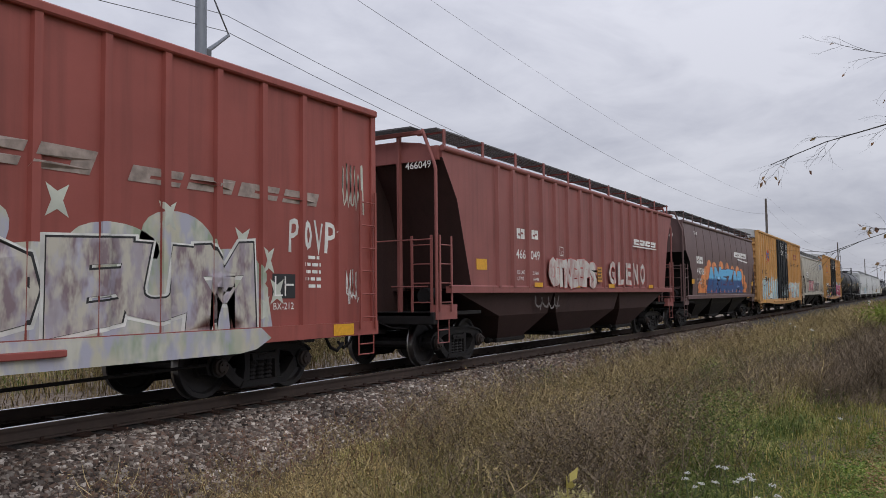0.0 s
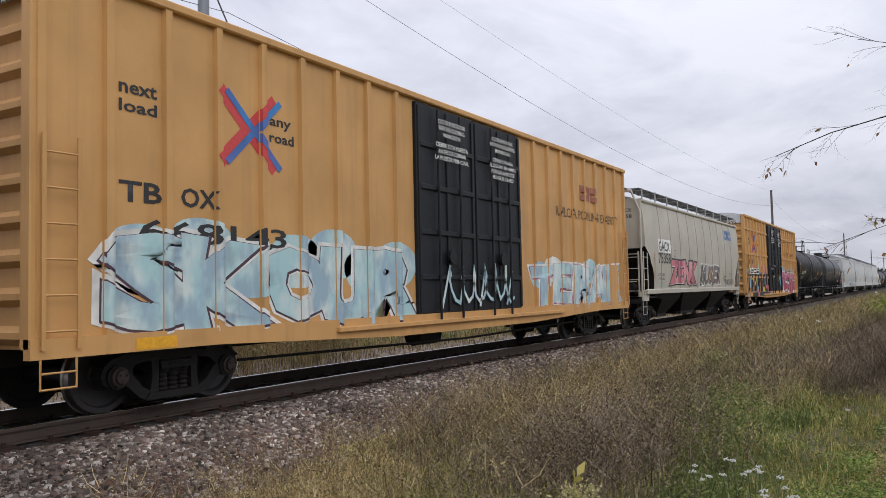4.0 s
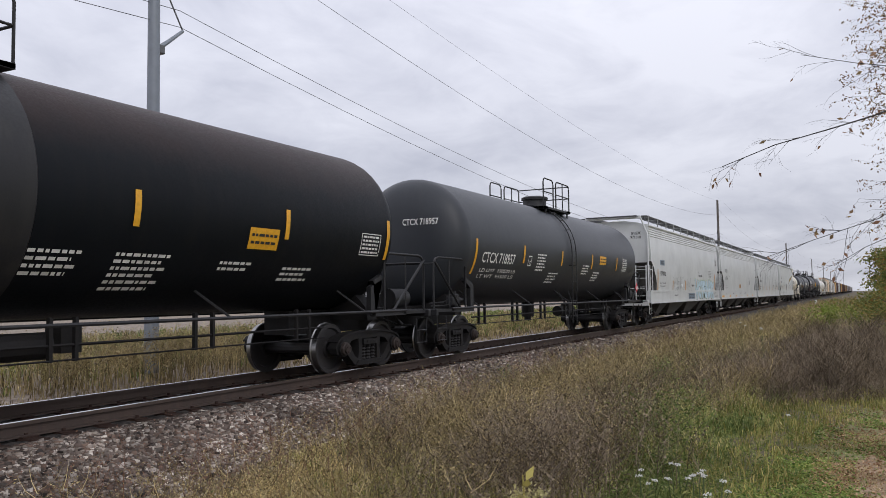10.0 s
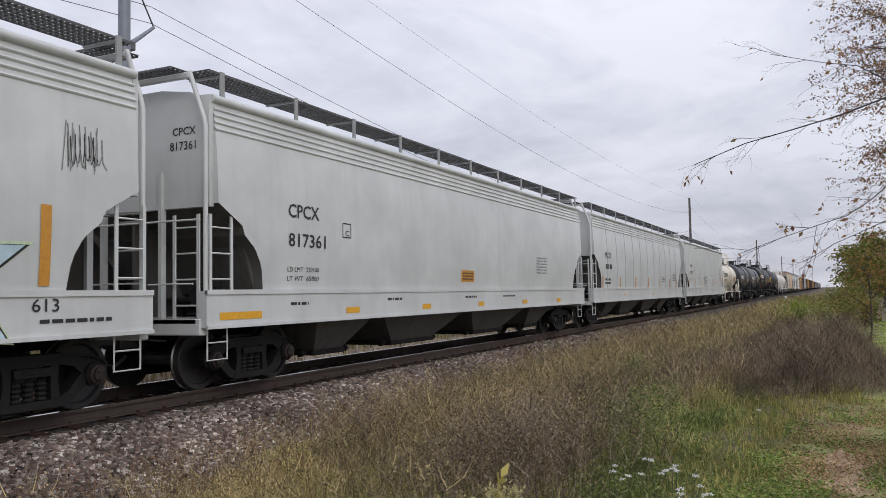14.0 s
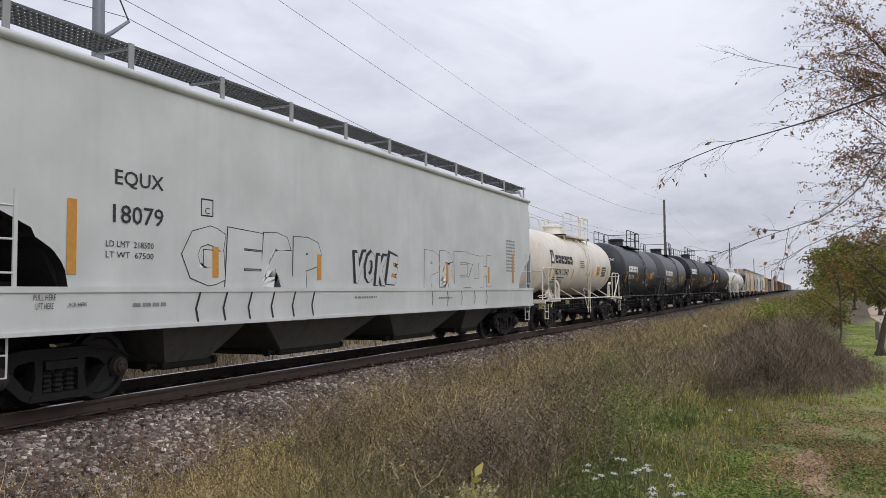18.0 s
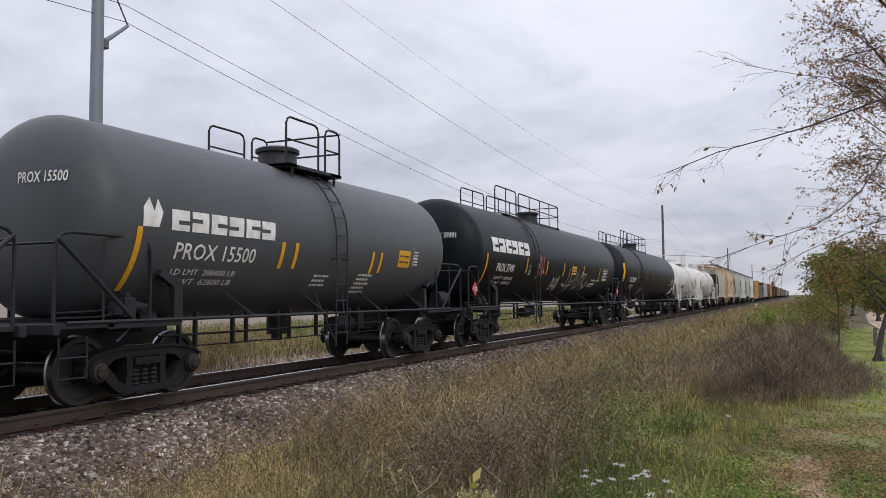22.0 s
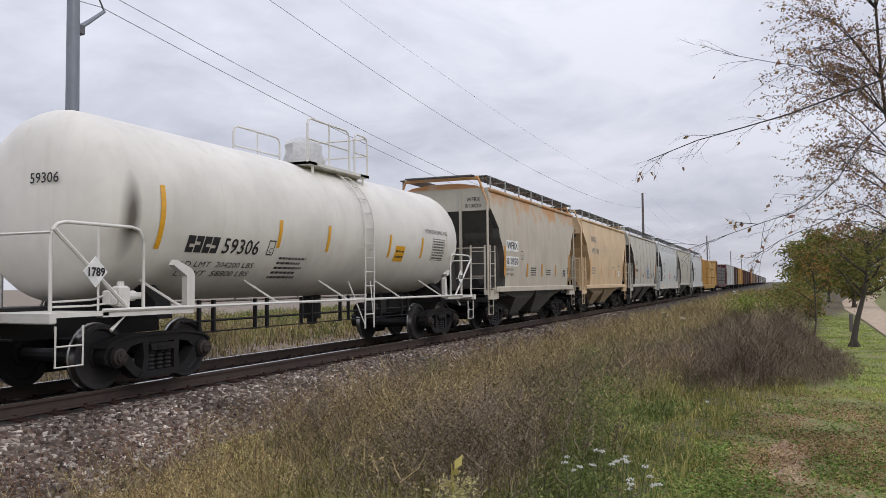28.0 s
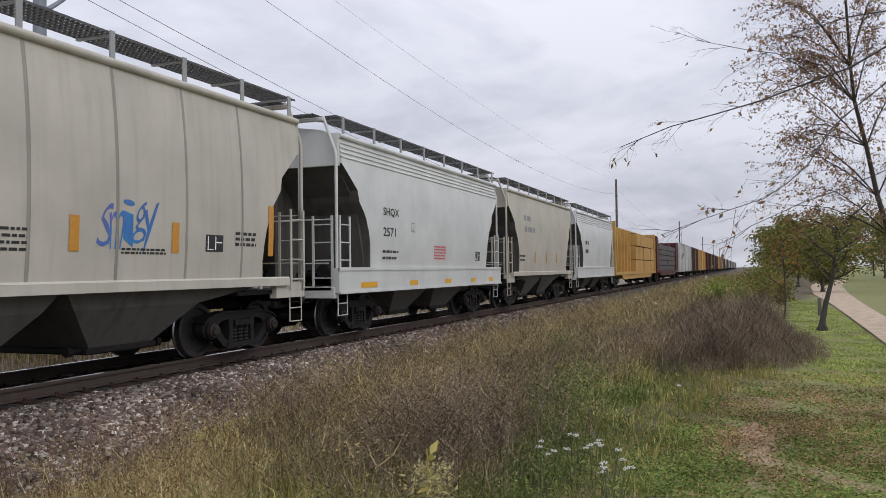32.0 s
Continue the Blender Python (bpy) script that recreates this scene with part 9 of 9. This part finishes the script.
x, y = np.concatenate([dice.normal(10.2, 2.1, 17000), dice.normal(8.6, 1.1, 2200)]), np.concatenate([dice.normal(-0.8, 1.0, 17000), dice.normal(-0.1, 0.35, 2200)])
s = (x > 3.5) & (x < 15) & (y < 0.5) & (dice.random(len(x)) < 0.15 + 1.1 * wavy(x, y, 1.7, 0.8))
c = np.stack([x[s], y[s], heights(x[s], y[s]) + 0.03], 1)
stuff("fallen_leaves", flakes(c, dice.uniform(0.015, 0.04, len(c)), dice.uniform(0.008, 0.02, len(c)), 0.0, unit(len(c), 0.6)), FALLEN, "curled red-brown fallen leaves on bare soil", "leaves")

x, y = dice.uniform(-8, 2.8, 42000), dice.uniform(-6, 1.1, 42000)
stuff("mown_grass", blades(x, y, dice.uniform(0.04, 0.11, len(x)), 0.012, 0.9), LAWN_GRASS, "short mown grass", "grass")
# the gravel path beyond the mown grass
g = Geo()
for px_, ya, yb in ((18.5, -2.75, -4.3), (24, -2.95, -4.25), (31, -3.2, -4.3), (40, -3.5, -4.8), (53.7, -3.75, -5.7), (75, -5.0, -7.4), (110, -8.5, -11.5)):
    for yy in (ya, (ya + yb) / 2, yb):
        g.v.append((px_, yy, ground_z(px_, yy) + (0.06 if yy == (ya + yb) / 2 else 0.045)))
for k in range(6):
    for j in range(2):
        g.f.append((3 * k + j, 3 * k + j + 1, 3 * k + j + 4, 3 * k + j + 3))
g.m = [0] * len(g.f)
tagged(new("path", g.mesh("path", plain("pale_path_gravel", (0.40, 0.31, 0.22), 0.95, 0, 0.25, 3))), "pale gravel path through mown grass", "path", kind="structure")

post = thing("marker_post", "short weathered wooden post beside the gravel path", "post", at=pose(31.1, -2.35, -0.4))
g = Geo()
g.box(-0.06, 0.06, -0.06, 0.06, 0, 0.66, c=0.012)
part("shaft", g, WOOD_POLE, post)
mile = thing("milepost", "short white-painted marker post beside the track", "post", at=pose(88, 4.0, -0.5))
g = Geo()
g.box(-0.09, 0.09, -0.11, 0.11, 0, 1.0, c=0.02)
part("shaft", g, plain("white_post_paint", (0.72, 0.72, 0.70), 0.6), mile)

# broad-leaved green weeds, thickest along the edge of the mown grass
m = 1500
x, y = np.concatenate([dice.normal(7.0, 2.0, m), dice.uniform(3, 16, 500)]), np.concatenate([dice.normal(1.9, 0.75, m), dice.uniform(1.2, 5.4, 500)])
s = (x > 2.5) & (y > 0.75) & (y < 6)
x, y = x[s], y[s]
z, h = heights(x, y), dice.uniform(0.1, 0.38, len(x)) * np.clip((y - 0.4) / 1.2, 0.3, 1)
p = np.repeat(np.stack([x, y, z], 1), 13, 0)
u = dice.random(len(p))
p[:, :2] += dice.normal(0, 0.045, (len(p), 2))
p[:, 2] += np.repeat(h, 13) * u
stuff("leafy_weeds", flakes(p, dice.uniform(0.02, 0.055, len(p)), dice.uniform(0.006, 0.015, len(p)), -0.35), GREEN_GRASS, "broad-leaved green weeds among the grass", "weeds")
m = 130
x, y = dice.normal(14.6, 0.8, m), dice.normal(2.9, 0.45, m)
p = np.repeat(np.stack([x, y, heights(x, y)], 1), 22, 0)
p[:, :2] += dice.normal(0, 0.07, (len(p), 2))
p[:, 2] += np.repeat(dice.uniform(0.25, 0.7, m), 22) * dice.random(len(p))
stuff("leafy_weeds", flakes(p, dice.uniform(0.04, 0.09, len(p)), dice.uniform(0.014, 0.03, len(p)), -0.2), GREEN_GRASS, "clump of fresh leafy weeds among dead stems", "weeds")
# ragged half-tall grass where the mown part ends
x, y = dice.uniform(3, 16, 9000), dice.uniform(-0.4, 1.7, 9000)
s = (y > np.interp(x, [3, 10, 12.4, 15, 16], [0.75, 0.55, 0.15, -1.2, -1.4]) + 0.3 * wavy(x, y, 2.3, 0.4)) & (y < 1.6 - 0.03 * x)
stuff("green_grass", blades(x[s], y[s], dice.uniform(0.08, 0.24, s.sum()), 0.009, 0.8), LAWN_GRASS, "ragged grass where the mown part ends", "grass")

# flowering yarrow in the grass
PETAL = plain("white_petals", (0.6, 0.6, 0.56), 0.6, 0, 0.12, 60)
LEAF_STEM = plain("green_stem", (0.08, 0.11, 0.04), 0.6, 0, 0.2, 30)


def yarrow(x, y, top, heads):
    z = ground_z(x, y)
    p = thing("yarrow", "white-flowered yarrow standing in long green grass", "flower", "yarrow in the grass", pose(x, y, z))
    for _ in range(heads):
        hx, hy, hz = dice.normal(0, 0.05), dice.normal(0, 0.05), top - z + dice.uniform(-0.09, 0.02)
        g = Geo()
        g.tube([(hx * 0.2, hy * 0.2, 0), (hx * 0.6, hy * 0.6, hz * 0.55), (hx, hy, hz)], 0.0035, 5)
        part("stem", g, LEAF_STEM, p)
        g = Geo()
        for _k in range(16):
            a, r = dice.uniform(0, 6.3), 0.026 * math.sqrt(dice.random())
            cx, cy, cz = hx + r * math.cos(a), hy + r * math.sin(a), hz + 0.006 - 3 * r * r + dice.uniform(-0.007, 0.007)
            g.cyl((cx, cy, cz), "z", 0.0055, 0.006, 5, r1=0.0035)
        part("flower_head", g, PETAL, p)
    n = 16
    a = np.stack([dice.normal(0, 0.02, n), dice.normal(0, 0.02, n), dice.uniform(0.02, (top - z) * 0.7, n)], 1)
    part("leaves", bulk("leaves", *flakes(a, dice.uniform(0.05, 0.1, n), dice.uniform(0.012, 0.02, n), -0.3), GREEN_GRASS), None, p)


for x, y, heads in ((6.17, 1.54, 2), (6.05, 1.44, 2), (6.56, 1.36, 2), (6.49, 1.28, 1), (6.29, 1.15, 2), (6.41, 1.11, 2), (6.03, 1.0, 2), (5.83, 0.91, 2), (5.66, 0.92, 3), (6.39, 1.33, 1), (9.57, 0.77, 1), (15.8, 1.6, 2), (19.5, 2.4, 2)):
    yarrow(x, y, 0.05 if x < 12 else 0.72, heads)

# a yellowing leafy weed
z = ground_z(4.18, 1.66)
y_plant = thing("yellowing_weed", "pale yellow wilting leafy weed in dry grass", "plant", at=pose(4.18, 1.66, z))
YELLOW_LEAF = leafy("yellowing_leaves", [(0.62, 0.52, 0.14), (0.5, 0.42, 0.13), (0.42, 0.38, 0.12)], 0.55, 0.3)
PALE_BIT = leafy("pale_seed_tufts", [(0.5, 0.45, 0.2), (0.4, 0.36, 0.17), (0.6, 0.54, 0.28)], 0.7, 0.3)
g = Geo()
g.tube([(0, 0, 0), (0.01, 0.01, 0.4), (-0.02, 0.02, 0.78)], 0.008, 6, r1=0.004)
part("stem", g, YELLOW_LEAF, y_plant)
for k in range(14):
    u = 0.2 + 0.042 * k
    big = 0.11 if k in (5, 9, 12, 13) else 0.08
    a = 2.4 * k
    lean = np.array([[math.cos(a), math.sin(a), 0.8 if k > 11 else -0.2]])
    part("leaf", bulk("leaf", *flakes(np.array([[0, 0.01, u]]), [big], [big * 0.42], 0, lean), YELLOW_LEAF), None, y_plant)
n = 1000
u = dice.uniform(0.12, 0.7, n)
c = np.stack([dice.normal(0, 0.055, n), dice.normal(0, 0.055, n), u], 1)
part("seed_fluff", bulk("seed_fluff", *flakes(c, dice.uniform(0.02, 0.045, n), dice.uniform(0.008, 0.016, n), -0.3), PALE_BIT), None, y_plant)["kind"] = "stuff"


# ---- trees and shrubs ----
def tree(name, label, x, y, h, crown0, radius, leaves, leaf, mat, seed, trunk_r, limbs=9, lean=(0, 0), category="tree", group=""):
    """A tapered trunk, forking limbs, and a ragged crown of single leaves round the limb ends."""
    r = random.Random(seed)
    z = ground_z(x, y)
    t = thing(name, label, category, group, pose(x, y, z - 0.03))
    g = Geo()
    axis = [Vector((lean[0] * u + 0.05 * r.uniform(-1, 1) * (u > 0), lean[1] * u + 0.05 * r.uniform(-1, 1) * (u > 0), h * 0.85 * u)) for u in (0, 0.08, 0.25, 0.45, 0.7, 1)]
    g.tube(axis, trunk_r, 9, r1=trunk_r * 0.22)
    for k in range(5):
        a = k * 1.26
        g.tube([(math.cos(a) * trunk_r * 1.5, math.sin(a) * trunk_r * 1.5, 0), (math.cos(a) * trunk_r * 0.7, math.sin(a) * trunk_r * 0.7, 0.22)], trunk_r * 0.4, 5, r1=trunk_r * 0.2)
    part("trunk", g, BARK, t, soft=50)
    tips = []
    for k in range(limbs):
        u = crown0 + (0.95 - crown0) * (k + r.uniform(0, 0.8)) / limbs
        a = 2.4 * k + r.uniform(-0.5, 0.5)
        base = Vector((lean[0] * u, lean[1] * u, h * 0.85 * u))
        ln = radius * r.uniform(0.7, 1.15) * (1.0 - 0.45 * abs(u - crown0 - 0.15))
        out = Vector((math.cos(a), math.sin(a), r.uniform(0.35, 0.9)))
        m1 = base + out * ln * 0.45
        m2 = base + out * ln * 0.8 + Vector((r.uniform(-0.2, 0.2) * ln, r.uniform(-0.2, 0.2) * ln, 0.1 * ln))
        m3 = m2 + Vector((math.cos(a) * 0.3, math.sin(a) * 0.3, -0.05)) * ln
        g = Geo()
        g.tube([base, m1, m2, m3], trunk_r * 0.42, 5, r1=0.008)
        for q, v in ((m1, 0.5), (m2, 0.4), (m1, 0.45)):
            e = q + Vector((r.uniform(-1, 1), r.uniform(-1, 1), r.uniform(0, 0.9))) * ln * v
            g.tube([q, (q + e) / 2 + Vector((0, 0, 0.05)), e], trunk_r * 0.18, 4, r1=0.005)
            tips += [e, (q + e) / 2]
        part("limb", g, BARK, t)
        tips += [m1, m2, m3, (m1 + m2) / 2]
    tips = np.array([tuple(p) for p in tips])
    clump = dice.integers(0, len(tips), leaves)
    c = tips[clump] + dice.normal(0, 1, (leaves, 3)) * (radius * 0.16) * np.array([1, 1, 0.75])
    part("crown", bulk("crown", *flakes(c, dice.uniform(0.7, 1.3, leaves) * leaf, dice.uniform(0.4, 0.7, leaves) * leaf, 0.4), mat), None, t)["kind"] = "stuff"
    return t


tree("small_tree", "small tree with olive leaves turning brown on mown grass", 24.0, -1.87, 3.6, 0.36, 0.98, 2400, 0.075, OLIVE_LEAF, 5, 0.1, 13, lean=(0, -0.55))
tree("sapling", "slender sapling with sparse orange-brown leaves", 25.5, -1.0, 3.2, 0.3, 0.7, 420, 0.085, ORANGE_LEAF, 8, 0.035, 8)
for k, (x, y, h, rd, mt) in enumerate(((58, -4.6, 4.6, 1.4, OLIVE_LEAF), (74, -4.0, 6.3, 1.9, OLIVE_LEAF), (92, -3.8, 7.2, 2.2, OLIVE_LEAF), (118, -4.4, 8.0, 2.7, OLIVE_LEAF),
                                       (140, -4.0, 7.6, 3.3, OLIVE_LEAF), (175, -6.0, 9, 4, OLIVE_LEAF), (70, -13.5, 6.5, 2.8, OLIVE_LEAF), (85, -16, 7.5, 3.2, ORANGE_LEAF), (100, -17.5, 8, 3.4, OLIVE_LEAF), (58, -12.5, 6, 2.6, OLIVE_LEAF), (120, -17, 9, 4, OLIVE_LEAF), (145, -19, 10, 4.5, OLIVE_LEAF), (105, -10, 8, 3.4, OLIVE_LEAF))):
    tree("background_tree", "hazy olive and brown autumn tree beyond the path" if mt != ORANGE_LEAF else "rusty orange autumn tree beyond the path", x, y, h, 0.08, rd * 1.05, 2600, 0.16 + 0.0022 * x, mt, 30 + k, 0.14, 9, group="trees beyond the path")


def shrub(label, x, y, rx, h, leaves, leaf, mat):
    z = ground_z(x, y)
    t = thing("shrub", label, "shrub", "shrubs", pose(x, y, z))
    tips = []
    for k in range(9):
        a = dice.uniform(0, 6.3)
        e = np.array([rx * math.cos(a) * dice.uniform(0.2, 0.9), rx * math.sin(a) * dice.uniform(0.2, 0.9), h * dice.uniform(0.6, 0.98)])
        g = Geo()
        g.tube([(0, 0, -0.02), tuple(e * 0.5 + np.array([0, 0, 0.1 * h])), tuple(e)], 0.016, 4, r1=0.005)
        part("shoot", g, TWIG, t)
        tips += [e, e * 0.75, e * 0.5]
    tips = np.array(tips)
    c = tips[dice.integers(0, len(tips), leaves)] + dice.normal(0, 1, (leaves, 3)) * rx * 0.22
    c[:, 2] = np.abs(c[:, 2]) + 0.02
    part("foliage", bulk("foliage", *flakes(c, dice.uniform(0.7, 1.3, leaves) * leaf, dice.uniform(0.4, 0.7, leaves) * leaf, 0.2), mat), None, t)["kind"] = "stuff"


shrub("lime-green leafy shrub among brown weeds", 31.5, 1.25, 0.85, 1.15, 1500, 0.1, LIME_LEAF)
shrub("lime-green leafy shrub among brown weeds", 35.5, 0.8, 0.8, 1.1, 1000, 0.1, LIME_LEAF)
shrub("dark green shrub among brown weeds", 38, -0.2, 1.2, 1.0, 900, 0.12, OLIVE_LEAF)
shrub("dark green shrub among brown weeds", 47, 0.4, 1.2, 0.9, 800, 0.13, OLIVE_LEAF)
shrub("dark green shrub among brown weeds", 60, 0.6, 1.4, 0.95, 700, 0.16, OLIVE_LEAF)
for x, y, rx, h in ((39.5, -1.3, 1.0, 1.2), (44, -1.0, 1.2, 1.3), (52, -1.2, 1.4, 1.6), (66, -0.9, 1.6, 1.25), (80, -1.4, 1.9, 1.5), (100, -1.6, 2.2, 1.8)):
    shrub("dark green shrub at the edge of the mown grass", x, y, rx, h, 1000, 0.07 + 0.0018 * x, OLIVE_LEAF)


# ---- the near trees whose branches hang into the view ----
def twiggy(g, a, d, ln, r, depth, out, rnd):
    """A crooked twig with finer twigs on it; collects places for leaves."""
    pts, p, q = [Vector(a)], Vector(a), Vector(d).normalized()
    n = 4
    for k in range(n):
        q = (q + Vector((rnd.uniform(-1, 1), rnd.uniform(-1, 1), rnd.uniform(-1, 0.8))) * 0.17).normalized()
        p = p + q * ln / n
        pts.append(p)
        out.append(tuple(p))
        if depth and rnd.random() < 0.72:
            side = (q + Vector((rnd.uniform(-1, 1), rnd.uniform(-1, 1), rnd.uniform(-0.8, 0.7))) * 0.8).normalized()
            twiggy(g, p, side, ln * rnd.uniform(0.35, 0.6), r * 0.55, depth - 1, out, rnd)
    g.tube(pts, r, 4, r1=r * 0.4)


def bough_tree(name, label, x, y, trunk, limbs, seed, twig, twig_r, reach, leaves, leaf, mat, gap):
    rnd = random.Random(seed)
    t = thing(name, label, "tree", at=pose(0, 0, 0))
    g = Geo()
    g.tube(trunk[0], trunk[1], 10, r1=trunk[2])
    part("trunk", g, BARK, t, soft=50)
    spots = []
    g2 = Geo()
    for pts, r0, r1 in limbs:
        g = Geo()
        g.tube(pts, r0, 6, r1=r1)
        part("limb", g, TWIG, t, soft=50)
        vs = [Vector(p) for p in pts]
        for k in range(1, len(vs)):
            ax = (vs[k] - vs[k - 1]).normalized()
            for _ in range(twig):
                if k < len(vs) * gap:
                    continue
                d = (ax * 0.9 + Vector((rnd.uniform(-1, 1), rnd.uniform(-1, 1), rnd.uniform(-0.9, 0.8))) * 0.75)
                twiggy(g2, vs[k - 1].lerp(vs[k], rnd.random()), d, reach * rnd.uniform(0.5, 1.2), twig_r, 2, spots, rnd)
    part("brushwood", g2, TWIG, t)["kind"] = "stuff"
    spots = np.array(spots)
    c = spots[dice.integers(0, len(spots), leaves)] + dice.normal(0, 0.012, (leaves, 3))
    part("leaves", bulk("leaves", *flakes(c, dice.uniform(0.7, 1.3, leaves) * leaf, dice.uniform(0.4, 0.6, leaves) * leaf, 0.8), mat), None, t)["kind"] = "stuff"


b1 = [(5.97, -.89, 2.84), (5.78, -.65, 2.68), (5.57, -.38, 2.56), (5.35, -.10, 2.43), (5.12, .15, 2.33), (4.87, .40, 2.23), (4.60, .65, 2.09)]
b2 = [(6.02, -.89, 2.61), (5.82, -.67, 2.42), (5.61, -.53, 2.28), (5.40, -.36, 2.02), (5.17, -.23, 1.89), (4.93, -.10, 1.79), (4.69, .01, 1.74), (4.44, .20, 1.66), (4.18, .40, 1.57)]
b3 = [(5.16, -.32, 2.58), (5.0, -.19, 2.63), (4.85, -.03, 2.63), (4.67, .24, 2.67)]
b4 = [(5.91, -.88, 3.06), (5.70, -.65, 2.99), (5.49, -.38, 2.88), (5.27, -.19, 2.79)]
b5 = [(6.10, -.89, 2.04), (5.89, -.63, 1.92), (5.68, -.34, 1.81), (5.44, -.03, 1.66), (5.20, .13, 1.55)]
fork = (7.3, -2.55, 1.7)
bough_tree("near_tree", "nearly bare tree with long drooping branches", 0, 0, ([(7.6, -3.1, -0.4), (7.5, -2.9, 0.7), fork, (7.4, -2.7, 3.2), (7.6, -2.9, 4.6)], 0.12, 0.04),
           [([fork, (6.7, -1.8, 2.5)] + b1, 0.010, 0.0022), ([fork, (6.7, -1.8, 2.4)] + b2, 0.0055, 0.0012), ([(5.57, -.38, 2.56), (5.36, -.42, 2.54)] + b3, 0.004, 0.0012),
            ([(7.4, -2.7, 2.9), (6.6, -1.7, 3.1)] + b4, 0.006, 0.002), ([fork, (6.8, -1.8, 2.0)] + b5, 0.0045, 0.0012)], 4, 3, 0.0014, 0.23, 110, 0.04, AUTUMN, 0.3)
stem = [(10.3, -2.05, -0.4), (10.1, -1.75, 0.9), (9.98, -1.5, 1.6), (9.88, -1.35, 2.15), (9.84, -1.25, 2.7), (9.77, -1.14, 3.18), (9.7, -1.1, 3.56), (9.6, -1.06, 4.3), (9.6, -1.0, 5.2)]
more = []
rnd_ = random.Random(21)
for k, (bx, by, bz) in enumerate([stem[3]] * 3 + [stem[4]] * 4 + [stem[5]] * 5 + [stem[6]] * 5 + [stem[7]] * 5 + [(9.98, -1.5, 1.7)] * 3):
    a = rnd_.uniform(1.2, 4.6) if k % 4 else rnd_.uniform(-1.2, 1.2)
    ln = rnd_.uniform(0.6, 1.15)
    dx, dy = -0.6 * abs(math.cos(a)), 0.95 * (1 if k % 4 else -0.4)
    up = rnd_.uniform(0.3, 1.2)
    dy *= 0.62 if bz > 3 else 0.9
    more.append(([(bx, by, bz), (bx + dx * ln * 0.3, by + dy * ln * 0.4, bz + up * ln * 0.4), (bx + dx * ln * 0.6, by + dy * ln * 0.75, bz + up * ln * 0.65), (bx + dx * ln * 0.85, by + dy * ln * 1.05, bz + up * ln * 0.7)], 0.009, 0.003))
bough_tree("near_tree", "slender tree with fine twigs and small brown leaves", 0, 0, (stem, 0.036, 0.01), more, 9, 6, 0.0018, 0.42, 15000, 0.033, AUTUMN, 0.0)


# ---- what moves ----
def rolled(t):
    """How far the train has gone at t seconds, along a smooth curve through the known rows."""
    ts, ds = [r[0] for r in ROLLED], [r[1] for r in ROLLED]
    i = max(0, min(len(ts) - 2, sum(1 for q in ts if q <= t) - 1))

    def slope(k):
        a, b = max(0, k - 1), min(len(ts) - 1, k + 1)
        return (ds[b] - ds[a]) / (ts[b] - ts[a])

    h = ts[i + 1] - ts[i]
    u = (t - ts[i]) / h
    return (ds[i] * (2 * u ** 3 - 3 * u ** 2 + 1) + h * slope(i) * (u ** 3 - 2 * u ** 2 + u) + ds[i + 1] * (3 * u ** 2 - 2 * u ** 3) + h * slope(i + 1) * (u ** 3 - u ** 2))


def motions():
    steps = [0.5 * k for k in range(65)]
    gone = {t: rolled(t) for t in steps}
    for car, u0, length in TRAIN:
        walk(car, [(t, pose(u0 - gone[t], YC, 0)) for t in steps])
    # wheels turn, frame by frame, while their car goes by
    frames = [k / FPS for k in range(32 * FPS + 1)]
    way = [rolled(t) for t in frames]
    lead = {car: u0 for car, u0, length in TRAIN}
    for w, x, car, at in ROLLING:
        rows = []
        for t, s in zip(frames, way):
            if -8 < lead[car] + x - s < 34:
                rows.append((t, Matrix.Translation(at) @ pose(0, 0, 0, 0, -math.degrees(s / WHEEL_R) % 360, 0)))
        if not rows:
            continue
        if rows[0][0] > 0:
            rows.insert(0, (0.0, rows[0][1]))
        if rows[-1][0] < 32:
            rows.append((32.0, rows[-1][1]))
        walk(w, rows)


motions()
